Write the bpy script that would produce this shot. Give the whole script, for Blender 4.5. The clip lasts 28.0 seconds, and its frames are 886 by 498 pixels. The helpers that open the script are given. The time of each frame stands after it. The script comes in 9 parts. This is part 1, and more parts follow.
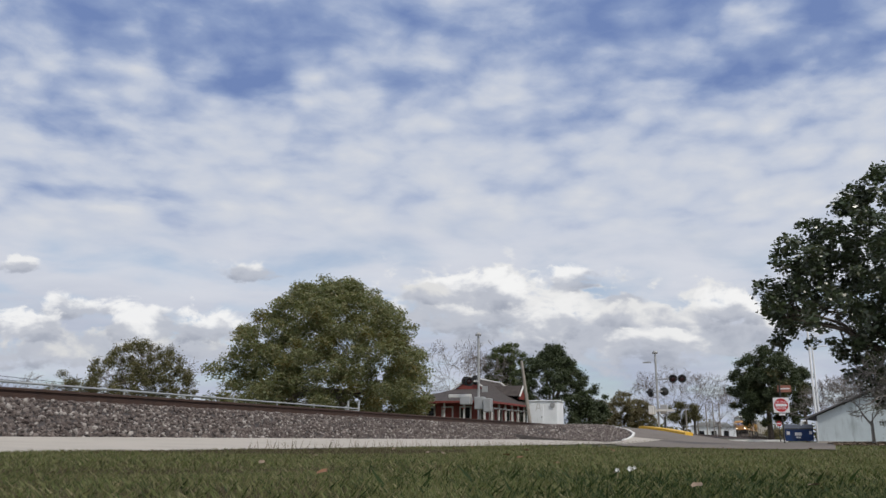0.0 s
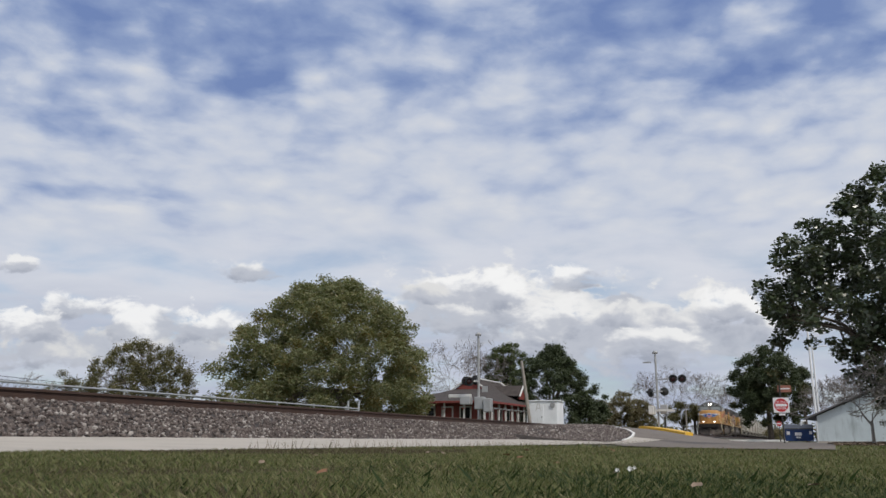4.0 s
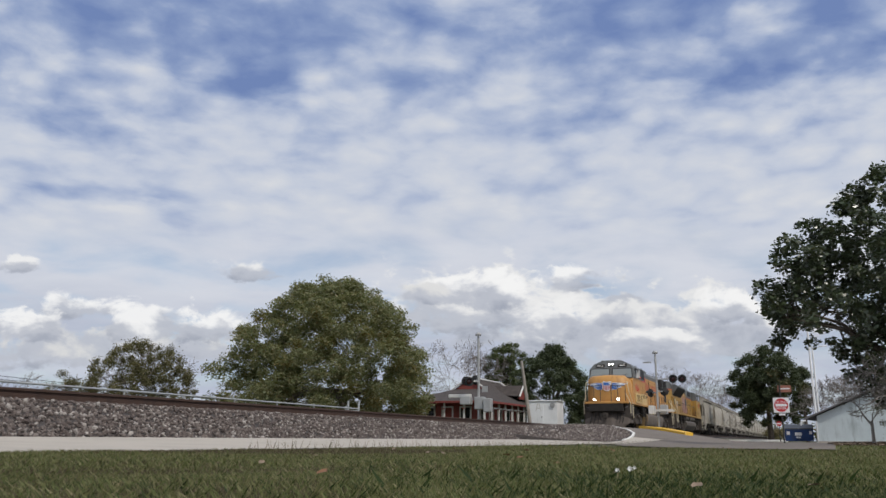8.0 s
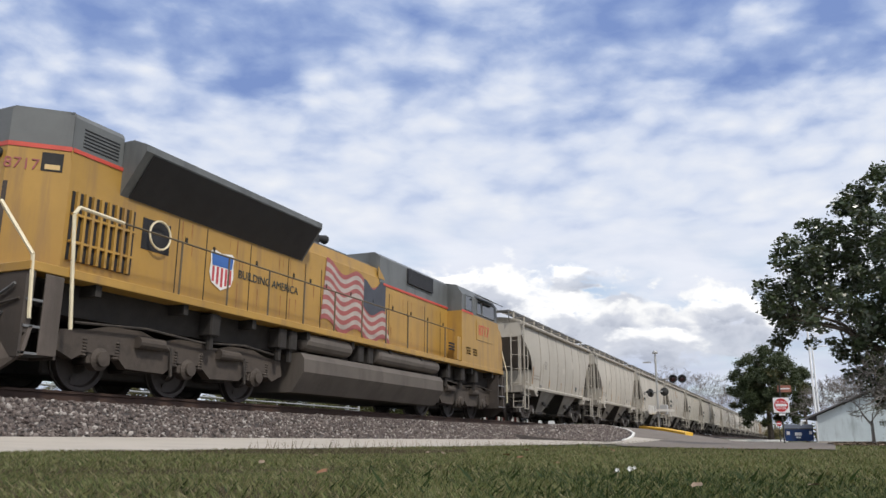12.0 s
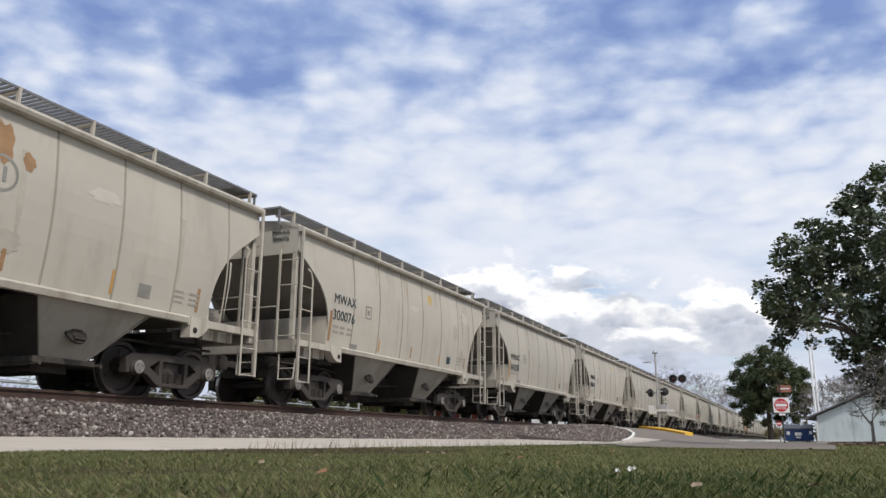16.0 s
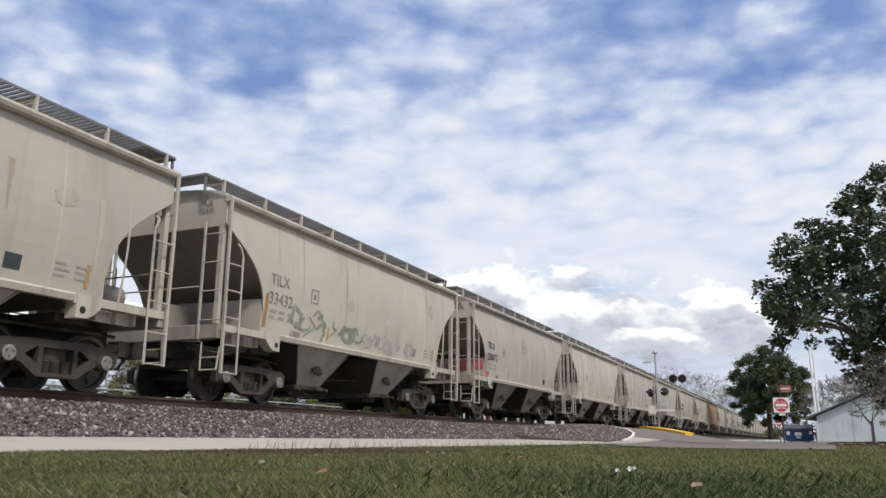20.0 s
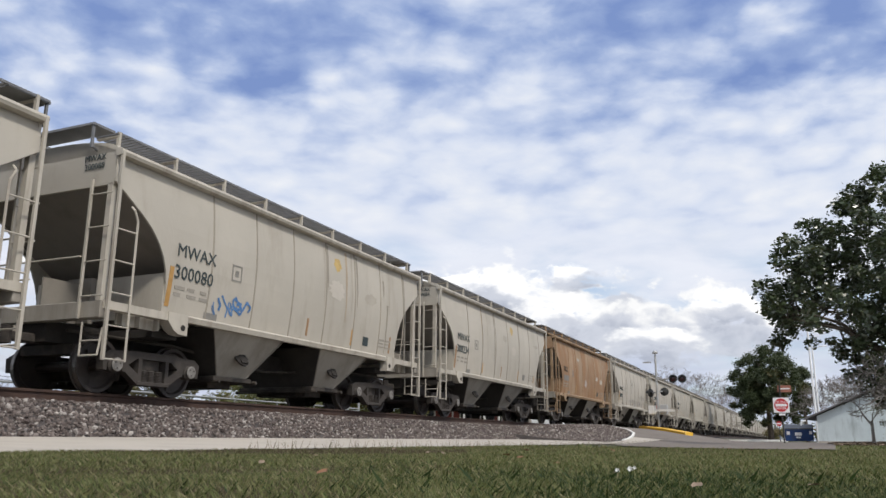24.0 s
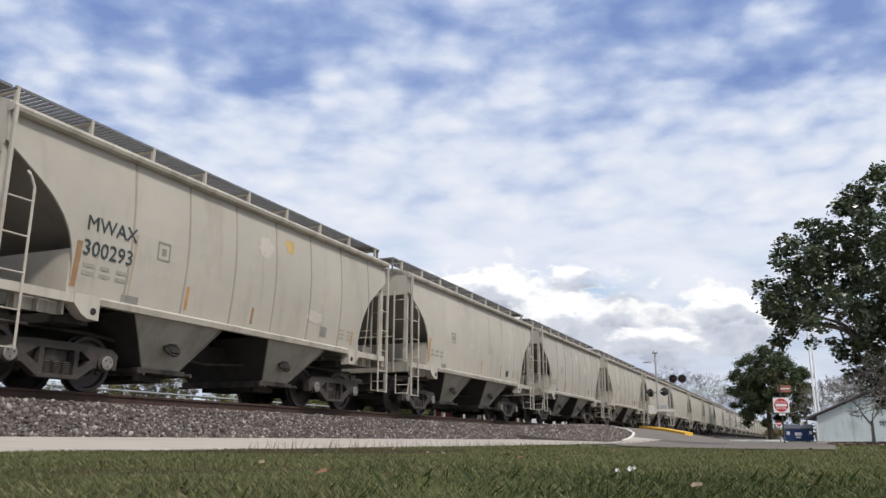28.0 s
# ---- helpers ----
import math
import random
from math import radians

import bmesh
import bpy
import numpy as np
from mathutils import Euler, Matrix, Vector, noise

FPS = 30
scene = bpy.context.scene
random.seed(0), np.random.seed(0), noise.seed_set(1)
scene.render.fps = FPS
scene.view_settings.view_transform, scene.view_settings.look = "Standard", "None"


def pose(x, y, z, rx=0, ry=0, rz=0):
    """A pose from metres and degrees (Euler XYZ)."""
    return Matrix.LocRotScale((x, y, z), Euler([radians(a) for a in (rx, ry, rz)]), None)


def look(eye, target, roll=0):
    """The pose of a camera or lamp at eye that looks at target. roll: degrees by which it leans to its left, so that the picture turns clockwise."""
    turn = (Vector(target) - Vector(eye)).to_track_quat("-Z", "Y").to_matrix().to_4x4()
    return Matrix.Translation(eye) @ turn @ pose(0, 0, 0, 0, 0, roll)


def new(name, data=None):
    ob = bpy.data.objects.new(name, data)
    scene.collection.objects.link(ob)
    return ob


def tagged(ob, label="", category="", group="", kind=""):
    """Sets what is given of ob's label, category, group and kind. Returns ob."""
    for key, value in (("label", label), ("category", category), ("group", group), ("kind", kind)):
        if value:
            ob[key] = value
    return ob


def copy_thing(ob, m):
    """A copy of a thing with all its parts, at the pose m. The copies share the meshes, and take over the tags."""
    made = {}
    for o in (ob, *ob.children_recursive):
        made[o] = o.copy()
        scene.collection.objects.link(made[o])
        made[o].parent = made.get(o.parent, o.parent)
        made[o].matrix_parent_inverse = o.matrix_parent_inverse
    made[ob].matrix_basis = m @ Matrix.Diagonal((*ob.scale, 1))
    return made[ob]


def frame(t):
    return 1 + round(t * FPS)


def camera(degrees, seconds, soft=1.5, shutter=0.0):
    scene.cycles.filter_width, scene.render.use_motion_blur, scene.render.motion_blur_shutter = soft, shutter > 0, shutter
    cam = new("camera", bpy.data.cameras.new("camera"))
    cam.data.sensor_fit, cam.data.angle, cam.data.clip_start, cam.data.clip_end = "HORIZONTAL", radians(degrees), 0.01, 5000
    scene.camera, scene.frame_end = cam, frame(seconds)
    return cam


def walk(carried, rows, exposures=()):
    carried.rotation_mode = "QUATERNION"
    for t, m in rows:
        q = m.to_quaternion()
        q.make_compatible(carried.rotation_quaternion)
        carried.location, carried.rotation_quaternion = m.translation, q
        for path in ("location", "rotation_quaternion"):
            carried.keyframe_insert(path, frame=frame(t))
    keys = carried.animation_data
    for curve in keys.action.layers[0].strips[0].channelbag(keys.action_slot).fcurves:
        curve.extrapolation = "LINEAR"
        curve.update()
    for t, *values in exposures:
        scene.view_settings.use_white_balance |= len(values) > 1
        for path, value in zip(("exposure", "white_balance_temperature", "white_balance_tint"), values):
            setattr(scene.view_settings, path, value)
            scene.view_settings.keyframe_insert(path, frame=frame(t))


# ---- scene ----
SECONDS = 28.0
EYE = (0.0, 0.0, 0.12)
TURN, TILT = radians(23.74), radians(13.51)
cam = camera(58.5, SECONDS, soft=1.5)
AIM = (EYE[0] + math.cos(TILT) * math.cos(TURN), EYE[1] + math.cos(TILT) * math.sin(TURN), EYE[2] + math.sin(TILT))
walk(cam, [(0.0, look(EYE, AIM, 0.32)), (SECONDS, look(EYE, AIM, 0.32))],
     exposures=[(0.0, 0.0), (10.0, 0.0), (11.0, 0.35), (SECONDS, 0.35)])

# the plan: the track runs along x, its centre line at TRACK_Y, rail tops at RAIL_Z; the lawn lies at z = 0
TRACK_Y, RAIL_Z = 11.37, 0.83
SPEED = 16.674          # metres a second, towards -x
GAP0 = 229.43           # x of the coupling between the second engine and the first hopper at 0 s
HOPPER_PITCH = 12.83
HOPPERS = 41
LEAD_LENGTH, SECOND_LENGTH = 22.05, 22.63


# ---- world and sun ----
SUN_EL, SUN_AZ = 50.0, 238.0     # degrees above the horizon; the way to the sun, from +x towards +y


def math_node(nt, op, a, b=None, clamp=False):
    n = nt.nodes.new("ShaderNodeMath")
    n.operation, n.use_clamp = op, clamp
    for i, v in enumerate((a, b)):
        if v is None:
            continue
        if isinstance(v, (int, float)):
            n.inputs[i].default_value = v
        else:
            nt.links.new(v, n.inputs[i])
    return n.outputs[0]


def ramp(nt, src, stops, smooth=True):
    n = nt.nodes.new("ShaderNodeValToRGB")
    n.color_ramp.interpolation = "EASE" if smooth else "LINEAR"
    els = n.color_ramp.elements
    while len(els) < len(stops):
        els.new(0.5)
    for e, (p, c) in zip(els, stops):
        e.position = p
        e.color = (c, c, c, 1) if isinstance(c, (int, float)) else (*c, 1)
    nt.links.new(src, n.inputs[0])
    return n.outputs[0]


def noise_tex(nt, vec, scale, detail=4, rough=0.55, dist=0.0):
    n = nt.nodes.new("ShaderNodeTexNoise")
    n.inputs["Scale"].default_value, n.inputs["Detail"].default_value = scale, detail
    n.inputs["Roughness"].default_value, n.inputs["Distortion"].default_value = rough, dist
    if vec is not None:
        nt.links.new(vec, n.inputs["Vector"])
    return n.outputs["Fac"]


def mixc(nt, fac, a, b, blend="MIX"):
    n = nt.nodes.new("ShaderNodeMix")
    n.data_type, n.blend_type = "RGBA", blend
    for i, v in ((0, fac), (6, a), (7, b)):
        if isinstance(v, (int, float)):
            n.inputs[i].default_value = v
        elif isinstance(v, tuple):
            n.inputs[i].default_value = (*v, 1)
        else:
            nt.links.new(v, n.inputs[i])
    return n.outputs[2]


def squared(nt, x, x0, a):
    return math_node(nt, "POWER", math_node(nt, "MULTIPLY", math_node(nt, "SUBTRACT", x, x0), 1 / a), 2.0)


def make_world():
    """Nishita sky behind an overcast of broken cloud, and heaped clouds low over the horizon ahead."""
    w = bpy.data.worlds.new("sky")
    scene.world = w
    w.use_nodes = True
    nt = w.node_tree
    nt.nodes.clear()
    out = nt.nodes.new("ShaderNodeOutputWorld")
    bg = nt.nodes.new("ShaderNodeBackground")
    sky = nt.nodes.new("ShaderNodeTexSky")
    sky.sky_type, sky.sun_disc = "NISHITA", False
    sky.sun_elevation, sky.sun_rotation = radians(SUN_EL), radians(90 - SUN_AZ)
    co = nt.nodes.new("ShaderNodeTexCoord").outputs["Generated"]
    sep = nt.nodes.new("ShaderNodeSeparateXYZ")
    nt.links.new(co, sep.inputs[0])
    dx, dy, dz = sep.outputs
    c, s = math.cos(TURN), math.sin(TURN)
    ahead = math_node(nt, "ADD", math_node(nt, "MULTIPLY", dx, c), math_node(nt, "MULTIPLY", dy, s))
    right = math_node(nt, "SUBTRACT", math_node(nt, "MULTIPLY", dx, s), math_node(nt, "MULTIPLY", dy, c))
    safe = math_node(nt, "MAXIMUM", ahead, 0.05)
    side = math_node(nt, "DIVIDE", right, safe)
    up = math_node(nt, "DIVIDE", dz, safe)
    # overcast of broken cloud over the whole sky
    lift = math_node(nt, "ADD", math_node(nt, "MAXIMUM", dz, 0.0), 0.15)
    comb = nt.nodes.new("ShaderNodeCombineXYZ")
    nt.links.new(math_node(nt, "DIVIDE", dx, lift), comb.inputs[0])
    nt.links.new(math_node(nt, "DIVIDE", dy, lift), comb.inputs[1])
    puff = noise_tex(nt, comb.outputs[0], 2.4, 5, 0.5, 0.3)
    amount = ramp(nt, puff, [(0.25, 0.35), (0.6, 1.0)])
    blue = mixc(nt, 1.0, sky.outputs[0], (0.10, 0.105, 0.11), "MULTIPLY")
    grey = ramp(nt, math_node(nt, "MAXIMUM", dz, 0.0), [(0.0, (0.40, 0.45, 0.58)), (0.10, (0.43, 0.475, 0.59)), (0.20, (0.61, 0.64, 0.72)), (0.45, (0.60, 0.64, 0.74)), (1.0, (0.62, 0.65, 0.74))])
    col = mixc(nt, amount, blue, grey)
    wisp_co = nt.nodes.new("ShaderNodeCombineXYZ")
    nt.links.new(side, wisp_co.inputs[0])
    nt.links.new(math_node(nt, "MULTIPLY", up, 4.0), wisp_co.inputs[1])
    wisp = noise_tex(nt, wisp_co.outputs[0], 5.0, 5, 0.55, 0.2)
    col = mixc(nt, math_node(nt, "MULTIPLY", ramp(nt, wisp, [(0.35, 0.0), (0.7, 1.0)]), 0.45), col, (0.72, 0.74, 0.79))
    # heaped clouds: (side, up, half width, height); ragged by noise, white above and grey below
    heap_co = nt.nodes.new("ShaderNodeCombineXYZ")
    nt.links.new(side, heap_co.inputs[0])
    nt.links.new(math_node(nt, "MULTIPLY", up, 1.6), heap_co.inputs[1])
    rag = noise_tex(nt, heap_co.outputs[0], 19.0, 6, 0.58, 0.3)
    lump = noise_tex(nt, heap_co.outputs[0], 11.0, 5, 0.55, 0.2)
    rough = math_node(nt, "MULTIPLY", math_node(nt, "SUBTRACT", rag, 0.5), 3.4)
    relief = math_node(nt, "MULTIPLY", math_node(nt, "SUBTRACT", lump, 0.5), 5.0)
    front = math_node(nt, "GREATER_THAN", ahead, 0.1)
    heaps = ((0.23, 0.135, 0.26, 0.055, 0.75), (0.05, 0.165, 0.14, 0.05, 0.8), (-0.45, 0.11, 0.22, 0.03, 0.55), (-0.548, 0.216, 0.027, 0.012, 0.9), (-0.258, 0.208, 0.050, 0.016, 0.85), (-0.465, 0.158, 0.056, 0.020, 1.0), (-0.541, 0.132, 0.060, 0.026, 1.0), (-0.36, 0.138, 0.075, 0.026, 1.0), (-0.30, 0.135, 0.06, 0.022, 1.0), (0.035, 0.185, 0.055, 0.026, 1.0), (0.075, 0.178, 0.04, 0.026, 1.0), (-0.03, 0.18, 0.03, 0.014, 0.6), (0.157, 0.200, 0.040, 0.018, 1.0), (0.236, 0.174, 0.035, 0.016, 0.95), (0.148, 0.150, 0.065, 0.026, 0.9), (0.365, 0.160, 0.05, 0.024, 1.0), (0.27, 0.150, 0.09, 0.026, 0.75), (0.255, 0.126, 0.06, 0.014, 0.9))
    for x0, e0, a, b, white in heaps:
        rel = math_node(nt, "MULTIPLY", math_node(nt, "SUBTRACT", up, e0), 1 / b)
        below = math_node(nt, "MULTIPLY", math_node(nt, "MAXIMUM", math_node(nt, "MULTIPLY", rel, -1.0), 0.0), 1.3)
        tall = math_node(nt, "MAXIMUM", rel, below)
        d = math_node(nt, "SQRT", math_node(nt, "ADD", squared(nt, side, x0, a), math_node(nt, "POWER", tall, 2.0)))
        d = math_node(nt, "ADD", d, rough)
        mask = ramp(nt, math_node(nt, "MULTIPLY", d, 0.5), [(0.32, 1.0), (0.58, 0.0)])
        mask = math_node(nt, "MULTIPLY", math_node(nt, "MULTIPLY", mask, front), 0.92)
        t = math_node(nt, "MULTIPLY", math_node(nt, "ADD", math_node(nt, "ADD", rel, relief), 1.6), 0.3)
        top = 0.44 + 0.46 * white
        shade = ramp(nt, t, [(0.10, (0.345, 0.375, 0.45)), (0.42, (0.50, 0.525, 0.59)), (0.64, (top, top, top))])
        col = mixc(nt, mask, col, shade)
    nt.links.new(col, bg.inputs[0])
    bg.inputs[1].default_value = 1.0
    nt.links.new(bg.outputs[0], out.inputs[0])


SHEET_H, SHEET_TURN = 600.0, math.degrees(TURN) - 90.0


def cloud_sheet():
    """The high layer of broken lumpy cloud ahead: one flat sheet that glows with the daylight through it and thins out to the far edge."""
    m = bpy.data.materials.new("high_cloud")
    m.use_nodes = True
    m.cycles.emission_sampling = "NONE"
    nt = m.node_tree
    nt.nodes.clear()
    out = nt.nodes.new("ShaderNodeOutputMaterial")
    tc = nt.nodes.new("ShaderNodeTexCoord")
    mp = nt.nodes.new("ShaderNodeMapping")
    mp.inputs["Scale"].default_value = (1 / SHEET_H, 1 / SHEET_H, 1)
    nt.links.new(tc.outputs["Object"], mp.inputs[0])
    base = mp.outputs[0]
    sep = nt.nodes.new("ShaderNodeSeparateXYZ")
    nt.links.new(base, sep.inputs[0])
    f = sep.outputs[1]
    # clouds are as thick as they are wide: let the layer's pattern stretch away with distance
    ahead = math_node(nt, "MAXIMUM", f, 0.6)
    thick_co = nt.nodes.new("ShaderNodeCombineXYZ")
    nt.links.new(math_node(nt, "DIVIDE", math_node(nt, "MULTIPLY", sep.outputs[0], 1.26), math_node(nt, "POWER", ahead, 0.5)), thick_co.inputs[0])
    nt.links.new(math_node(nt, "MULTIPLY", math_node(nt, "LOGARITHM", ahead, math.e), 1.5), thick_co.inputs[1])
    deep = thick_co.outputs[0]

    def bent(scale, amount, src=None):
        src = src or base
        warp = nt.nodes.new("ShaderNodeTexNoise")
        warp.inputs["Scale"].default_value, warp.inputs["Detail"].default_value = scale, 4
        nt.links.new(src, warp.inputs["Vector"])
        bend = nt.nodes.new("ShaderNodeVectorMath")
        bend.operation = "MULTIPLY_ADD"
        nt.links.new(warp.outputs["Color"], bend.inputs[0])
        bend.inputs[1].default_value = (amount, amount, 0.0)
        nt.links.new(src, bend.inputs[2])
        return bend.outputs[0]

    def puffs(vec, scale, smooth):
        cell = nt.nodes.new("ShaderNodeTexVoronoi")
        cell.voronoi_dimensions, cell.feature = "2D", "SMOOTH_F1"
        cell.inputs["Scale"].default_value, cell.inputs["Smoothness"].default_value = scale, smooth
        nt.links.new(vec, cell.inputs["Vector"])
        return math_node(nt, "SUBTRACT", 1.0, math_node(nt, "MULTIPLY", cell.outputs["Distance"], 1.2))

    close = bent(5.0, 0.10, deep)
    lump = puffs(close, 5.0, 0.35)
    small = puffs(bent(11.0, 0.07, deep), 10.5, 0.4)
    billow = noise_tex(nt, close, 4.6, 10, 0.56, 0.2)
    thick = noise_tex(nt, base, 1.1, 3, 0.5, 0.2)
    fine = noise_tex(nt, close, 10.0, 7, 0.60, 0.1)
    wide = nt.nodes.new("ShaderNodeSeparateXYZ")
    nt.links.new(bent(4.0, 0.42), wide.inputs[0])
    r_off = math_node(nt, "SUBTRACT", wide.outputs[0], 0.21)
    f_off = math_node(nt, "SUBTRACT", wide.outputs[1], 0.21)
    patch = ramp(nt, noise_tex(nt, base, 1.9, 3, 0.5, 0.3), [(0.36, 0.15), (0.62, 1.0)])
    def about(x, mid, gain):
        return math_node(nt, "MULTIPLY", math_node(nt, "SUBTRACT", x, mid), gain)

    relief = math_node(nt, "MULTIPLY", about(lump, 0.5, 0.44), patch)
    for x, gain in ((small, 0.16), (billow, 0.72), (fine, 0.20), (thick, 0.30)):
        relief = math_node(nt, "ADD", relief, about(x, 0.5, gain))
    # the lumps melt into one another with distance
    melt = ramp(nt, math_node(nt, "MULTIPLY", f, 0.2), [(0.36, 1.0), (0.62, 0.65), (1.0, 0.35)])
    dense = math_node(nt, "ADD", math_node(nt, "MULTIPLY", relief, melt), 0.475)
    away = math_node(nt, "MINIMUM", math_node(nt, "MULTIPLY", math_node(nt, "SUBTRACT", f, 1.8), 0.12), 0.17)
    dense = math_node(nt, "ADD", math_node(nt, "ADD", dense, away), 0.055)
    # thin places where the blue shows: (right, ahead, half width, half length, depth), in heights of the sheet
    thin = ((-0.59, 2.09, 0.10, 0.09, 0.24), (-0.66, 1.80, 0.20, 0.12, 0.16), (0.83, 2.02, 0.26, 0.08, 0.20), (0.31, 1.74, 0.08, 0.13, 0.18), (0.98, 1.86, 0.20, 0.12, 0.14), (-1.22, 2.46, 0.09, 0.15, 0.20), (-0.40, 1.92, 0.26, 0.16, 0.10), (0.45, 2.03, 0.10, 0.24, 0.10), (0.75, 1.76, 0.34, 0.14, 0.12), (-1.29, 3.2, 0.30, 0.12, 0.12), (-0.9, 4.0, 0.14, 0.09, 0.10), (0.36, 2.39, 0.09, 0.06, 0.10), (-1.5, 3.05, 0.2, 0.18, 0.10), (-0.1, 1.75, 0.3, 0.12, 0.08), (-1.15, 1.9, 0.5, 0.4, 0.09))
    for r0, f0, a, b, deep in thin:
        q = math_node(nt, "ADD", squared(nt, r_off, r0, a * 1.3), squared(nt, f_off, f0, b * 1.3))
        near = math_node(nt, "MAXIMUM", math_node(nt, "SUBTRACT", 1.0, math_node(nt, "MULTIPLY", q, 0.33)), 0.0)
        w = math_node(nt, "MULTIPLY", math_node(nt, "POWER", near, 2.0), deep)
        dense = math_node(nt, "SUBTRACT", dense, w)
    col = ramp(nt, dense, [(0.18, (0.16, 0.235, 0.46)), (0.36, (0.255, 0.335, 0.54)), (0.50, (0.39, 0.46, 0.625)), (0.64, (0.535, 0.585, 0.695)), (0.84, (0.665, 0.685, 0.73))], False)
    em = nt.nodes.new("ShaderNodeEmission")
    nt.links.new(col, em.inputs[0])
    tr = nt.nodes.new("ShaderNodeBsdfTransparent")
    mix = nt.nodes.new("ShaderNodeMixShader")
    far = ramp(nt, math_node(nt, "ADD", math_node(nt, "MULTIPLY", f, 0.2), math_node(nt, "MULTIPLY", fine, 0.12)), [(0.70, 1.0), (0.96, 0.0)])
    nt.links.new(far, mix.inputs[0])
    nt.links.new(tr.outputs[0], mix.inputs[1])
    nt.links.new(em.outputs[0], mix.inputs[2])
    nt.links.new(mix.outputs[0], out.inputs[0])
    me = bpy.data.meshes.new("cloud_layer")
    h = SHEET_H
    me.from_pydata([(-4.6 * h, 1.0 * h, 0), (4.6 * h, 1.0 * h, 0), (4.6 * h, 4.95 * h, 0), (-4.6 * h, 4.95 * h, 0)], [], [(0, 1, 2, 3)])
    me.materials.append(m)
    ob = new("cloud_layer", me)
    ob.matrix_basis = pose(0, 0, SHEET_H + EYE[2], 0, 0, SHEET_TURN)
    return tagged(ob, "high layer of broken white cloud with blue gaps", "clouds", kind="structure")


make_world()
sun = new("sun", bpy.data.lights.new("sun", "SUN"))
sun.data.energy, sun.data.angle, sun.data.color = 2.3, radians(6), (1.0, 0.95, 0.88)
SUN_WAY = Vector((math.cos(radians(SUN_EL)) * math.cos(radians(SUN_AZ)), math.cos(radians(SUN_EL)) * math.sin(radians(SUN_AZ)), math.sin(radians(SUN_EL))))
sun.matrix_world = look((0, 0, 0), -SUN_WAY)

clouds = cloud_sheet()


# ---- materials ----
def mat(name, base, rough=0.6, metal=0.0, var=0.2, scale=3.0, fine=40.0, bump=0.15, second=None, amount=0.5, streak=0.0, rand=0.0, trans=0.0):
    """Paint, metal, stone or leaf: a base colour with broad and fine variation, an optional second colour in patches or streaks, and fine relief."""
    m = bpy.data.materials.new(name)
    m.use_nodes = True
    nt = m.node_tree
    b = nt.nodes["Principled BSDF"]
    tc = nt.nodes.new("ShaderNodeTexCoord")
    broad = noise_tex(nt, tc.outputs["Object"], scale, 5, 0.6)
    grain = noise_tex(nt, tc.outputs["Object"], fine, 4, 0.6)
    lo = tuple(c * (1 - var) for c in base)
    hi = tuple(min(1, c * (1 + var)) for c in base)
    col = mixc(nt, ramp(nt, broad, [(0.3, 0.0), (0.7, 1.0)]), lo, hi)
    col = mixc(nt, math_node(nt, "MULTIPLY", grain, 0.5), col, tuple(c * (1 - 0.6 * var) for c in base))
    if second:
        src = broad
        if streak:
            mp = nt.nodes.new("ShaderNodeMapping")
            mp.inputs["Scale"].default_value = (streak, streak, 0.35)
            nt.links.new(tc.outputs["Object"], mp.inputs[0])
            src = noise_tex(nt, mp.outputs[0], 1.0, 6, 0.65)
        edge = 0.72 - 0.4 * amount
        col = mixc(nt, ramp(nt, src, [(edge - 0.1, 0.0), (edge + 0.14, 0.85)]), col, second)
    if rand:
        oi = nt.nodes.new("ShaderNodeObjectInfo")
        val = math_node(nt, "ADD", math_node(nt, "MULTIPLY", oi.outputs["Random"], rand), 1 - rand / 2)
        hsv = nt.nodes.new("ShaderNodeHueSaturation")
        nt.links.new(val, hsv.inputs["Value"])
        nt.links.new(col, hsv.inputs["Color"])
        col = hsv.outputs[0]
    nt.links.new(col, b.inputs["Base Color"])
    nt.links.new(math_node(nt, "ADD", math_node(nt, "MULTIPLY", grain, 0.25), rough - 0.12, True), b.inputs["Roughness"])
    b.inputs["Metallic"].default_value = metal
    if trans:
        b.inputs["Subsurface Weight"].default_value = 0.0
    if bump:
        bp = nt.nodes.new("ShaderNodeBump")
        bp.inputs["Strength"].default_value, bp.inputs["Distance"].default_value = bump, 0.02
        nt.links.new(grain, bp.inputs["Height"])
        nt.links.new(bp.outputs[0], b.inputs["Normal"])
    return m


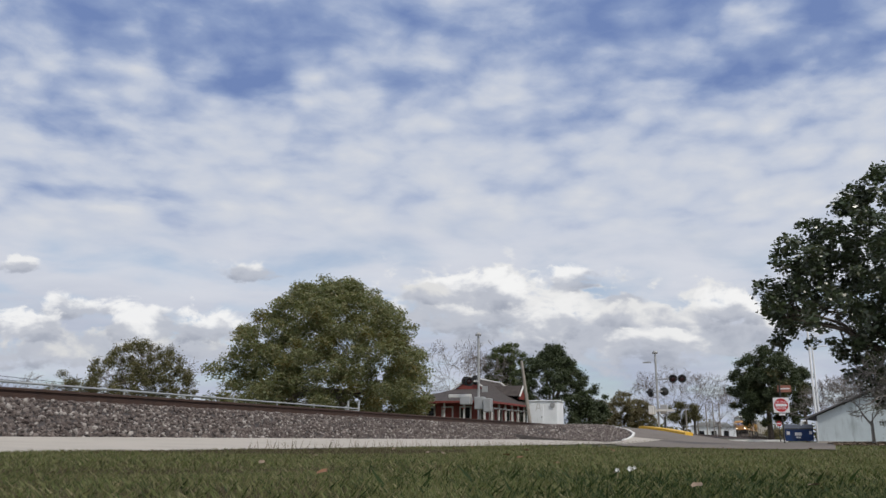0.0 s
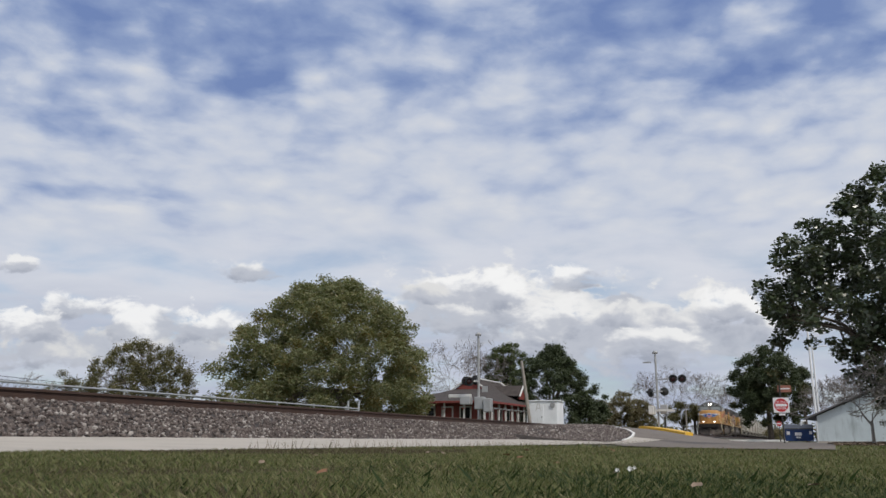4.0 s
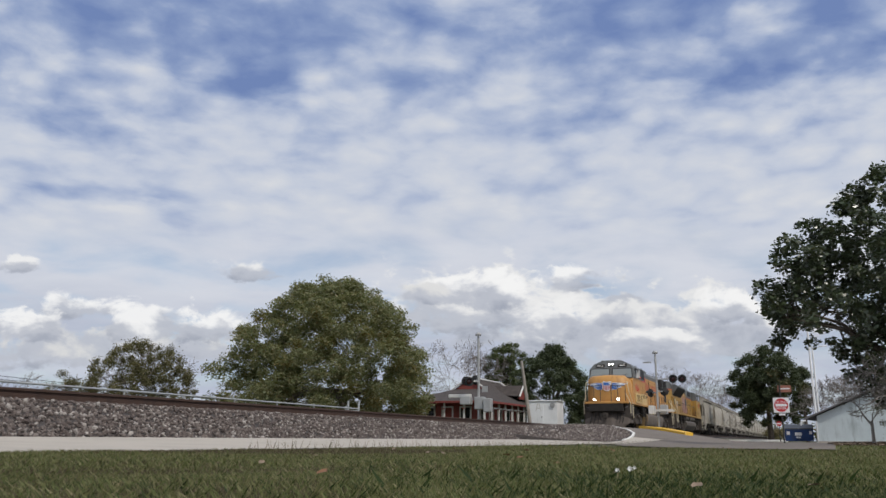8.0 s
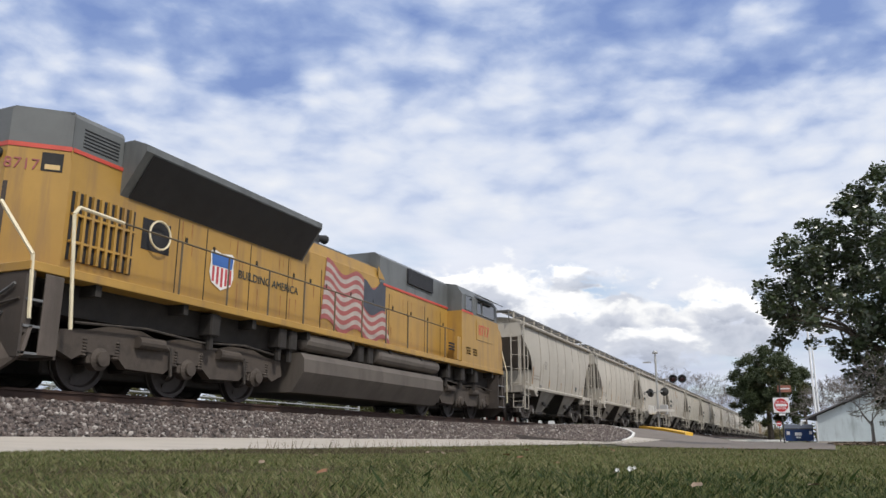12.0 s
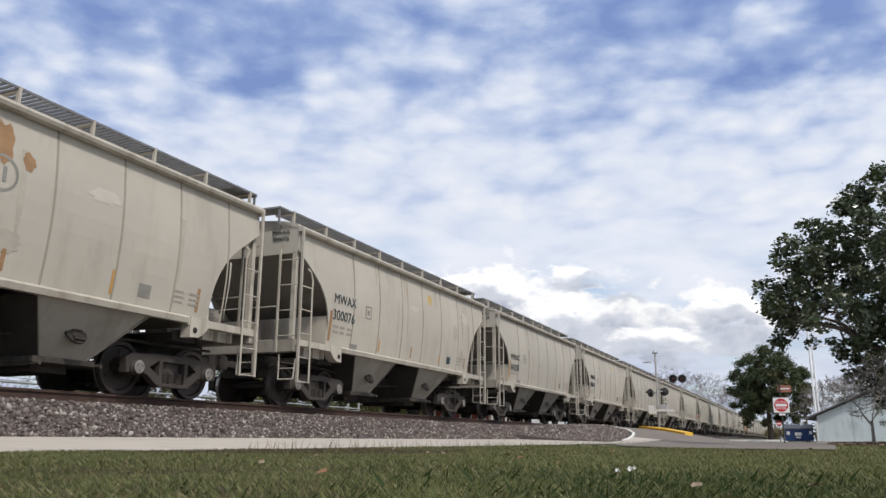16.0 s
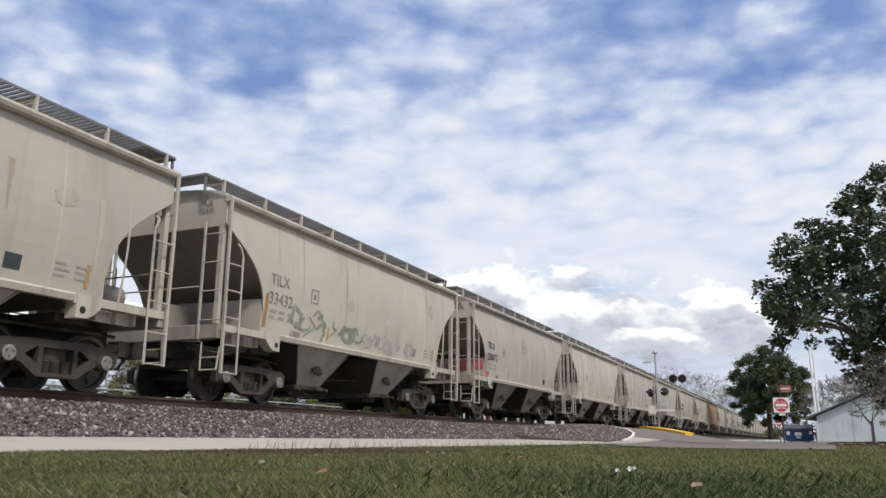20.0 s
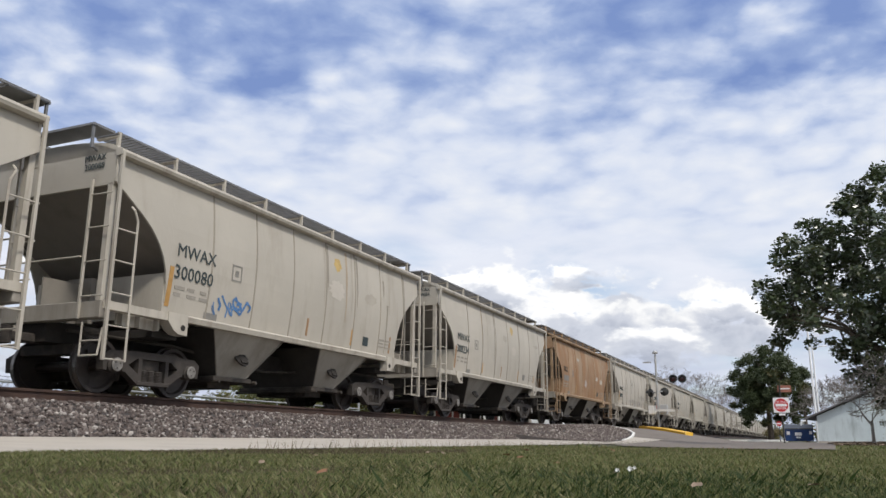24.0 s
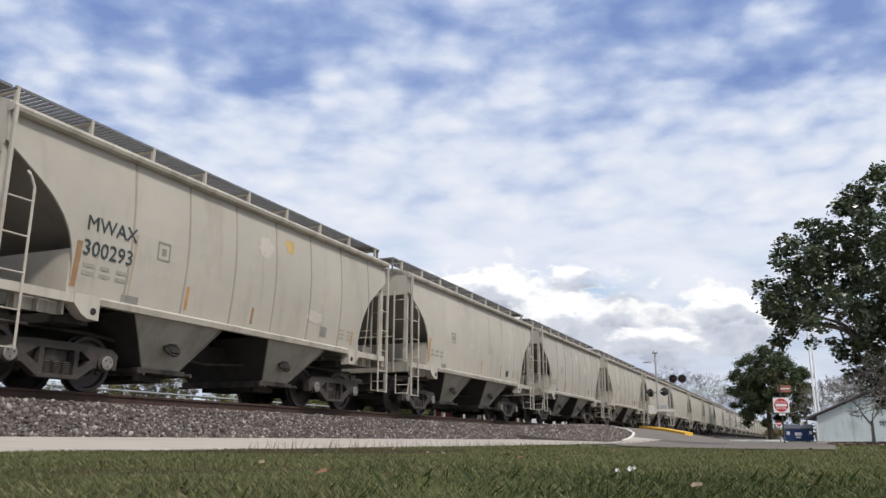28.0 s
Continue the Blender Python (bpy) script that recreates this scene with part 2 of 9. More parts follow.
def island_mat(name, colours, rough=0.8, fine=30.0, bump=0.3, gloss=0.5, through_light=0.0):
    """Stones, leaves or blades: each loose piece takes one of several colours."""
    m = bpy.data.materials.new(name)
    m.use_nodes = True
    nt = m.node_tree
    b = nt.nodes["Principled BSDF"]
    geo = nt.nodes.new("ShaderNodeNewGeometry")
    tc = nt.nodes.new("ShaderNodeTexCoord")
    stops = [((i + 0.5) / len(colours), c) for i, c in enumerate(colours)]
    oi = nt.nodes.new("ShaderNodeObjectInfo")
    chance = math_node(nt, "FRACT", math_node(nt, "ADD", geo.outputs["Random Per Island"], oi.outputs["Random"]))
    col = ramp(nt, chance, stops, False)
    grain = noise_tex(nt, tc.outputs["Object"], fine, 3, 0.6)
    col = mixc(nt, math_node(nt, "MULTIPLY", grain, 0.5), col, tuple(c * 0.6 for c in colours[0]))
    nt.links.new(col, b.inputs["Base Color"])
    b.inputs["Roughness"].default_value = rough
    b.inputs["Specular IOR Level"].default_value = gloss
    if through_light:
        tl = nt.nodes.new("ShaderNodeBsdfTranslucent")
        nt.links.new(mixc(nt, 1.0, col, (1.6, 1.7, 0.9), "MULTIPLY"), tl.inputs[0])
        mx = nt.nodes.new("ShaderNodeMixShader")
        mx.inputs[0].default_value = through_light
        nt.links.new(b.outputs[0], mx.inputs[1])
        nt.links.new(tl.outputs[0], mx.inputs[2])
        nt.links.new(mx.outputs[0], nt.nodes["Material Output"].inputs[0])
    if bump:
        bp = nt.nodes.new("ShaderNodeBump")
        bp.inputs["Strength"].default_value, bp.inputs["Distance"].default_value = bump, 0.01
        nt.links.new(grain, bp.inputs["Height"])
        nt.links.new(bp.outputs[0], b.inputs["Normal"])
    return m


def glow(name, colour, strength):
    m = bpy.data.materials.new(name)
    m.use_nodes = True
    b = m.node_tree.nodes["Principled BSDF"]
    b.inputs["Base Color"].default_value = (*colour, 1)
    b.inputs["Emission Color"].default_value = (*colour, 1)
    b.inputs["Emission Strength"].default_value = strength
    return m


def glass(name, tint=(0.02, 0.025, 0.03), rough=0.05):
    m = bpy.data.materials.new(name)
    m.use_nodes = True
    b = m.node_tree.nodes["Principled BSDF"]
    b.inputs["Base Color"].default_value = (*tint, 1)
    b.inputs["Roughness"].default_value = rough
    b.inputs["Coat Weight"].default_value = 0.6
    return m


LAWN = mat("lawn_soil", (0.045, 0.05, 0.02), 0.95, 0, 0.35, 1.5, 30, 0.6, (0.12, 0.095, 0.045), 0.35)
CONCRETE = mat("concrete", (0.42, 0.38, 0.325), 0.85, 0, 0.15, 0.6, 25, 0.3, (0.30, 0.27, 0.23), 0.3)
ASPHALT = mat("old_asphalt", (0.165, 0.14, 0.118), 0.9, 0, 0.25, 0.5, 30, 0.4, (0.105, 0.088, 0.072), 0.4)
KERB_WHITE = mat("white_kerb_paint", (0.72, 0.71, 0.68), 0.7, 0, 0.12, 2, 30, 0.2)
KERB_YELLOW = mat("yellow_kerb_paint", (0.72, 0.42, 0.04), 0.65, 0, 0.12, 2, 30, 0.2, (0.45, 0.30, 0.10), 0.25)
BALLAST_BED = mat("ballast_bed", (0.05, 0.042, 0.039), 0.95, 0, 0.3, 6, 20, 0.8)
STONE = island_mat("ballast_stone", [(0.105, 0.083, 0.074), (0.175, 0.145, 0.13), (0.05, 0.038, 0.034), (0.125, 0.098, 0.086), (0.23, 0.195, 0.175), (0.085, 0.064, 0.056), (0.14, 0.112, 0.10), (0.42, 0.385, 0.35)], 0.9, 25)
RUST = mat("rail_rust", (0.085, 0.05, 0.037), 0.75, 0.3, 0.25, 3, 50, 0.3, (0.05, 0.032, 0.026), 0.5)
RAILTOP = mat("rail_running_surface", (0.45, 0.43, 0.41), 0.3, 0.9, 0.1, 2, 40, 0.05)
TIE = mat("tie_timber", (0.10, 0.075, 0.055), 0.9, 0, 0.3, 4, 40, 0.4)


# ---- mesh helpers ----
def mesh_of(name, bm, material, smooth=False):
    me = bpy.data.meshes.new(name)
    bm.to_mesh(me)
    bm.free()
    for m in (material if isinstance(material, (list, tuple)) else [material]):
        me.materials.append(m)
    if smooth:
        me.polygons.foreach_set("use_smooth", [True] * len(me.polygons))
    return me


def part(name, bm, material, parent, label="", smooth=False, kind=""):
    ob = new(name, mesh_of(name, bm, material, smooth))
    ob.parent = parent
    return tagged(ob, label, kind=kind)


def thing(name, label, category, m, group="", kind=""):
    ob = new(name)
    ob.empty_display_size = 0.2
    ob.matrix_basis = m
    return tagged(ob, label, category, group, kind)


def solid(name, bm, material, label, category, m=None, group="", kind="", smooth=False):
    ob = new(name, mesh_of(name, bm, material, smooth))
    if m is not None:
        ob.matrix_basis = m
    return tagged(ob, label, category, group, kind)


def B():
    return bmesh.new()


def box(bm, x0, x1, y0, y1, z0, z1, bevel=0.0, mi=0):
    vs = [bm.verts.new(p) for p in ((x0, y0, z0), (x1, y0, z0), (x1, y1, z0), (x0, y1, z0), (x0, y0, z1), (x1, y0, z1), (x1, y1, z1), (x0, y1, z1))]
    fs = [bm.faces.new([vs[i] for i in q]) for q in ((3, 2, 1, 0), (4, 5, 6, 7), (0, 1, 5, 4), (1, 2, 6, 5), (2, 3, 7, 6), (3, 0, 4, 7))]
    for f in fs:
        f.material_index = mi
    if bevel:
        es = list({e for f in fs for e in f.edges})
        bmesh.ops.bevel(bm, geom=es, offset=bevel, segments=1, affect="EDGES", profile=0.5)
    return bm


def thicken(bm, t):
    """Gives open sheets a thickness t."""
    bm.normal_update()
    bmesh.ops.solidify(bm, geom=bm.faces[:], thickness=t)
    bmesh.ops.recalc_face_normals(bm, faces=bm.faces[:])


def boxr(bm, c, size, m=None, bevel=0.0):
    """A box round the centre c, turned by the matrix m about c."""
    n = len(bm.verts)
    box(bm, -size[0] / 2, size[0] / 2, -size[1] / 2, size[1] / 2, -size[2] / 2, size[2] / 2, bevel)
    bm.verts.ensure_lookup_table()
    t = Matrix.Translation(c) @ (m if m is not None else Matrix())
    bmesh.ops.transform(bm, matrix=t, verts=bm.verts[n:])
    return bm


def tube(bm, a, b, r0, r1=None, sides=8, caps=True):
    """A straight tapered tube from a to b."""
    a, b = Vector(a), Vector(b)
    r1 = r0 if r1 is None else r1
    w = (b - a)
    q = w.to_track_quat("Z", "Y").to_matrix()
    rings = []
    for p, r in ((a, r0), (b, r1)):
        rings.append([bm.verts.new(p + q @ Vector((r * math.cos(i * math.tau / sides), r * math.sin(i * math.tau / sides), 0))) for i in range(sides)])
    for i in range(sides):
        j = (i + 1) % sides
        bm.faces.new((rings[0][i], rings[0][j], rings[1][j], rings[1][i]))
    if caps:
        bm.faces.new(rings[0][::-1])
        bm.faces.new(rings[1])
    return bm


def pipe(bm, pts, r, sides=6):
    for a, b in zip(pts, pts[1:]):
        tube(bm, a, b, r, r, sides)
    return bm


def prism(bm, outline, axis, a, b, mi=0):
    """An outline of (u, v) pulled along an axis from a to b: axis x takes (y, z), y takes (x, z), z takes (x, y)."""
    def at(u, v, w):
        return {"x": (w, u, v), "y": (u, w, v), "z": (u, v, w)}[axis]
    lo = [bm.verts.new(at(u, v, a)) for u, v in outline]
    hi = [bm.verts.new(at(u, v, b)) for u, v in outline]
    n = len(outline)
    fs = [bm.faces.new((lo[i], lo[(i + 1) % n], hi[(i + 1) % n], hi[i])) for i in range(n)]
    fs += [bm.faces.new(lo[::-1]), bm.faces.new(hi)]
    for f in fs:
        f.material_index = mi
    bmesh.ops.recalc_face_normals(bm, faces=fs)
    return bm


def lathe(bm, profile, axis="y", sides=24, c=(0, 0, 0)):
    """(r, w) pairs turned about an axis through c."""
    rings = []
    for r, w in profile:
        ring = []
        for i in range(sides):
            u, v = r * math.cos(i * math.tau / sides), r * math.sin(i * math.tau / sides)
            p = {"x": (w, u, v), "y": (u, w, v), "z": (u, v, w)}[axis]
            ring.append(bm.verts.new(Vector(p) + Vector(c)))
        rings.append(ring)
    fs = []
    for a, b in zip(rings, rings[1:]):
        fs += [bm.faces.new((a[i], a[(i + 1) % sides], b[(i + 1) % sides], b[i])) for i in range(sides)]
    fs += [bm.faces.new(rings[0]), bm.faces.new(rings[-1])]
    bmesh.ops.recalc_face_normals(bm, faces=fs)
    return bm


def raw(name, verts, faces, material, label="", category="", parent=None, kind="", smooth=False):
    me = bpy.data.meshes.new(name)
    me.from_pydata(verts, [], faces)
    for m in (material if isinstance(material, (list, tuple)) else [material]):
        me.materials.append(m)
    if smooth:
        me.polygons.foreach_set("use_smooth", [True] * len(me.polygons))
    ob = new(name, me)
    ob.parent = parent
    return tagged(ob, label, category, kind=kind)


def quad_mesh(name, verts, material, label="", category="", parent=None, kind=""):
    """A mesh of loose four-cornered pieces: an array of n x 4 corners."""
    n = len(verts)
    me = bpy.data.meshes.new(name)
    me.vertices.add(n * 4)
    me.vertices.foreach_set("co", np.ascontiguousarray(verts, dtype=np.float32).ravel())
    me.loops.add(n * 4)
    me.loops.foreach_set("vertex_index", np.arange(n * 4, dtype=np.int32))
    me.polygons.add(n)
    me.polygons.foreach_set("loop_start", np.arange(0, n * 4, 4, dtype=np.int32))
    me.update(calc_edges=True)
    me.materials.append(material)
    ob = new(name, me)
    ob.parent = parent
    return tagged(ob, label, category, kind=kind)


def words(name, text, size, m, material, parent, label="", depth=0.004, align="CENTER"):
    """Lettering in the built-in font, as a thin mesh."""
    cu = bpy.data.curves.new(name, "FONT")
    cu.body, cu.size, cu.extrude, cu.align_x, cu.align_y = text, size, depth, align, "CENTER"
    cu.resolution_u = 2
    tmp = bpy.data.objects.new(name, cu)
    me = bpy.data.meshes.new_from_object(tmp)
    bpy.data.objects.remove(tmp)
    me.materials.clear()
    me.materials.append(material)
    ob = new(name, me)
    ob.parent = parent
    ob.matrix_basis = m
    return tagged(ob, label)


# ---- ground, street, track ----
STREET_IN, STREET_OUT = 4.7, 8.35


def smooth01(t):
    t = min(1.0, max(0.0, t))
    return t * t * (3 - 2 * t)


def rise(x, y):
    """Height of the ground sheet: lawn, street, bank of the track, and the ramp of the level crossing."""
    h = 0.0
    if y > STREET_IN:
        h = 0.015 + 0.085 * min(1, (y - STREET_IN) / (STREET_OUT - STREET_IN))
    elif y > 3.7:
        h = 0.015 * (y - 3.7)
    if y > 8.35:
        h = 0.10 + 0.40 * min(1, (y - 8.35) / 1.2)
    if y > 14.0:
        h = 0.50 + 0.25 * min(1, (y - 14.0) / 10)
    if x > 24 and y > 2:
        k = smooth01((x - 24) / 16) * smooth01((70 - x) / 18)
        ramp_h = 0.80 * smooth01((y - 2.0) / 7.2)
        if y < 16:
            h = h * (1 - k) + max(h, ramp_h) * k
    return h


def sheet(name, xs, ys, lift, material, label, category, parent=None):
    verts = [(x, y, rise(x, y) + lift) for x in xs for y in ys]
    n = len(ys)
    faces = [(i * n + j, (i + 1) * n + j, (i + 1) * n + j + 1, i * n + j + 1) for i in range(len(xs) - 1) for j in range(n - 1)]
    return raw(name, verts, faces, material, label, category, parent, "structure", True)


GX = [-400, -120, -40, -20] + [-10 + i for i in range(111)] + [104, 112, 125, 145, 180, 240, 340, 600, 1200, 2500]
GY = [-1500, -500, -150, -50, -20, -10, -5, -2, -1, 0, 1, 2, 2.6, 3.2, 3.7, 4.2, 4.69, 4.71, 5.2, 5.8, 6.4, 7.0, 7.6, 8.2, 8.4, 8.9, 9.4, 9.8, 10.5, 11.4, 12.2, 13, 14, 15, 17, 20, 25, 35, 60, 120, 400, 1500]
sheet("ground", GX, GY, -0.02, LAWN, "grassy ground sheet under the whole place", "ground")


KERB_LINE = [(41.5, 9.3), (38.5, 8.1), (36.3, 6.95), (34.2, 6.3), (32.0, 5.95), (29.5, 5.65), (28.2, 5.58), (26.0, 5.6)]


def kerb_y(x):
    """The y of the white kerb's line at x."""
    for (xa, ya), (xb, yb) in zip(KERB_LINE, KERB_LINE[1:]):
        if xb <= x <= xa:
            return yb + (ya - yb) * (x - xb) / (xa - xb)
    return 8.4 if x < 26 else 20.0


def street():
    """The street beside the ballast; past the corner the kerb bounds it."""
    xs = [-30 + i for i in range(56)] + [26 + 0.5 * i for i in range(12)]
    verts, faces = [], []
    for x in xs:
        far = 8.4 if x < 26 else kerb_y(max(x, 26.01)) - 0.03
        for j in range(7):
            y = 4.7 + (far - 4.7) * j / 6
            verts.append((x, y, rise(x, y) + (0.004 if x < 25.5 else 0.014)))
    for i in range(len(xs) - 1):
        for j in range(6):
            faces.append((i * 7 + j, (i + 1) * 7 + j, (i + 1) * 7 + j + 1, i * 7 + j + 1))
    raw("street", verts, faces, CONCRETE, "pale worn concrete street beside the ballast", "street", None, "structure", True)


street()


def crossing_road():
    """Old asphalt where the street turns up to the track; its near edge bends across the lawn."""
    near = [(26.0, 4.72), (21.0, 4.4), (17.0, 3.4), (14.2, 2.2), (12.8, 1.2), (12.6, 0.3), (13.0, -0.48)]
    verts, faces = [], []
    ys = [-0.5 + 0.4 * j for j in range(24)]
    rows = []
    for y in ys:
        x0 = 12.8
        for (xa, ya), (xb, yb) in zip(near, near[1:]):
            if min(ya, yb) <= y <= max(ya, yb):
                x0 = xa + (xb - xa) * (y - ya) / (yb - ya)
        if y > 4.72:
            x0 = 26.0
        row = []
        for i in range(41):
            x = x0 + (78 - x0) * (i / 40) ** 1.5
            lim = -0.036 * x
            yy = y if y > 0.0 else lim * (-y / 0.5)
            yy = min(yy, max(4.72, kerb_y(x)) if x > 26 else yy)
            row.append(len(verts))
            verts.append((x, yy, rise(x, yy) + 0.008))
        rows.append(row)
    for p, q in zip(rows, rows[1:]):
        for i in range(40):
            faces.append((p[i], p[i + 1], q[i + 1], q[i]))
    raw("road", verts, faces, ASPHALT, "worn grey-brown asphalt road rising to the level crossing", "road", None, "structure", True)
    # planks and asphalt between the rails
    bm = B()
    for y0, y1 in ((TRACK_Y - 2.3, TRACK_Y - 0.84), (TRACK_Y - 0.62, TRACK_Y + 0.62), (TRACK_Y + 0.84, TRACK_Y + 2.3)):
        box(bm, 41, 54, y0, y1, 0.55, RAIL_Z - 0.01, 0.01)
    solid("crossing_panel", bm, ASPHALT, "asphalt panels of the level crossing between the rails", "crossing", kind="structure")


crossing_road()


def gravel_corner():
    verts, faces = [], []
    xs = [25.6 + 0.4 * i for i in range(40)]
    for x in xs:
        for j in range(9):
            y = kerb_y(x) + (10.0 - kerb_y(x)) * j / 8
            verts.append((x, y, rise(x, y) + 0.012))
    for i in range(len(xs) - 1):
        for j in range(8):
            faces.append((i * 9 + j, (i + 1) * 9 + j, (i + 1) * 9 + j + 1, i * 9 + j + 1))
    raw("gravel", verts, faces, BALLAST_BED, "grey crushed stone inside the curved kerb", "gravel", None, "structure")


gravel_corner()


def kerb(name, pts, w, h, material, label):
    bm = B()
    left, right = [], []
    for i, (x, y) in enumerate(pts):
        a, b = Vector(pts[max(0, i - 1)]), Vector(pts[min(len(pts) - 1, i + 1)])
        d = (b - a).normalized()
        n = Vector((-d.y, d.x)) * w / 2
        z = rise(x, y)
        left.append([bm.verts.new((x + n.x, y + n.y, z + e)) for e in (-0.1, h)])
        right.append([bm.verts.new((x - n.x, y - n.y, z + e)) for e in (-0.1, h)])
    for i in range(len(pts) - 1):
        l0, l1, r0, r1 = left[i], left[i + 1], right[i], right[i + 1]
        for q in ((l0[0], l1[0], l1[1], l0[1]), (r0[1], r1[1], r1[0], r0[0]), (l0[1], l1[1], r1[1], r0[1])):
            bm.faces.new(q)
    for i in (0, -1):
        bm.faces.new((left[i][0], left[i][1], right[i][1], right[i][0]))
    bmesh.ops.recalc_face_normals(bm, faces=bm.faces[:])
    solid(name, bm, material, label, "kerb", kind="structure")


kerb("kerb", KERB_LINE[:-1], 0.09, 0.05, KERB_WHITE, "curved kerb with worn white paint round the ballast")
kerb("kerb", [(49.6, 8.6), (49.0, 8.1), (48.0, 7.4), (47.2, 6.7), (46.2, 6.0), (45.6, 5.45)], 0.5, 0.16, KERB_YELLOW, "yellow painted kerb of the crossing island")


def track():
    bm = B()
    prism(bm, [(8.36, 0.08), (9.50, 0.585), (13.3, 0.585), (14.4, 0.15), (14.4, -0.3), (8.36, -0.3)], "x", -60, 36.0)
    bed = solid("ballast_bed", bm, BALLAST_BED, "bed of grey crushed stone under the track", "ballast", kind="structure")
    bm = B()
    prism(bm, [(9.0, 0.12), (9.50, 0.585), (13.3, 0.585), (13.75, 0.15), (13.75, -0.3), (9.0, -0.3)], "x", 55.0, 420)
    solid("ballast_bed", bm, BALLAST_BED, "bed of grey crushed stone under the far track", "ballast", kind="structure")
    for s in (-1, 1):
        bm = B()
        y, z = TRACK_Y + s * 0.755, RAIL_Z
        out = [(-0.075, -0.185), (0.075, -0.185), (0.07, -0.168), (0.012, -0.15), (0.01, -0.05), (0.037, -0.04), (0.037, -0.006), (0.03, 0), (-0.03, 0), (-0.037, -0.006), (-0.037, -0.04), (-0.01, -0.05), (-0.012, -0.15), (-0.07, -0.168)]
        prism(bm, [(y + u, z + v) for u, v in out], "x", -60, 420)
        for f in bm.faces:
            if f.normal.z > 0.9 and f.calc_center_median().z > z - 0.01:
                f.material_index = 1
        solid("rail", bm, [RUST, RAILTOP], "rusty brown steel rail with a polished top", "rail", group="rails of the track", kind="structure")
    return bed


bed = track()


# ---- train: materials ----
HOPPER_PAINT = mat("hopper_paint", (0.43, 0.395, 0.335), 0.6, 0, 0.08, 0.5, 14, 0.04, (0.34, 0.305, 0.25), 0.34, 1.3, 0.16)
SEAM_DIRT = mat("dirty_weld_seam", (0.27, 0.24, 0.195), 0.7, 0, 0.12, 1.0, 14, 0.04, (0.26, 0.235, 0.19), 0.4, 2.2)
HOPPER_RUSTY = mat("hopper_rusty_paint", (0.33, 0.235, 0.15), 0.7, 0, 0.22, 0.5, 14, 0.06, (0.25, 0.125, 0.05), 0.62, 1.1)
TRIM_RUSTY = mat("rusty_trim_paint", (0.30, 0.205, 0.12), 0.7, 0, 0.2, 1.5, 25, 0.08, (0.19, 0.11, 0.06), 0.4, 3.0)
HOPPER_TRIM = mat("hopper_trim_paint", (0.42, 0.385, 0.325), 0.6, 0, 0.1, 1.5, 25, 0.06, (0.27, 0.235, 0.19), 0.38, 3.0)
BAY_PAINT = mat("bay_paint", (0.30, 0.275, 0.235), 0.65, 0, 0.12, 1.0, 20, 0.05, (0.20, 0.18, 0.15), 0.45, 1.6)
# darker copy of the body paint: shade under the wagon ends is painted in
END_SLOPE_SHADE = mat("grimy_shaded_slope", (0.25, 0.222, 0.195), 0.75, 0, 0.15, 1.2, 20, 0.06, (0.18, 0.158, 0.136), 0.5)
# grime for the bay slopes, with the shade below the wagon in its colour
BAY_SLOPE_SHADE = mat("grime_and_shade", (0.045, 0.039, 0.034), 0.85, 0, 0.25, 1.5, 20, 0.1, (0.075, 0.065, 0.056), 0.3, 2.0)
# body paint darkened as if shaded, for small parts under the body
HOPPER_DARK = mat("shaded_hopper_paint", (0.25, 0.225, 0.19), 0.7, 0, 0.12, 1.2, 20, 0.06, (0.17, 0.15, 0.125), 0.5)
GRIME = mat("running_gear_grime", (0.045, 0.038, 0.032), 0.8, 0.1, 0.3, 4, 40, 0.3, (0.075, 0.061, 0.049), 0.4)
# grime darkened further to hold the shade below deck and body
GRIME_DARK = mat("underframe_grime_shade", (0.026, 0.022, 0.019), 0.85, 0.1, 0.3, 4, 40, 0.3)
TRUCK_STEEL = mat("truck_casting", (0.060, 0.050, 0.043), 0.8, 0.1, 0.25, 4, 40, 0.3, (0.034, 0.029, 0.025), 0.5)
DUSTY_STEEL = mat("dusty_engine_casting", (0.078, 0.062, 0.050), 0.8, 0.1, 0.25, 4, 40, 0.3, (0.045, 0.036, 0.029), 0.5)
WHEEL_STEEL = mat("wheel_steel", (0.06, 0.05, 0.045), 0.55, 0.4, 0.25, 5, 40, 0.15, (0.05, 0.04, 0.035), 0.4)
TREAD = mat("wheel_tread", (0.25, 0.235, 0.22), 0.35, 0.9, 0.1, 5, 40, 0.05)
CAP_STEEL = mat("bearing_cap", (0.24, 0.225, 0.205), 0.6, 0.3, 0.2, 5, 40, 0.1)
GRATING = mat("galvanised_grating", (0.2, 0.2, 0.2), 0.55, 0.5, 0.1, 3, 40, 0.1)
INK = mat("black_stencil_paint", (0.03, 0.045, 0.048), 0.7, 0, 0.2, 3, 40, 0.0)
DIRT_RUN = mat("thin_dirt_run", (0.375, 0.34, 0.285), 0.7, 0, 0.12, 2.0, 20, 0.03)
PATCH_PALE = mat("pale_touched_up_paint", (0.47, 0.43, 0.37), 0.6, 0, 0.08, 2.0, 20, 0.03)
RUST_RUN = mat("thin_rust_run", (0.36, 0.29, 0.21), 0.75, 0, 0.15, 3.0, 20, 0.03)
INK_PALE = mat("worn_small_print", (0.30, 0.275, 0.235), 0.7, 0, 0.15, 6, 40, 0.0)
INK_FADED = mat("faded_stencil_paint", (0.22, 0.21, 0.19), 0.7, 0, 0.2, 3, 40, 0.0)
REFLECTOR = mat("orange_reflector", (0.42, 0.235, 0.07), 0.5, 0, 0.15, 8, 40, 0.0)
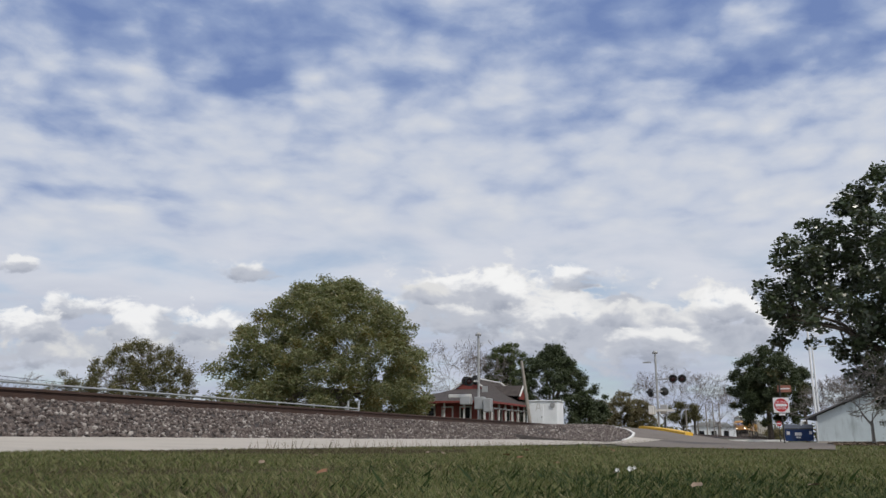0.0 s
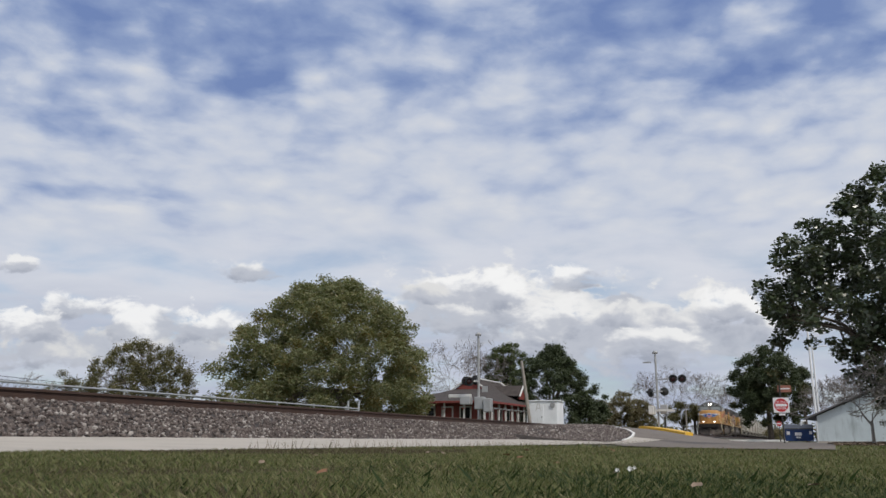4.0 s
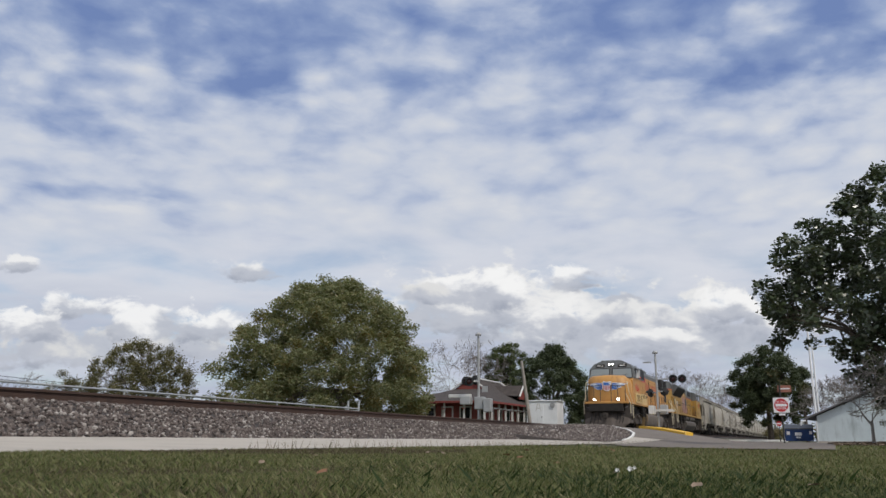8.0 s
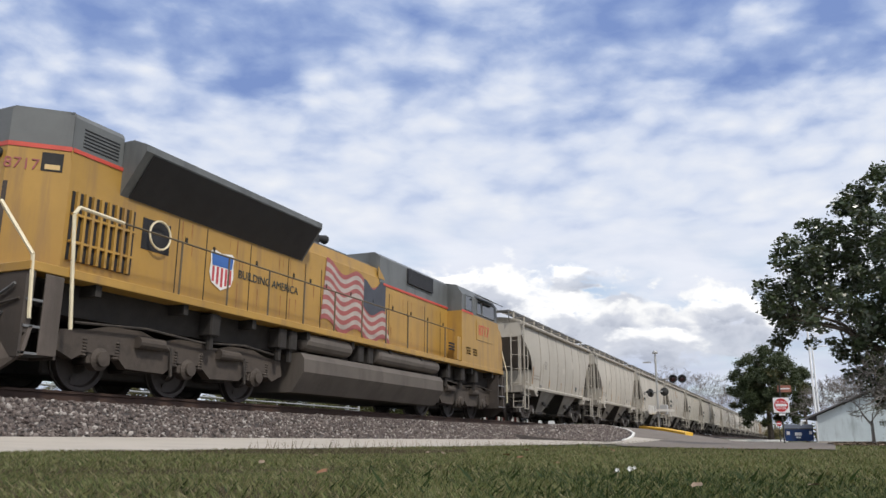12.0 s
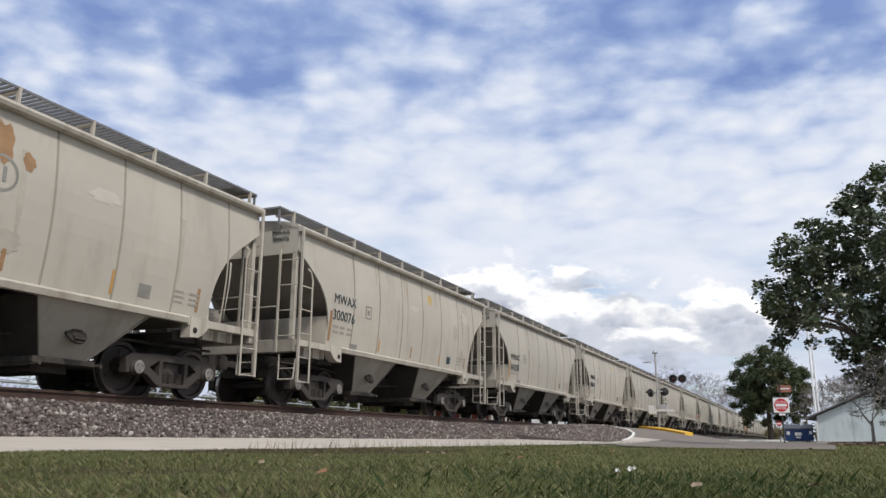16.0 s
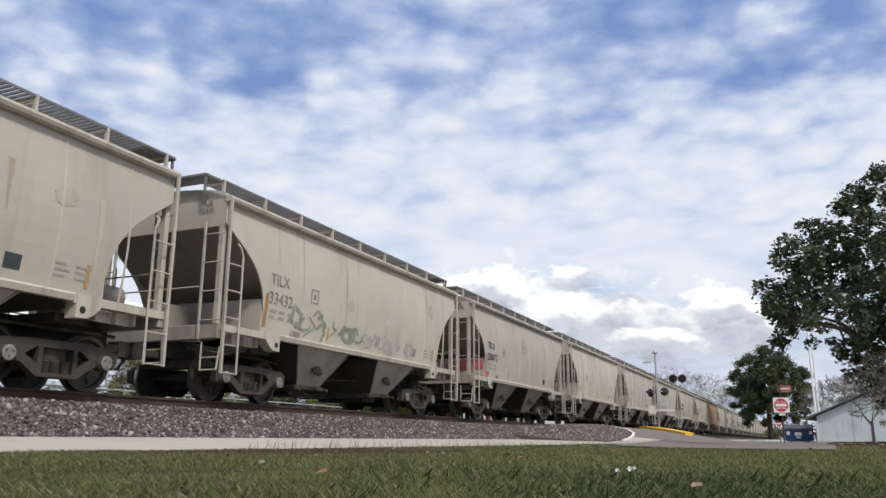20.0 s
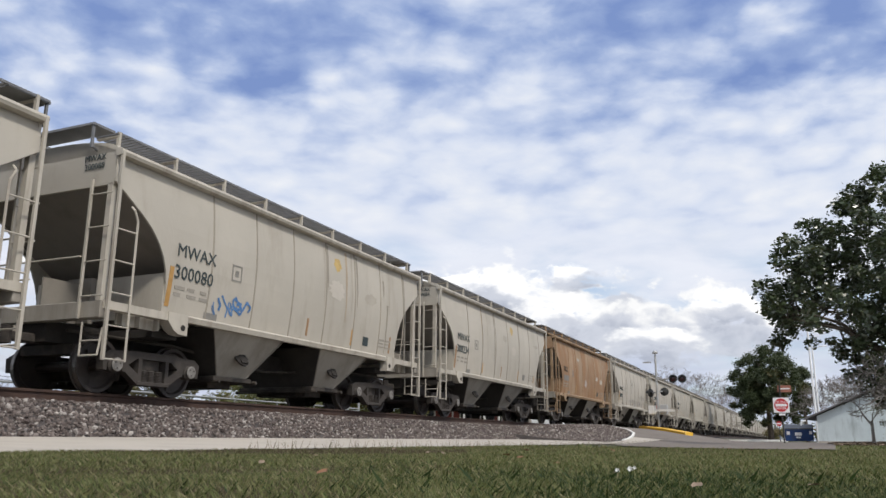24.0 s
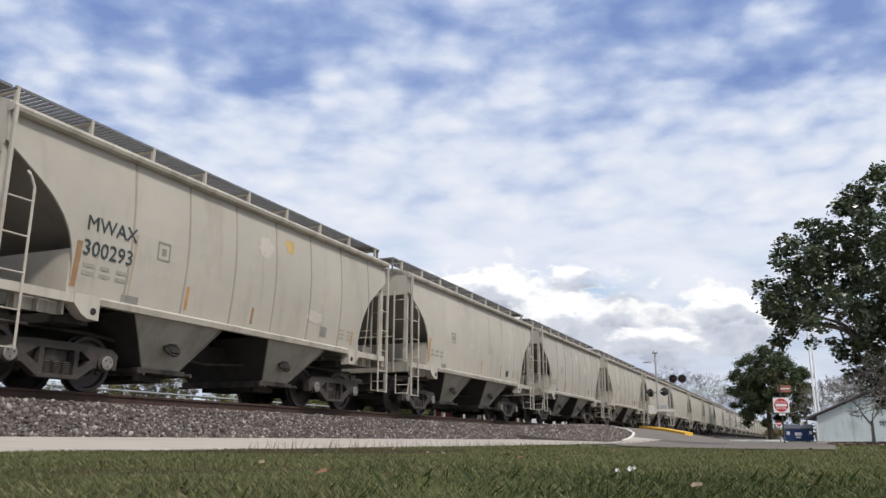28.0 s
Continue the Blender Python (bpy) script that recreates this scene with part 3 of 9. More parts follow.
RUST_STREAK = mat("rust_stain", (0.29, 0.17, 0.085), 0.8, 0, 0.2, 5, 30, 0.0)
SPOT_YELLOW = mat("faded_yellow_spot", (0.48, 0.34, 0.13), 0.7, 0, 0.15, 6, 30, 0.0)
SPRAY_GREEN = mat("grey_green_spray", (0.22, 0.24, 0.19), 0.7, 0, 0.25, 4, 30, 0.0)
SPRAY_BLUE = mat("blue_spray", (0.07, 0.17, 0.35), 0.6, 0, 0.25, 4, 30, 0.0)
SPRAY_PINK = mat("pink_spray", (0.45, 0.12, 0.12), 0.6, 0, 0.25, 4, 30, 0.0)
SPRAY_GREY = mat("pale_grey_spray", (0.33, 0.32, 0.30), 0.7, 0, 0.2, 4, 30, 0.0)
YELLOW = mat("armour_yellow_paint", (0.49, 0.25, 0.065), 0.5, 0, 0.12, 0.7, 18, 0.04, (0.33, 0.155, 0.05), 0.42, 3.5)
YELLOW_PALE = mat("faded_yellow_door", (0.60, 0.43, 0.19), 0.5, 0, 0.08, 1.0, 20, 0.04, (0.42, 0.28, 0.12), 0.25, 2.5)
YELLOW_NEW = mat("bright_yellow_paint", (0.385, 0.225, 0.048), 0.45, 0, 0.12, 0.7, 18, 0.04, (0.27, 0.16, 0.055), 0.40, 3.5)
HARBOR_GREY = mat("roof_grey_paint", (0.125, 0.132, 0.130), 0.5, 0, 0.15, 0.9, 20, 0.05, (0.075, 0.078, 0.076), 0.38, 2.0)
SIGNAL_RED = mat("red_stripe_paint", (0.52, 0.07, 0.045), 0.5, 0, 0.12, 2, 30, 0.0)
SCREEN_BLACK = mat("radiator_screen", (0.022, 0.022, 0.024), 0.65, 0.2, 0.2, 3, 60, 0.3)
PILOT_BROWN = mat("pilot_brown_grime", (0.068, 0.055, 0.046), 0.8, 0.1, 0.25, 2.5, 40, 0.2, (0.05, 0.043, 0.038), 0.5, 2.0)
TANK_GREY = mat("fuel_tank_grime", (0.155, 0.129, 0.106), 0.75, 0.0, 0.15, 0.8, 25, 0.1, (0.10, 0.083, 0.067), 0.45, 1.5)
TANK_DARK = mat("dark_fuel_tank_grime", (0.105, 0.089, 0.075), 0.7, 0.0, 0.15, 0.8, 25, 0.1, (0.07, 0.058, 0.048), 0.45, 1.5)
TANK_END = mat("dusty_yellow_end", (0.22, 0.15, 0.075), 0.7, 0, 0.2, 1.5, 25, 0.1)
RAIL_WHITE = mat("pale_handrail_paint", (0.68, 0.60, 0.42), 0.5, 0, 0.1, 3, 40, 0.0)
BLACK_RAIL = mat("dark_grimy_handrail", (0.05, 0.042, 0.036), 0.6, 0, 0.2, 3, 40, 0.0)
RAIL_DARK = mat("dark_handrail_paint", (0.11, 0.085, 0.05), 0.6, 0, 0.2, 3, 40, 0.0)
DECAL_BLUE = mat("decal_blue", (0.04, 0.12, 0.36), 0.5, 0, 0.1, 3, 40, 0.0)
DECAL_WHITE = mat("decal_white", (0.72, 0.72, 0.70), 0.5, 0, 0.1, 3, 40, 0.0)
DECAL_RED = mat("decal_red", (0.46, 0.06, 0.07), 0.5, 0, 0.12, 3, 40, 0.0)
LETTER_RED = mat("faded_red_lettering", (0.44, 0.13, 0.06), 0.6, 0, 0.2, 2, 30, 0.0, (0.45, 0.20, 0.065), 0.4, 4.0)
STREAK_RUST = mat("rust_streak", (0.25, 0.11, 0.04), 0.7, 0, 0.2, 3, 30, 0.0)
PLOW_DUST = mat("dusty_plow_steel", (0.118, 0.096, 0.081), 0.75, 0.1, 0.2, 1.5, 30, 0.15, (0.065, 0.053, 0.044), 0.5, 1.5)
DECAL_PINK = mat("faded_decal_red", (0.31, 0.09, 0.085), 0.6, 0, 0.15, 3, 40, 0.0)
DECAL_PALE = mat("faded_decal_white", (0.40, 0.345, 0.31), 0.6, 0, 0.15, 3, 40, 0.0)
DECAL_NIGHT = mat("faded_decal_navy", (0.055, 0.06, 0.075), 0.6, 0, 0.15, 3, 40, 0.0)
CAB_GLASS = glass("cab_glass", (0.015, 0.02, 0.025), 0.08)
# the pale tint puts a sky reflection into the pane's own colour
WINDSHIELD = glass("windshield_sky_tint", (0.20, 0.225, 0.225), 0.10)
HEADLIGHT = glow("headlight", (1.0, 0.95, 0.84), 14.0)
RUBBER = mat("black_rubber", (0.02, 0.02, 0.02), 0.8, 0, 0.2, 5, 40, 0.1)
movers = []      # (thing, x at 0 s)
spinners = {}    # (wheel radius, place on its truck): wheelsets


# ---- train: running gear ----
def wheelset(parent, x, r, steel=WHEEL_STEEL):
    bm = B()
    for s in (-1, 1):
        y = s * 0.715
        prof = [(0.09, y - 0.09 * s), (r * 0.42, y - 0.03 * s), (r * 0.80, y - 0.015 * s), (r * 0.86, y + 0.04 * s), (r * 0.985, y + 0.045 * s), (r, y + 0.035 * s), (r + 0.002, y - 0.06 * s), (r + 0.027, y - 0.065 * s), (r + 0.027, y - 0.09 * s), (r * 0.84, y - 0.085 * s), (r * 0.78, y - 0.06 * s), (r * 0.42, y - 0.075 * s), (0.09, y - 0.10 * s)]
        lathe(bm, prof, "y", 32)
        for k in range(3):
            a = k * math.tau / 3
            boxr(bm, (r * 0.62 * math.cos(a), y + 0.004 * s, r * 0.62 * math.sin(a)), (0.10, 0.012, 0.045), Matrix.Rotation(-a, 4, "Y"))
    tube(bm, (0, -0.99, 0), (0, 0.99, 0), 0.085, 0.085, 12)
    bm.faces.ensure_lookup_table()
    for f in bm.faces:
        c = f.calc_center_median()
        d = math.hypot(c.x, c.z)
        if r * 0.992 < d < r + 0.004:
            f.material_index = 1
    ob = part("wheelset", bm, [steel, TREAD], parent, "worn steel wheels with bright treads")
    ob.matrix_basis = pose(x, 0, r)
    spinners.setdefault((r, round(x, 3)), []).append(ob)
    return ob


def freight_truck(car, x):
    bm = B()
    box(bm, -0.22, 0.22, -1.05, 1.05, 0.40, 0.62, 0.03)
    box(bm, -0.2, 0.2, -0.3, 0.3, 0.6, 0.72)
    for s in (-1, 1):
        boxr(bm, (s * 0.42, 0, 0.42), (0.08, 1.5, 0.18), Matrix.Rotation(s * 0.2, 4, "Y"))
    # added filler blocks in place of brake rigging, to block light under the wagon
    for s in (-1, 1):
        box(bm, min(s * 0.28, s * 0.62), max(s * 0.28, s * 0.62), -0.66, 0.66, 0.24, 0.52, 0.03)
        box(bm, min(s * 0.95, s * 1.3), max(s * 0.95, s * 1.3), -0.6, 0.6, 0.62, 0.78)
    truck = part("truck", bm, GRIME, car, "grimy cast two-axle truck")
    truck.matrix_basis = pose(x, 0, 0)
    for s in (-1, 1):
        y0, y1 = (s * 0.98, s * 1.13)
        bm = B()
        up = [(-1.13, 0.36), (-1.15, 0.60), (-1.02, 0.69), (-0.72, 0.70), (-0.45, 0.72), (0.45, 0.72), (0.72, 0.70), (1.02, 0.69), (1.15, 0.60), (1.13, 0.36), (1.05, 0.36), (1.05, 0.47), (0.98, 0.56), (0.80, 0.56), (0.73, 0.47), (0.72, 0.36), (0.64, 0.36), (0.62, 0.46), (0.40, 0.60), (-0.40, 0.60), (-0.62, 0.46), (-0.64, 0.36), (-0.72, 0.36), (-0.73, 0.47), (-0.80, 0.56), (-0.98, 0.56), (-1.05, 0.47), (-1.05, 0.36)]
        prism(bm, up, "y", min(y0, y1), max(y0, y1))
        for e in (-1, 1):
            prism(bm, [(e * 0.66, 0.52), (e * 0.66, 0.36), (e * 0.38, 0.17), (e * 0.30, 0.17), (e * 0.30, 0.30)], "y", min(y0, y1), max(y0, y1))
            box(bm, min(e * 0.28, e * 0.36), max(e * 0.28, e * 0.36), min(y0, y1), max(y0, y1), 0.18, 0.62)
        box(bm, -0.38, 0.38, min(y0, y1) - 0.02, max(y0, y1) + 0.02, 0.15, 0.22, 0.01)
        fr = part("side_frame", bm, TRUCK_STEEL, truck)
        bm = B()
        for k in (-0.18, 0.0, 0.18):
            prof = [(0.05, 0.22)]
            for i in range(7):
                z = 0.225 + i * 0.027
                prof += [(0.062, z), (0.08, z + 0.005), (0.08, z + 0.014), (0.062, z + 0.02)]
            lathe(bm, prof + [(0.05, 0.42)], "z", 12, (k, s * 1.06, 0))
        part("spring_nest", bm, TRUCK_STEEL, truck)
        for e in (-1, 1):
            bm = B()
            w = s * 1.0
            lathe(bm, [(0.135, w), (0.135, w + s * 0.12), (0.10, w + s * 0.15), (0.095, w + s * 0.185), (0.03, w + s * 0.19)], "y", 16, (e * 0.889, 0, 0.457))
            for k in range(3):
                a = k * math.tau / 3 + 0.4
                tube(bm, (e * 0.889 + 0.06 * math.cos(a), w + s * 0.18, 0.457 + 0.06 * math.sin(a)), (e * 0.889 + 0.06 * math.cos(a), w + s * 0.205, 0.457 + 0.06 * math.sin(a)), 0.016, 0.016, 6)
            cap = part("bearing", bm, TRUCK_STEEL, truck)
            bm = B()
            lathe(bm, [(0.06, w + s * 0.186), (0.105, w + s * 0.172), (0.115, w + s * 0.192), (0.085, w + s * 0.203), (0.06, w + s * 0.198)], "y", 16, (e * 0.889, 0, 0.457))
            part("bearing_ring", bm, CAP_STEEL, cap, "worn bright ring of the bearing cap")
    for e in (-1, 1):
        wheelset(truck, e * 0.889, 0.457)
    return truck


def coupler(parent, x, s):
    """s: -1 for the leading end, 1 for the trailing end; x is where the knuckles meet."""
    bm = B()
    box(bm, min(x, x - s * 0.9), max(x, x - s * 0.9), -0.09, 0.09, 0.78, 0.93, 0.02)
    prism(bm, [(x - s * 0.28, 0.17), (x + s * 0.02, 0.20), (x + s * 0.06, 0.06), (x - s * 0.02, 0.02), (x - s * 0.04, -0.12), (x - s * 0.2, -0.18), (x - s * 0.3, -0.12)], "z", 0.72, 1.0)
    part("coupler", bm, GRIME, parent, "rusty grimy knuckle coupler")
    bm = B()
    pipe(bm, [(x - s * 0.5, 0.35, 0.9), (x - s * 0.3, 0.34, 0.72), (x - s * 0.12, 0.28, 0.55), (x, 0.2, 0.52)], 0.028, 6)
    part("air_hose", bm, RUBBER, parent, "black rubber brake hose")


# ---- train: covered hopper ----
def side_y(z):
    """Half the width of the body at z: the sides bulge in the middle."""
    k = min(1.0, max(0.0, (z - 1.30) / 2.5))
    return 1.505 + 0.025 * k + 0.105 * math.sin(math.pi * k)


END_LINE = [(0.0, 3.34), (0.60, 2.93), (0.85, 2.73), (1.04, 2.52), (1.18, 2.30), (1.27, 2.08), (1.32, 1.86), (1.34, 1.66), (1.345, 1.37)]


def low_edge(d):
    """The lower edge of the side sheet, d metres in from the end post: straight, then bent round to the sill."""
    for (d0, z0), (d1, z1) in zip(END_LINE, END_LINE[1:]):
        if d <= d1:
            return z0 + (z1 - z0) * max(0.0, d - d0) / (d1 - d0)
    return 1.37


def build_hopper():
    L = HOPPER_PITCH
    a, b = 0.68, L - 0.77
    car = thing("covered_hopper", "grey-beige two-bay covered hopper wagon on the track", "hopper wagon", pose(GAP0, TRACK_Y, RAIL_Z), "hopper wagons of the train")
    # side sheets
    ins = [0, 0.3, 0.60, 0.72, 0.85, 0.95, 1.04, 1.11, 1.18, 1.23, 1.27, 1.30, 1.32, 1.335, 1.345, 1.35]
    xs = [a + d for d in ins] + [a + 1.35 + (b - a - 2.70) * i / 10 for i in range(1, 10)] + [b - d for d in ins[::-1]]
    for s in (-1, 1):
        bm = B()
        grid = []
        for x in xs:
            lo = low_edge(min(x - a, b - x))
            grid.append([bm.verts.new((x, s * side_y(z), z)) for z in [lo + (3.80 - lo) * j / 8 for j in range(9)]])
        for p, q in zip(grid, grid[1:]):
            for j in range(8):
                bm.faces.new((p[j], q[j], q[j + 1], p[j + 1]) if s < 0 else (p[j + 1], q[j + 1], q[j], p[j]))
        thicken(bm, 0.035)
        part("side_sheet", bm, HOPPER_PAINT, car)
        # seams: narrow weld laps that follow the sheet
        for k in range(1, 8) if s < 0 else ():
            x = 1.77 + 1.33 * k
            bm = B()
            rows = [1.40 + 2.38 * j / 8 for j in range(9)]
            v = [[bm.verts.new((x + w, s * (side_y(z) + h), z)) for w, h in ((-0.022, 0), (-0.012, 0.012), (0.012, 0.012), (0.022, 0))] for z in rows]
            for p, q in zip(v, v[1:]):
                for j in range(3):
                    bm.faces.new((p[j], p[j + 1], q[j + 1], q[j]) if s < 0 else (q[j], q[j + 1], p[j + 1], p[j]))
            part("seam", bm, SEAM_DIRT, car)
        # top chord and its shadow gap
        bm = B()
        prism(bm, [(s * 1.55, 3.77), (s * 1.66, 3.79), (s * 1.68, 3.84), (s * 1.66, 3.89), (s * 1.50, 3.93)], "x", a - 0.02, b + 0.02)
        part("top_chord", bm, HOPPER_TRIM, car)
        bm = B()
        prism(bm, [(s * 1.46, 1.28), (s * 1.58, 1.28), (s * 1.605, 1.37), (s * 1.56, 1.41), (s * 1.46, 1.41)], "x", 2.56, L - 2.62)
        for e, x0 in ((-1, a), (1, b)):
            x1 = x0 - e * 1.9
            box(bm, min(x0, x1), max(x0, x1), s * 1.45 if s > 0 else -1.60, s * 1.60 if s > 0 else -1.45, 1.25, 1.385)
        part("side_sill", bm, HOPPER_TRIM, car)
        for e, x0 in ((-1, 2.33), (1, L - 2.40)):
            bm = B()
            prism(bm, [(x0 + e * 0.24, 1.40), (x0 - e * 0.24, 1.40), (x0 - e * 0.24, 1.03), (x0 - e * 0.02, 1.04), (x0 + e * 0.10, 1.10), (x0 + e * 0.24, 1.24)], "y", min(s * 1.40, s * 1.62), max(s * 1.40, s * 1.62))
            pad = part("jacking_pad", bm, HOPPER_TRIM, car)
            bm = B()
            tube(bm, (x0 - e * 0.12, s * 1.612, 1.16), (x0 - e * 0.12, s * 1.63, 1.16), 0.055, 0.055, 10)
            part("jacking_hole", bm, GRIME_DARK, pad, "dark round hole in the pad")
            # web plate of the bolster behind the sill, over the truck
            bm = B()
            xa, xb = x0 + e * 1.15, x0 + e * 0.26
            box(bm, min(xa, xb), max(xa, xb), s * 1.34 - 0.015, s * 1.34 + 0.015, 1.07, 1.26)
            for k in (0.3, 0.72, 1.1):
                box(bm, x0 + e * k - 0.02, x0 + e * k + 0.02, min(s * 1.34, s * 1.46), max(s * 1.34, s * 1.46), 1.07, 1.25)
            part("bolster_web", bm, HOPPER_TRIM, car)
    # roof
    bm = B()
    arc = [(1.56 * math.cos(t), 3.90 + 0.24 * math.sin(t)) for t in [math.pi * i / 12 for i in range(13)]]
    prism(bm, arc + [(-1.5, 3.86), (1.5, 3.86)], "x", a, b)
    for x in [a + 1.2 + 1.55 * i for i in range(7)]:
        lathe(bm, [(0.3, 4.10), (0.3, 4.22), (0.22, 4.26), (0.02, 4.27)], "z", 14, (x, 0, 0))
    part("roof", bm, HOPPER_TRIM, car)
    # ends: top panel, slope sheet, inner back wall
    for e, x0 in ((-1, a), (1, b)):
        bm = B()
        prism(bm, [(-1.53, 3.30), (1.53, 3.30), (1.56, 3.86), (1.1, 4.04), (0.5, 4.13), (-0.5, 4.13), (-1.1, 4.04), (-1.56, 3.86)], "x", min(x0, x0 - e * 0.05), max(x0, x0 - e * 0.05))
        part("end_panel", bm, HOPPER_PAINT, car)
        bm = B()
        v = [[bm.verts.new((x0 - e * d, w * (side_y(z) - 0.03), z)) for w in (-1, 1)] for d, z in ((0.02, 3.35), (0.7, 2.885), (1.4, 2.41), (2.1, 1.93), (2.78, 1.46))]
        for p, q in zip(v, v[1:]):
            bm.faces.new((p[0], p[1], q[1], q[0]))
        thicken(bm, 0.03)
        part("slope_sheet", bm, END_SLOPE_SHADE, car, "grimy slope sheet under the end with shade in its colour")
        bm = B()
        box(bm, min(x0 - e * 1.31, x0 - e * 1.36), max(x0 - e * 1.31, x0 - e * 1.36), -1.53, 1.53, 1.30, 2.07)
        part("bulkhead", bm, HOPPER_PAINT, car)
        # bracing under the slope and end frame
        for y in (-1.46, 1.46):
            bm = B()
            box(bm, min(x0, x0 - e * 0.10), max(x0, x0 - e * 0.10), y - 0.05, y + 0.05, 1.39, 3.33)
            part("end_post", bm, HOPPER_TRIM, car)
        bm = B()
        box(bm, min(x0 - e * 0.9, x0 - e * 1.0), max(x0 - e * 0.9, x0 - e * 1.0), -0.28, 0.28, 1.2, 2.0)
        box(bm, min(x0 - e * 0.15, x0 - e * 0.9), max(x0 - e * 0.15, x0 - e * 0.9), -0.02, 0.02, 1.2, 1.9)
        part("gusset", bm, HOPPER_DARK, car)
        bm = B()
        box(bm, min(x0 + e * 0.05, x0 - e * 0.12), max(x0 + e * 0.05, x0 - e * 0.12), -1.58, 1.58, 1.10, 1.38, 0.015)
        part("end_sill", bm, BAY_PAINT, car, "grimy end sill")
        bm = B()
        box(bm, min(x0 - e * 0.13, x0 - e * 0.62), max(x0 - e * 0.13, x0 - e * 0.62), -1.44, 1.44, 1.36, 1.385)
        part("end_platform", bm, GRATING, car)
        # corner ladders, one on each side
        for s in (-1, 1):
            bm = B()
            xs0, xs1 = x0 - e * 0.02, x0 - e * 0.47
            y = s * 1.66
            box(bm, xs0 - 0.025, xs0 + 0.025, y - 0.025, y + 0.025, 0.45, 3.85)
            pipe(bm, [(xs1, y, 0.45), (xs1, y, 2.75), (xs1 + e * 0.08, y, 2.92), (xs1 + e * 0.08, s * 1.58, 3.0)], 0.021, 6)
            for i in range(5):
                z = 0.47 + 0.52 * i
                tube(bm, (xs0, y, z), (xs1, y, z), 0.014, 0.014, 6)
            part("side_ladder", bm, HOPPER_TRIM, car, "pale painted steel side ladder")
            bm = B()
            xe = x0 + e * 0.07
            yi = s * 1.14
            box(bm, xe - 0.02, xe + 0.02, yi - 0.02, yi + 0.02, 1.1, 3.4)
            for i in range(4):
                z = 1.45 + 0.56 * i
                tube(bm, (xe, yi, z), (xe, s * 1.62, z), 0.014, 0.014, 6)
            part("end_ladder", bm, HOPPER_TRIM, car, "pale painted steel end ladder")
            bm = B()
            pipe(bm, [(x0 - e * 0.02, s * 1.6, 0.95), (x0 + e * 0.02, s * 1.58, 0.52), (x0 + e * 0.02, s * 1.2, 0.52), (x0 + e * 0.02, s * 1.2, 1.05)], 0.018, 6)
            tube(bm, (x0 + e * 0.02, s * 1.59, 0.75), (x0 + e * 0.02, s * 1.2, 0.75), 0.014, 0.014, 6)
            part("stirrup_step", bm, HOPPER_TRIM, car)
        # handrail across the end
        bm = B()
        pipe(bm, [(x0 + e * 0.1, -1.1, 2.1), (x0 + e * 0.1, 1.1, 2.1)], 0.016, 6)
        part("end_handrail", bm, HOPPER_TRIM, car)
    # brake wheel at the trailing end
    bm = B()
    pipe(bm, [(b + 0.16, 0.55 + 0.27 * math.cos(i * math.tau / 16), 2.15 + 0.27 * math.sin(i * math.tau / 16)) for i in range(17)], 0.018, 6)
    for i in range(4):
        t = i * math.pi / 2
        tube(bm, (b + 0.14, 0.55, 2.15), (b + 0.16, 0.55 + 0.27 * math.cos(t), 2.15 + 0.27 * math.sin(t)), 0.014, 0.014, 6)
    tube(bm, (b, 0.55, 2.15), (b + 0.15, 0.55, 2.15), 0.06, 0.05, 10)
    part("brake_wheel", bm, GRIME, car, "dark iron hand brake wheel")
    bm = B()
    box(bm, b - 0.05, b + 0.12, 0.45, 0.65, 1.95, 2.35)
    tube(bm, (b + 0.05, 0.55, 1.2), (b + 0.05, 0.55, 2.0), 0.02, 0.02, 6)
    part("brake_housing", bm, GRIME, car)
    # hopper bays with outlet gates
    for x0, x1, u0, u1 in ((3.42, 5.66, 4.20, 5.10), (L - 5.72, L - 3.50, L - 5.16, L - 4.28)):
        # two painted side sheets between two slope sheets, near-black with grime and painted-in shade
        top = ((x0, -1.50, 1.33), (x1, -1.50, 1.33), (x1, 1.50, 1.33), (x0, 1.50, 1.33))
        low = ((u0, -0.98, 0.46), (u1, -0.98, 0.46), (u1, 0.98, 0.46), (u0, 0.98, 0.46))
        bm = B()
        bm.faces.new([bm.verts.new(p) for p in low[::-1]])
        thicken(bm, 0.02)
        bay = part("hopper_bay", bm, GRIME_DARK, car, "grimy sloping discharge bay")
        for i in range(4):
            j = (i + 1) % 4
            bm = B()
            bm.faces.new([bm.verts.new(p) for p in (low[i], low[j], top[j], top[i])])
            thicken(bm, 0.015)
            part("bay_slope" if i % 2 else "bay_side", bm, BAY_SLOPE_SHADE if i % 2 else BAY_PAINT, bay, "grimy slope sheet with shade painted into its colour" if i % 2 else "")
        # rims along the sloping corners of the bay
        for s in (-1, 1):
            for xt, xb in ((x0, u0), (x1, u1)):
                bm = B()
                tube(bm, (xt, s * 1.505, 1.30), (xb, s * 0.985, 0.47), 0.016, 0.016, 5)
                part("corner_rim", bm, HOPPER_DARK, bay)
            bm = B()
            lathe(bm, [(0.20, -0.02), (0.20, 0.012), (0.15, 0.02), (0.10, 0.055), (0.02, 0.06)], "z", 14)
            box(bm, -0.10, 0.10, -0.15, 0.15, 0.0, 0.05)
            bmesh.ops.transform(bm, matrix=Matrix.Translation(((u0 + u1) / 2 - 0.02, s * 1.22, 0.86)) @ Matrix.Rotation(radians(s * -59), 4, "X"), verts=bm.verts[:])
            part("vibrator_bracket", bm, GRIME_DARK, bay, "dark round vibrator bracket")
        bm = B()
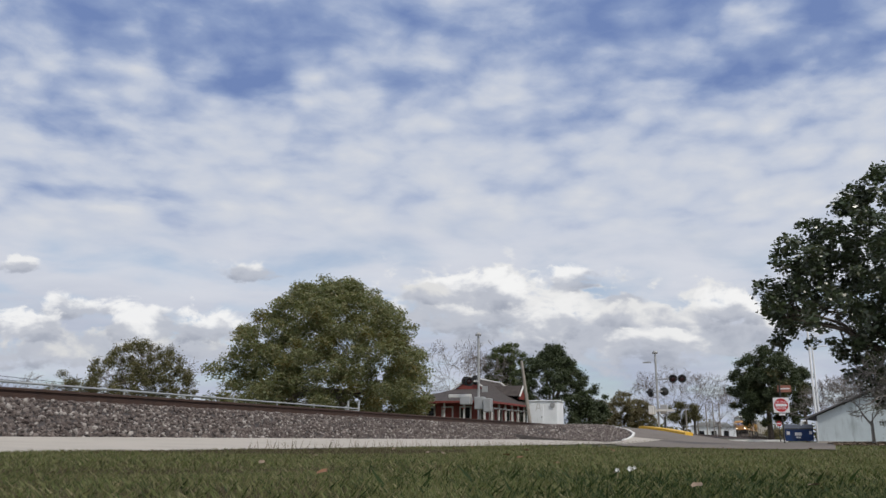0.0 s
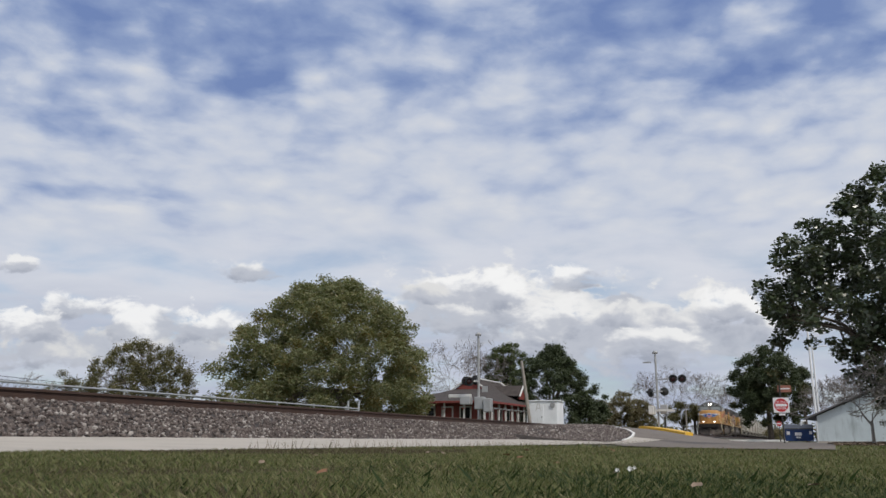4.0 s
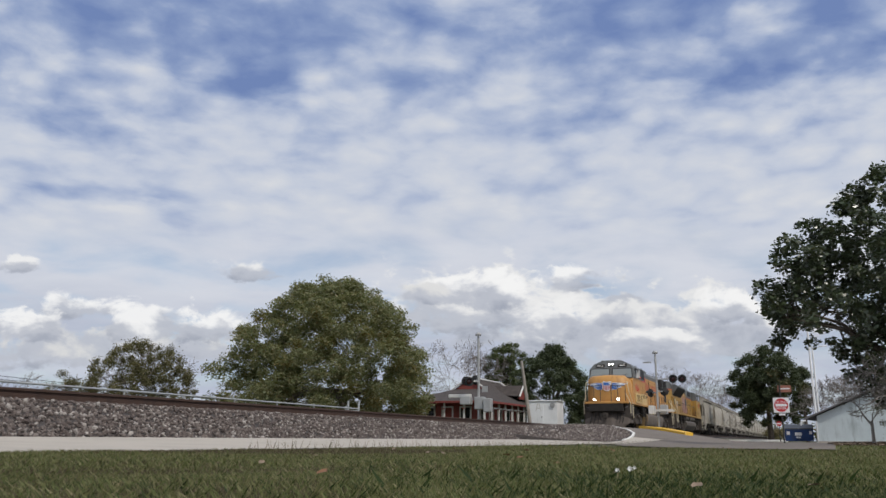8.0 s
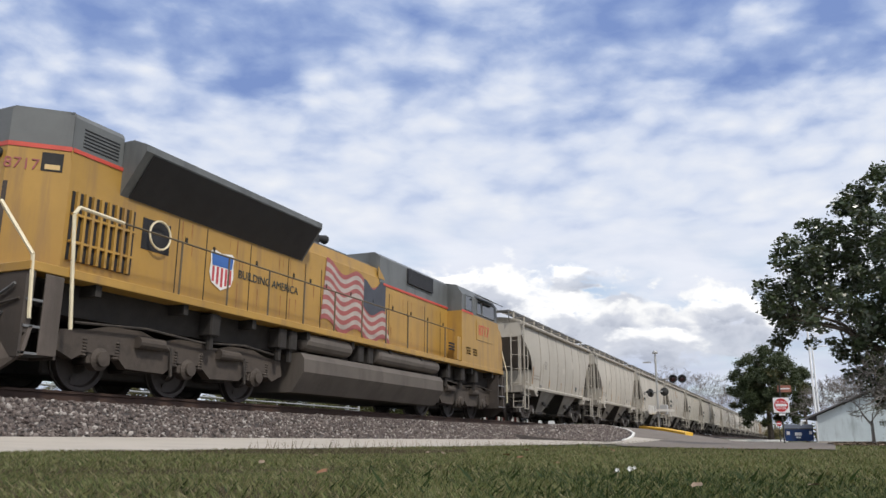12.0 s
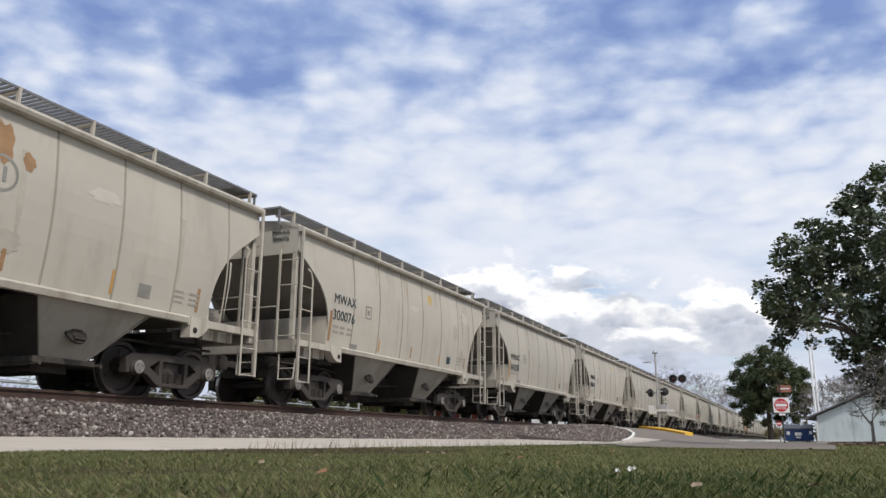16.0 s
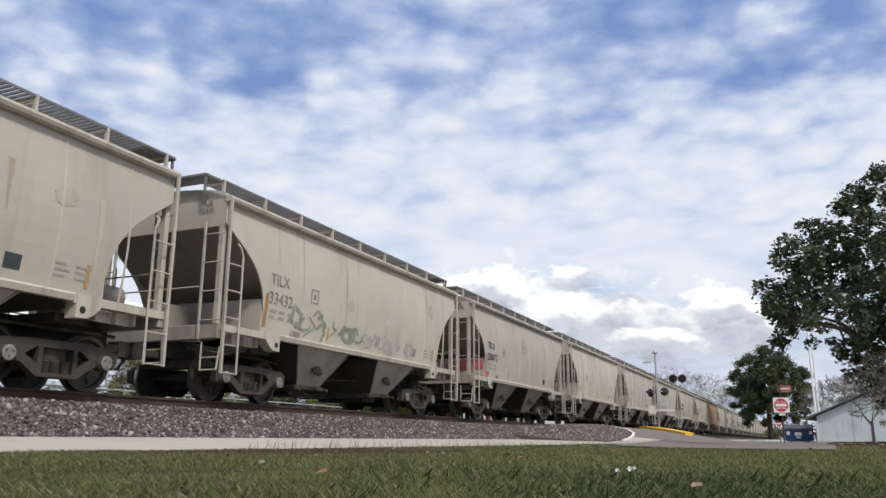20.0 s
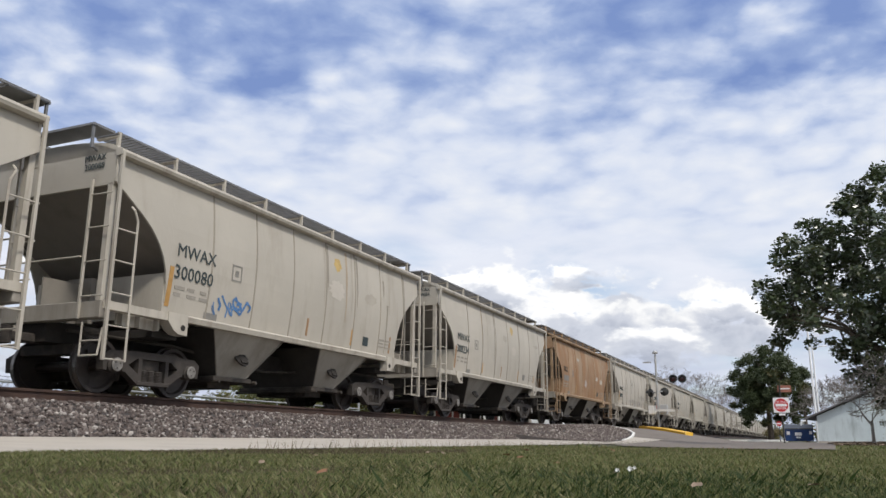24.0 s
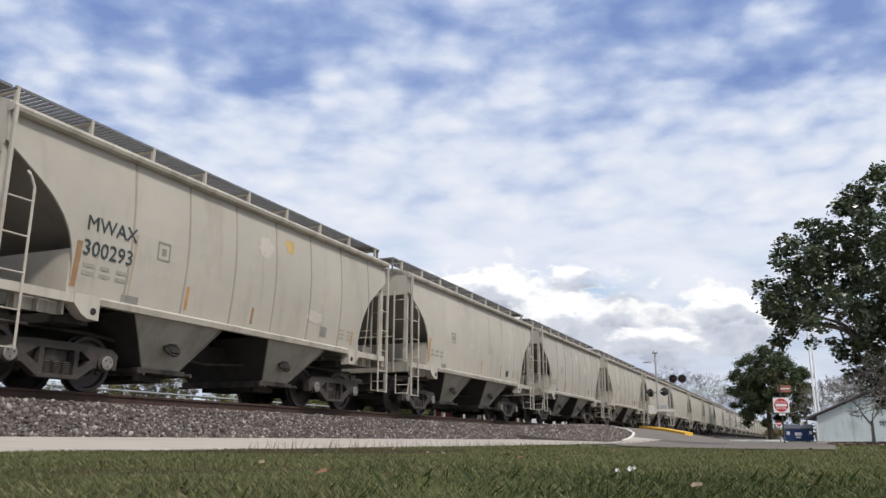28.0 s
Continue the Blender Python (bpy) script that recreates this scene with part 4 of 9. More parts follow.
        box(bm, u0 - 0.14, u1 + 0.14, -1.04, 1.04, 0.38, 0.47, 0.01)
        box(bm, u0 + 0.1, u1 - 0.1, -0.7, 0.7, 0.26, 0.38, 0.01)
        tube(bm, (u0 - 0.1, -1.15, 0.36), (u0 - 0.1, 1.15, 0.36), 0.03, 0.03, 8)
        tube(bm, (u1 + 0.2, -1.12, 0.40), (u1 + 0.2, 1.12, 0.40), 0.035, 0.035, 8)
        part("outlet_gate", bm, GRIME, car)
    bm = B()
    box(bm, 0.75, L - 0.75, -0.3, 0.3, 0.80, 1.14)
    for x in (2.36, L - 2.43):
        box(bm, x - 0.3, x + 0.3, -1.3, 1.3, 0.98, 1.12)
    part("centre_sill", bm, GRIME_DARK, car)
    # brake rigging: a train pipe along the near side and levers over the trucks
    bm = B()
    pipe(bm, [(0.9, -0.62, 0.98), (3.2, -0.75, 0.95), (6.3, -0.55, 0.72), (L - 3.2, -0.75, 0.95), (L - 0.9, -0.62, 0.98)], 0.028, 6)
    part("train_pipe", bm, GRIME, car)
    bm = B()
    tube(bm, (L - 2.0, -0.75, 1.62), (L - 1.05, -0.75, 1.62), 0.2, 0.2, 16)
    part("air_reservoir", bm, HOPPER_DARK, car)
    # running boards along the roof, with brackets
    for s in (-1, 1):
        bm = B()
        y0, y1 = s * 0.62, s * 1.12
        ya, yb = min(y0, y1), max(y0, y1)
        for y in (ya, yb):
            box(bm, a + 0.35, b + 0.42, y - 0.012, y + 0.012, 4.355, 4.395)
        for i in range(110):
            x = a + 0.38 + i * (b - a) / 110
            box(bm, x - 0.02, x + 0.02, ya, yb, 4.35, 4.385)
        part("running_board", bm, GRATING, car, "open galvanised roof walkway")
        for i in range(9) if s < 0 else ():
            x = a + 0.4 + i * (b - a - 0.2) / 8
            bm = B()
            box(bm, x - 0.025, x + 0.025, min(s * 1.08, s * 1.14), max(s * 1.08, s * 1.14), 4.00, 4.40)
            box(bm, x - 0.03, x + 0.03, ya, yb, 4.31, 4.345)
            part("walkway_bracket", bm, HOPPER_TRIM, car)
    for e, x0 in ((-1, a), (1, b)):
        bm = B()
        over = 0.44 if e > 0 else 0.16
        box(bm, min(x0 + e * over, x0 - e * 0.3), max(x0 + e * over, x0 - e * 0.3), -1.12, 1.12, 4.34, 4.38)
        box(bm, x0 + e * (over - 0.04) - 0.02, x0 + e * (over - 0.04) + 0.02, -1.1, -1.06, 3.95, 4.36)
        box(bm, x0 + e * (over - 0.04) - 0.02, x0 + e * (over - 0.04) + 0.02, 1.06, 1.1, 3.95, 4.36)
        tube(bm, (x0 + e * (over - 0.06), -1.08, 3.98), (x0 - e * 0.02, -1.08, 3.92), 0.02, 0.02, 6)
        part("end_walkway", bm, GRATING, car)
    for x in (2.36, L - 2.43):
        freight_truck(car, x)
    coupler(car, 0, -1)
    coupler(car, L, 1)
    return car


def on_side(x, z, out=0.008):
    """The pose of a line of letters that stands at z on the side sheet and leans with it."""
    tilt = (side_y(z + 0.26) - side_y(z)) / 0.26
    return pose(x, -(side_y(z + 0.13) + out - 0.13 * tilt), z, 90 + math.degrees(math.atan(tilt)), 0, 0)


def plate(name, parent, x0, x1, z0, z1, material, label="", out=0.006):
    """A thin painted patch that follows the side sheet."""
    bm = B()
    n = 5
    v = [[bm.verts.new((x, -(side_y(z0 + (z1 - z0) * j / n) + out), z0 + (z1 - z0) * j / n)) for x in (x0, x1)] for j in range(n + 1)]
    for p, q in zip(v, v[1:]):
        bm.faces.new((p[0], p[1], q[1], q[0]))
    thicken(bm, 0.004)
    return part(name, bm, material, parent, label)


def scrawl(parent, x0, x1, z0, z1, material, seed, label, loops=9, width=0.05):
    """Looping spray-paint strokes on the side sheet."""
    rng = random.Random(seed)
    bm = B()
    for k in range(loops * 2):
        cx = x0 + (x1 - x0) * (k / 2 + rng.uniform(0.1, 0.9)) / loops
        w = (x1 - x0) / loops * rng.uniform(0.2, 0.75)
        h = (z1 - z0) / 2 * rng.uniform(0.45, 1.0)
        cz = (z0 + z1) / 2 + rng.uniform(-0.12, 0.12) * (z1 - z0)
        ph, turns, lean, kick = rng.uniform(0, 6), rng.uniform(0.35, 1.05), rng.uniform(-0.5, 0.7), rng.uniform(1.2, 3.4)
        ring = []
        for i in range(17):
            t = ph + turns * math.tau * i / 16
            z = cz + h * math.sin(t) * (0.7 + 0.3 * math.cos(kick * t))
            ring.append((cx + w * math.cos(t) * (0.6 + 0.4 * math.sin(kick * t + ph)) + lean * (z - cz), min(z1, max(z0, z))))
        thick = width * rng.uniform(0.5, 1.2)
        for (u0, w0), (u1, w1) in zip(ring, ring[1:]):
            d = math.hypot(u1 - u0, w1 - w0) or 1
            nx, nz = -(w1 - w0) / d * thick / 2, (u1 - u0) / d * thick / 2
            q = [(u0 - nx, w0 - nz), (u1 - nx, w1 - nz), (u1 + nx, w1 + nz), (u0 + nx, w0 + nz)]
            bm.faces.new([bm.verts.new((u, -(side_y(z) + 0.007 + 0.0004 * k), z)) for u, z in q])
    part("graffiti", bm, material, parent, label)


def mark_hopper(car, code, number, kind, k):
    """Stencilled marks, reflectors and small stains; kind: 'm' ribbed with a roundel, 't' plain."""
    rng = random.Random(100 + k)
    faded = INK_FADED if k == 10 else INK
    if code:
        low = 0.15 if number.startswith("341") else 0.0
        words("reporting_mark", code, 0.325, on_side(2.15, 2.51 - low), faded, car, "black stencilled letters", align="LEFT")
        if number:
            words("car_number", number, 0.345, on_side(2.13, 2.12 - low), faded, car, "black stencilled number", align="LEFT")
        else:
            plate("stencil_bar", car, 2.22, 3.15, 2.0, 2.24, INK_FADED)
        words("end_mark", code + "\n" + number, 0.15, pose(0.665, -1.08, 3.72, 90, 0, -90), faded, car, "small stencilled letters on the end panel")
    for j, z in enumerate((1.86, 1.74)):
        for i in range(3):
            u = 2.2 + 0.33 * i
            plate("stencil_bar", car, u, u + rng.uniform(0.16, 0.27), z - 0.03, z + 0.03, INK_PALE)
    plate("reflector", car, 2.03, 2.13, 1.50, 2.20, RUST_STREAK if k % 3 else REFLECTOR, "orange reflector strip")
    for x in (4.5, 6.4, 8.35, 10.35):
        if rng.random() < 0.8:
            plate("reflector", car, x, x + 0.07, 1.50, 1.50 + rng.uniform(0.28, 0.45), REFLECTOR if rng.random() < 0.55 else RUST_STREAK, "orange reflector strip")
    # small consolidated stencils: a square outline, a dark block and lines of fine print
    outline = [(3.68, 3.98, 2.24, 2.27), (3.68, 3.98, 2.53, 2.56), (3.68, 3.71, 2.27, 2.53), (3.95, 3.98, 2.27, 2.53), (3.78, 3.88, 2.33, 2.45)]
    for q in outline:
        plate("stencil_line", car, *q, INK_FADED)
    plate("stencil_panel", car, 8.95, 9.22, 1.56, 1.78, INK if k % 2 else INK_FADED, "dark stencil panel")
    plate("stencil_panel", car, 3.05, 3.42, 1.42, 1.54, INK_FADED)
    for j in range(3):
        for i in range(2):
            plate("stencil_bar", car, 9.75 + 0.4 * i, 9.75 + 0.4 * i + rng.uniform(0.2, 0.33), 1.60 + 0.09 * j, 1.635 + 0.09 * j, INK_PALE)
    for i in range(rng.randint(2, 4)):
        stain(car, rng.uniform(4.2, 10.6), rng.uniform(1.8, 3.3), rng.uniform(0.12, 0.38), rng.uniform(0.08, 0.26), 200 + 7 * k + i, rng.choice((DIRT_RUN, PATCH_PALE)), "worn blotch in the paint")
    # dirt runs down the side from the chord and the roof hatches
    for i in range(rng.randint(5, 9)):
        x = rng.uniform(2.4, 11.2)
        z1 = rng.choice((3.72, 3.72, rng.uniform(2.4, 3.4)))
        run(car, x, rng.uniform(0.02, 0.07), max(1.45, z1 - rng.uniform(0.4, 1.9)), z1, rng.choice((DIRT_RUN, DIRT_RUN, SEAM_DIRT, RUST_RUN)), rng)


def run(car, x, w, z0, z1, material, rng):
    """A ragged run of dirt down the side sheet, tapering to its lower end."""
    bm = B()
    n = 7
    v = []
    for j in range(n + 1):
        z = z0 + (z1 - z0) * j / n
        h = w * (0.15 + 0.85 * (j / n) ** 0.7) * rng.uniform(0.7, 1.1)
        m = x + rng.uniform(-0.01, 0.01)
        v.append([bm.verts.new((m + q, -(side_y(z) + 0.0045), z)) for q in (-h, h)])
    for p, q in zip(v, v[1:]):
        bm.faces.new((p[0], p[1], q[1], q[0]))
    part("dirt_run", bm, material, car)


def roundel(car, x, z):
    bm = B()
    ring = [(0.27 * math.cos(i * math.tau / 20), 0.27 * math.sin(i * math.tau / 20)) for i in range(21)]
    for (u0, w0), (u1, w1) in zip(ring, ring[1:]):
        q = [(x + u0, z + w0), (x + u1, z + w1), (x + u1 * 0.85, z + w1 * 0.85), (x + u0 * 0.85, z + w0 * 0.85)]
        bm.faces.new([bm.verts.new((u, -(side_y(w) + 0.006), w)) for u, w in q])
    part("roundel", bm, INK_FADED, car, "faded round stencil")
    plate("roundel_bar", car, x - 0.12, x - 0.06, z - 0.12, z + 0.1, INK_FADED)
    plate("roundel_bar", car, x + 0.02, x + 0.08, z - 0.12, z + 0.1, INK_FADED)


def stain(car, x, z, w, h, seed, material=None, label="brown rust stain on the side sheet"):
    rng = random.Random(seed)
    bm = B()
    ring = []
    for i in range(22):
        t, q = i * math.tau / 22, rng.uniform(0.7, 1.1)
        zz = z + h * q * math.sin(t)
        ring.append(bm.verts.new((x + w * q * math.cos(t), -(side_y(zz) + 0.005), zz)))
    mid = bm.verts.new((x, -(side_y(z) + 0.005), z))
    for p, q in zip(ring, ring[1:] + ring[:1]):
        bm.faces.new((mid, p, q))
    part("stain", bm, material or RUST_STREAK, car, label)


def repaint(car, old, fresh):
    for o in car.children:
        if o.type == "MESH":
            for slot in o.material_slots:
                if slot.material == old:
                    slot.link = "OBJECT"
                    slot.material = fresh


def hoppers():
    known = {3: ("TILX", "30515", "t"), 4: ("MWAX", "300304", "m"), 5: ("MWAX", "300076", "m"), 6: ("MWAX", "341038", "m"), 7: ("MWAX", "300315", "m"), 8: ("", "", "m"), 9: ("TILX", "330571", "t"), 10: ("TILX", "33432", "t"), 11: ("TILX", "330472", "t"), 15: ("MWAX", "300080", "m"), 16: ("MWAX", "300234", "m"), 17: ("TILX", "", "t"), 18: ("MWAX", "341052", "m"), 19: ("MWAX", "341018", "m"), 20: ("MWAX", "300293", "m")}
    base = build_hopper()
    cars = [base] + [copy_thing(base, pose(GAP0 + i * HOPPER_PITCH, TRACK_Y, RAIL_Z)) for i in range(1, HOPPERS)]
    for k, car in enumerate(cars, 1):
        for tr in [o for o in car.children if o.name.startswith("truck")]:
            for o in tr.children:
                if o.name.startswith("wheelset"):
                    key = (0.457, round(o.location.x, 3))
                    if o not in spinners[key]:
                        spinners[key].append(o)
        code, number, kind = known.get(k, ("", "", "m" if k % 3 else "t"))
        if k <= 24:
            mark_hopper(car, code, number, kind, k)
        if k in (5, 7, 15, 16, 20):
            stain(car, 7.6, 3.33, 0.18, 0.17, 60 + k, SPOT_YELLOW, "faded yellow-orange paint spot")
        if k in (4, 8, 11, 14, 18, 19):
            roundel(car, 6.2, 2.84)
        if k == 4:
            stain(car, 6.2, 3.30, 0.19, 0.34, 3)
            stain(car, 6.62, 3.12, 0.13, 0.14, 4)
            stain(car, 5.95, 1.9, 0.10, 0.4, 5)
        if k == 17:
            stain(car, 6.4, 2.07, 0.22, 0.2, 6, DECAL_PALE, "pale round patch")
        if kind == "t":
            repaint(car, SEAM_DIRT, HOPPER_PAINT)
        if k == 10:
            scrawl(car, 2.9, 6.0, 1.45, 2.1, SPRAY_GREEN, 5, "grey-green spray-painted scrawl", 6, 0.09)
            scrawl(car, 6.0, 8.9, 1.45, 1.95, SPRAY_GREY, 6, "pale spray-painted scrawl", 6, 0.07)
        if k == 11:
            plate("graffiti", car, 2.04, 2.4, 1.42, 1.62, SPRAY_PINK, "pink spray-painted band")
            bm = B()
            prism(bm, [(-1.5, 1.66), (-1.5, 1.98), (-0.9, 2.03), (-0.1, 1.97), (0.7, 1.95), (0.6, 1.74), (-0.3, 1.70), (-0.9, 1.60)], "x", 1.974, 1.985)
            part("graffiti", bm, SPRAY_PINK, car, "pink spray-painted band on the bulkhead")
        if k == 15:
            scrawl(car, 3.15, 4.2, 1.5, 2.0, SPRAY_BLUE, 7, "blue spray-painted scrawl", 4, 0.05)
        if k == 18:
            scrawl(car, 5.2, 8.8, 1.4, 1.95, SPRAY_GREY, 8, "grey spray-painted scrawl", 9, 0.05)
            scrawl(car, 8.8, 10.4, 1.9, 2.3, INK_FADED, 18, "thin dark spray-painted scrawl", 5, 0.04)
        if k == 19:
            scrawl(car, 2.75, 4.0, 1.5, 2.05, SPRAY_PINK, 9, "red-pink spray-painted scrawl", 4, 0.05)
        if k == 17:
            repaint(car, HOPPER_PAINT, HOPPER_RUSTY)
            repaint(car, HOPPER_TRIM, TRIM_RUSTY)
            tagged(car, "tan covered hopper wagon stained orange with rust")
        elif k in (10, 11, 15, 18, 19):
            tagged(car, "grey-beige covered hopper wagon with spray-painted graffiti low on its side")
        movers.append((car, GAP0 + (k - 1) * HOPPER_PITCH))


hoppers()


# ---- train: engines ----
def engine_truck(engine, x, flip=1):
    bm = B()
    # centre frame made oversize to shut out the sky between the wheels
    box(bm, -2.7, 2.7, -0.62, 0.62, 0.24, 0.75, 0.03)
    for k in (-1.05, 1.05):
        box(bm, k - 0.3, k + 0.3, -0.95, 0.95, 0.35, 0.8, 0.03)
    truck = part("truck", bm, GRIME_DARK, engine, "grimy three-axle truck")
    truck.matrix_basis = pose(x, 0, 0)
    for s in (-1, 1):
        a, b = (-1.16, -0.98) if s < 0 else (0.98, 1.16)
        bm = B()
        out = [(-2.95, 0.60), (-2.88, 0.90), (-2.3, 0.96), (-1.9, 1.06), (-1.2, 1.06), (-0.9, 0.98), (-0.5, 0.97), (-0.3, 1.03), (0.3, 1.03), (0.5, 0.97), (0.9, 0.98), (1.2, 1.06), (1.9, 1.06), (2.3, 0.96), (2.88, 0.90), (2.95, 0.60), (2.6, 0.46), (2.36, 0.60), (1.74, 0.60), (1.5, 0.40), (0.62, 0.38), (0.32, 0.60), (-0.32, 0.60), (-0.62, 0.38), (-1.5, 0.40), (-1.74, 0.60), (-2.36, 0.60), (-2.6, 0.46)]
        prism(bm, out, "y", a, b)
        part("side_frame", bm, DUSTY_STEEL, truck)
        for k in (-2.05, 0.0, 2.05):
            bm = B()
            w = s * 1.0
            lathe(bm, [(0.19, w), (0.19, w + s * 0.16), (0.13, w + s * 0.2), (0.12, w + s * 0.25), (0.03, w + s * 0.26)], "y", 16, (k, 0, 0.508))
            box(bm, k - 0.24, k + 0.24, min(w, w + s * 0.14), max(w, w + s * 0.14), 0.42, 0.70, 0.02)
            part("journal_box", bm, DUSTY_STEEL, truck)
            for d in (-0.34, 0.34):
                bm = B()
                prof = [(0.05, 0.52)]
                for i in range(6):
                    z = 0.53 + i * 0.05
                    prof += [(0.065, z), (0.085, z + 0.012), (0.085, z + 0.03), (0.065, z + 0.042)]
                lathe(bm, prof + [(0.05, 0.85)], "z", 10, (k + d, s * 1.10, 0))
                part("coil_spring", bm, DUSTY_STEEL, truck)
        for k in (-1.05, 1.05):
            bm = B()
            tube(bm, (k - 0.3, s * 1.22, 0.86), (k + 0.3, s * 1.22, 0.86), 0.10, 0.10, 12)
            tube(bm, (k + 0.3, s * 1.22, 0.86), (k + 0.5, s * 1.2, 0.8), 0.03, 0.03, 6)
            part("brake_cylinder", bm, DUSTY_STEEL, truck)
            bm = B()
            pipe(bm, [(k + 0.5, s * 1.22, 0.85), (k + 0.55, s * 1.22, 0.35), (k + 0.6, s * 1.1, 0.3)], 0.03, 6)
            part("brake_hanger", bm, GRIME, truck)
        bm = B()
        pipe(bm, [(-2.7, s * 1.24, 1.02), (-1.2, s * 1.26, 1.10), (0.2, s * 1.25, 1.02), (1.5, s * 1.26, 1.10), (2.7, s * 1.24, 1.0)], 0.022, 6)
        part("sand_pipe", bm, GRIME, truck)
    for k in (-2.05, 0.0, 2.05):
        wheelset(truck, k, 0.508)
    return truck


def rail_run(engine, pts, posts, z0, material, name="handrail", r=0.02):
    """A handrail through pts, and stanchions under the given (x, y, z top)."""
    bm = B()
    pipe(bm, pts, r, 6)
    part(name, bm, material, engine)
    for x, y, z in posts:
        bm = B()
        tube(bm, (x, y, z0), (x, y, z), r * 1.1, r * 1.1, 6)
        part("stanchion", bm, material, engine)


def steps(engine, x0, x1, s, material):
    """The corner steps of an engine: side plates and three treads."""
    y0, y1 = (-1.52, -1.0) if s < 0 else (1.0, 1.52)
    bm = B()
    for x in (x0, x1):
        box(bm, x - 0.02, x + 0.02, y0, y1, 0.38, 1.55)
    box(bm, x0, x1, (y1 - 0.03 if s < 0 else y0), (y1 if s < 0 else y0 + 0.03), 0.38, 1.55)
    part("step_well", bm, material, engine)
    for z in (0.42, 0.80, 1.18):
        bm = B()
        box(bm, x0, x1, y0, y1, z, z + 0.035)
        part("step", bm, GRATING, engine)


def end_gear(engine, x, s, plow, reach=0.0):
    """Pilot, plow, coupler and hoses at the end x of an engine; s: -1 where it faces -x."""
    face = x - s * 1.38
    bm = B()
    box(bm, min(face, face - s * 0.12), max(face, face - s * 0.12), -1.5, 1.5, 0.70, 1.66, 0.02)
    part("pilot", bm, PILOT_BROWN, engine, "dark grimy pilot plate")
    if plow:
        bm = B()
        tip, back = x - s * 0.92, x - s * 1.46
        for sy in (-1, 1):
            v = [bm.verts.new(p) for p in ((tip, 0, 0.08), (back + s * 0.22, sy * 1.05, 0.09), (back + s * 0.10, sy * 1.52, 0.40), (back, sy * 1.52, 0.82), (tip - s * 0.30, 0, 0.86))]
            w = [bm.verts.new((p.co.x - s * 0.06, p.co.y, p.co.z)) for p in v]
            bm.faces.new(v if sy > 0 else v[::-1])
            bm.faces.new(w[::-1] if sy > 0 else w)
            for i in range(5):
                j = (i + 1) % 5
                bm.faces.new((v[i], w[i], w[j], v[j]))
        bmesh.ops.recalc_face_normals(bm, faces=bm.faces[:])
        part("plow", bm, PLOW_DUST, engine, "dusty brown-grey steel snow plow")
    coupler(engine, x - s * reach, s)
    for y in (-1.1, -0.9, -0.7, 0.5, 0.75, 1.0):
        bm = B()
        pipe(bm, [(face + s * 0.02, y, 1.05), (face + s * 0.14, y - 0.02, 0.95), (face + s * 0.18, y + 0.05, 0.55), (face + s * 0.22, y + 0.12, 0.32)], 0.024, 6)
        part("brake_hose", bm, RUBBER, engine)
    bm = B()
    pts = [(face + s * 0.1, -1.35 + 2.7 * i / 14, 1.42 - 0.22 * math.sin(math.pi * ((i / 7) % 1))) for i in range(15)]
    pipe(bm, pts, 0.022, 6)
    part("jumper_cable", bm, GRATING, engine)
    bm = B()
    pipe(bm, [(face + s * 0.08, -1.45, 1.2), (face + s * 0.12, -0.3, 1.02), (face + s * 0.12, 0.3, 1.02), (face + s * 0.08, 1.45, 1.2)], 0.018, 6)
    part("uncoupling_lever", bm, GRIME, engine)


def body_box(engine, name, x0, x1, hw, z0, z1, material, bevel=0.02, label=""):
    bm = B()
    box(bm, x0, x1, -hw, hw, z0, z1, bevel)
    return part(name, bm, material, engine, label)


def side_patch(engine, name, x0, x1, y, z0, z1, material, thick=0.012, label=""):
    """A flat plate on the -y side (and its twin on +y is left off where it never shows)."""
    bm = B()
    box(bm, x0, x1, -y - thick, -y, z0, z1, min(0.004, thick / 3))
    return part(name, bm, material, engine, label)


def rust_run(engine, x, y, z0, z1, w, rng):
    """A thin ragged streak that tapers downwards on the near side of a hood."""
    bm = B()
    v = []
    for j in range(6):
        z = z1 + (z0 - z1) * j / 5
        h = w * (1.0 - 0.85 * j / 5) * rng.uniform(0.7, 1.2)
        v.append([bm.verts.new((x + q + rng.uniform(-0.004, 0.004), -y - 0.002, z)) for q in (-h, h)])
    for p, q in zip(v, v[1:]):
        bm.faces.new((p[1], p[0], q[0], q[1]))
    part("rust_streak", bm, STREAK_RUST, engine)


def letter_bars(engine, x0, x1, z0, z1, y, count, gaps, material):
    """A line of lettering as plain upright bars."""
    w = (x1 - x0) / count
    for i in range(count):
        if i in gaps:
            continue
        bm = B()
        a, b = x0 + i * w + 0.045, x0 + (i + 1) * w - 0.045
        box(bm, a, b, -y - 0.008, -y, z0, z1, 0.003)
        part("letter_bar", bm, material, engine)


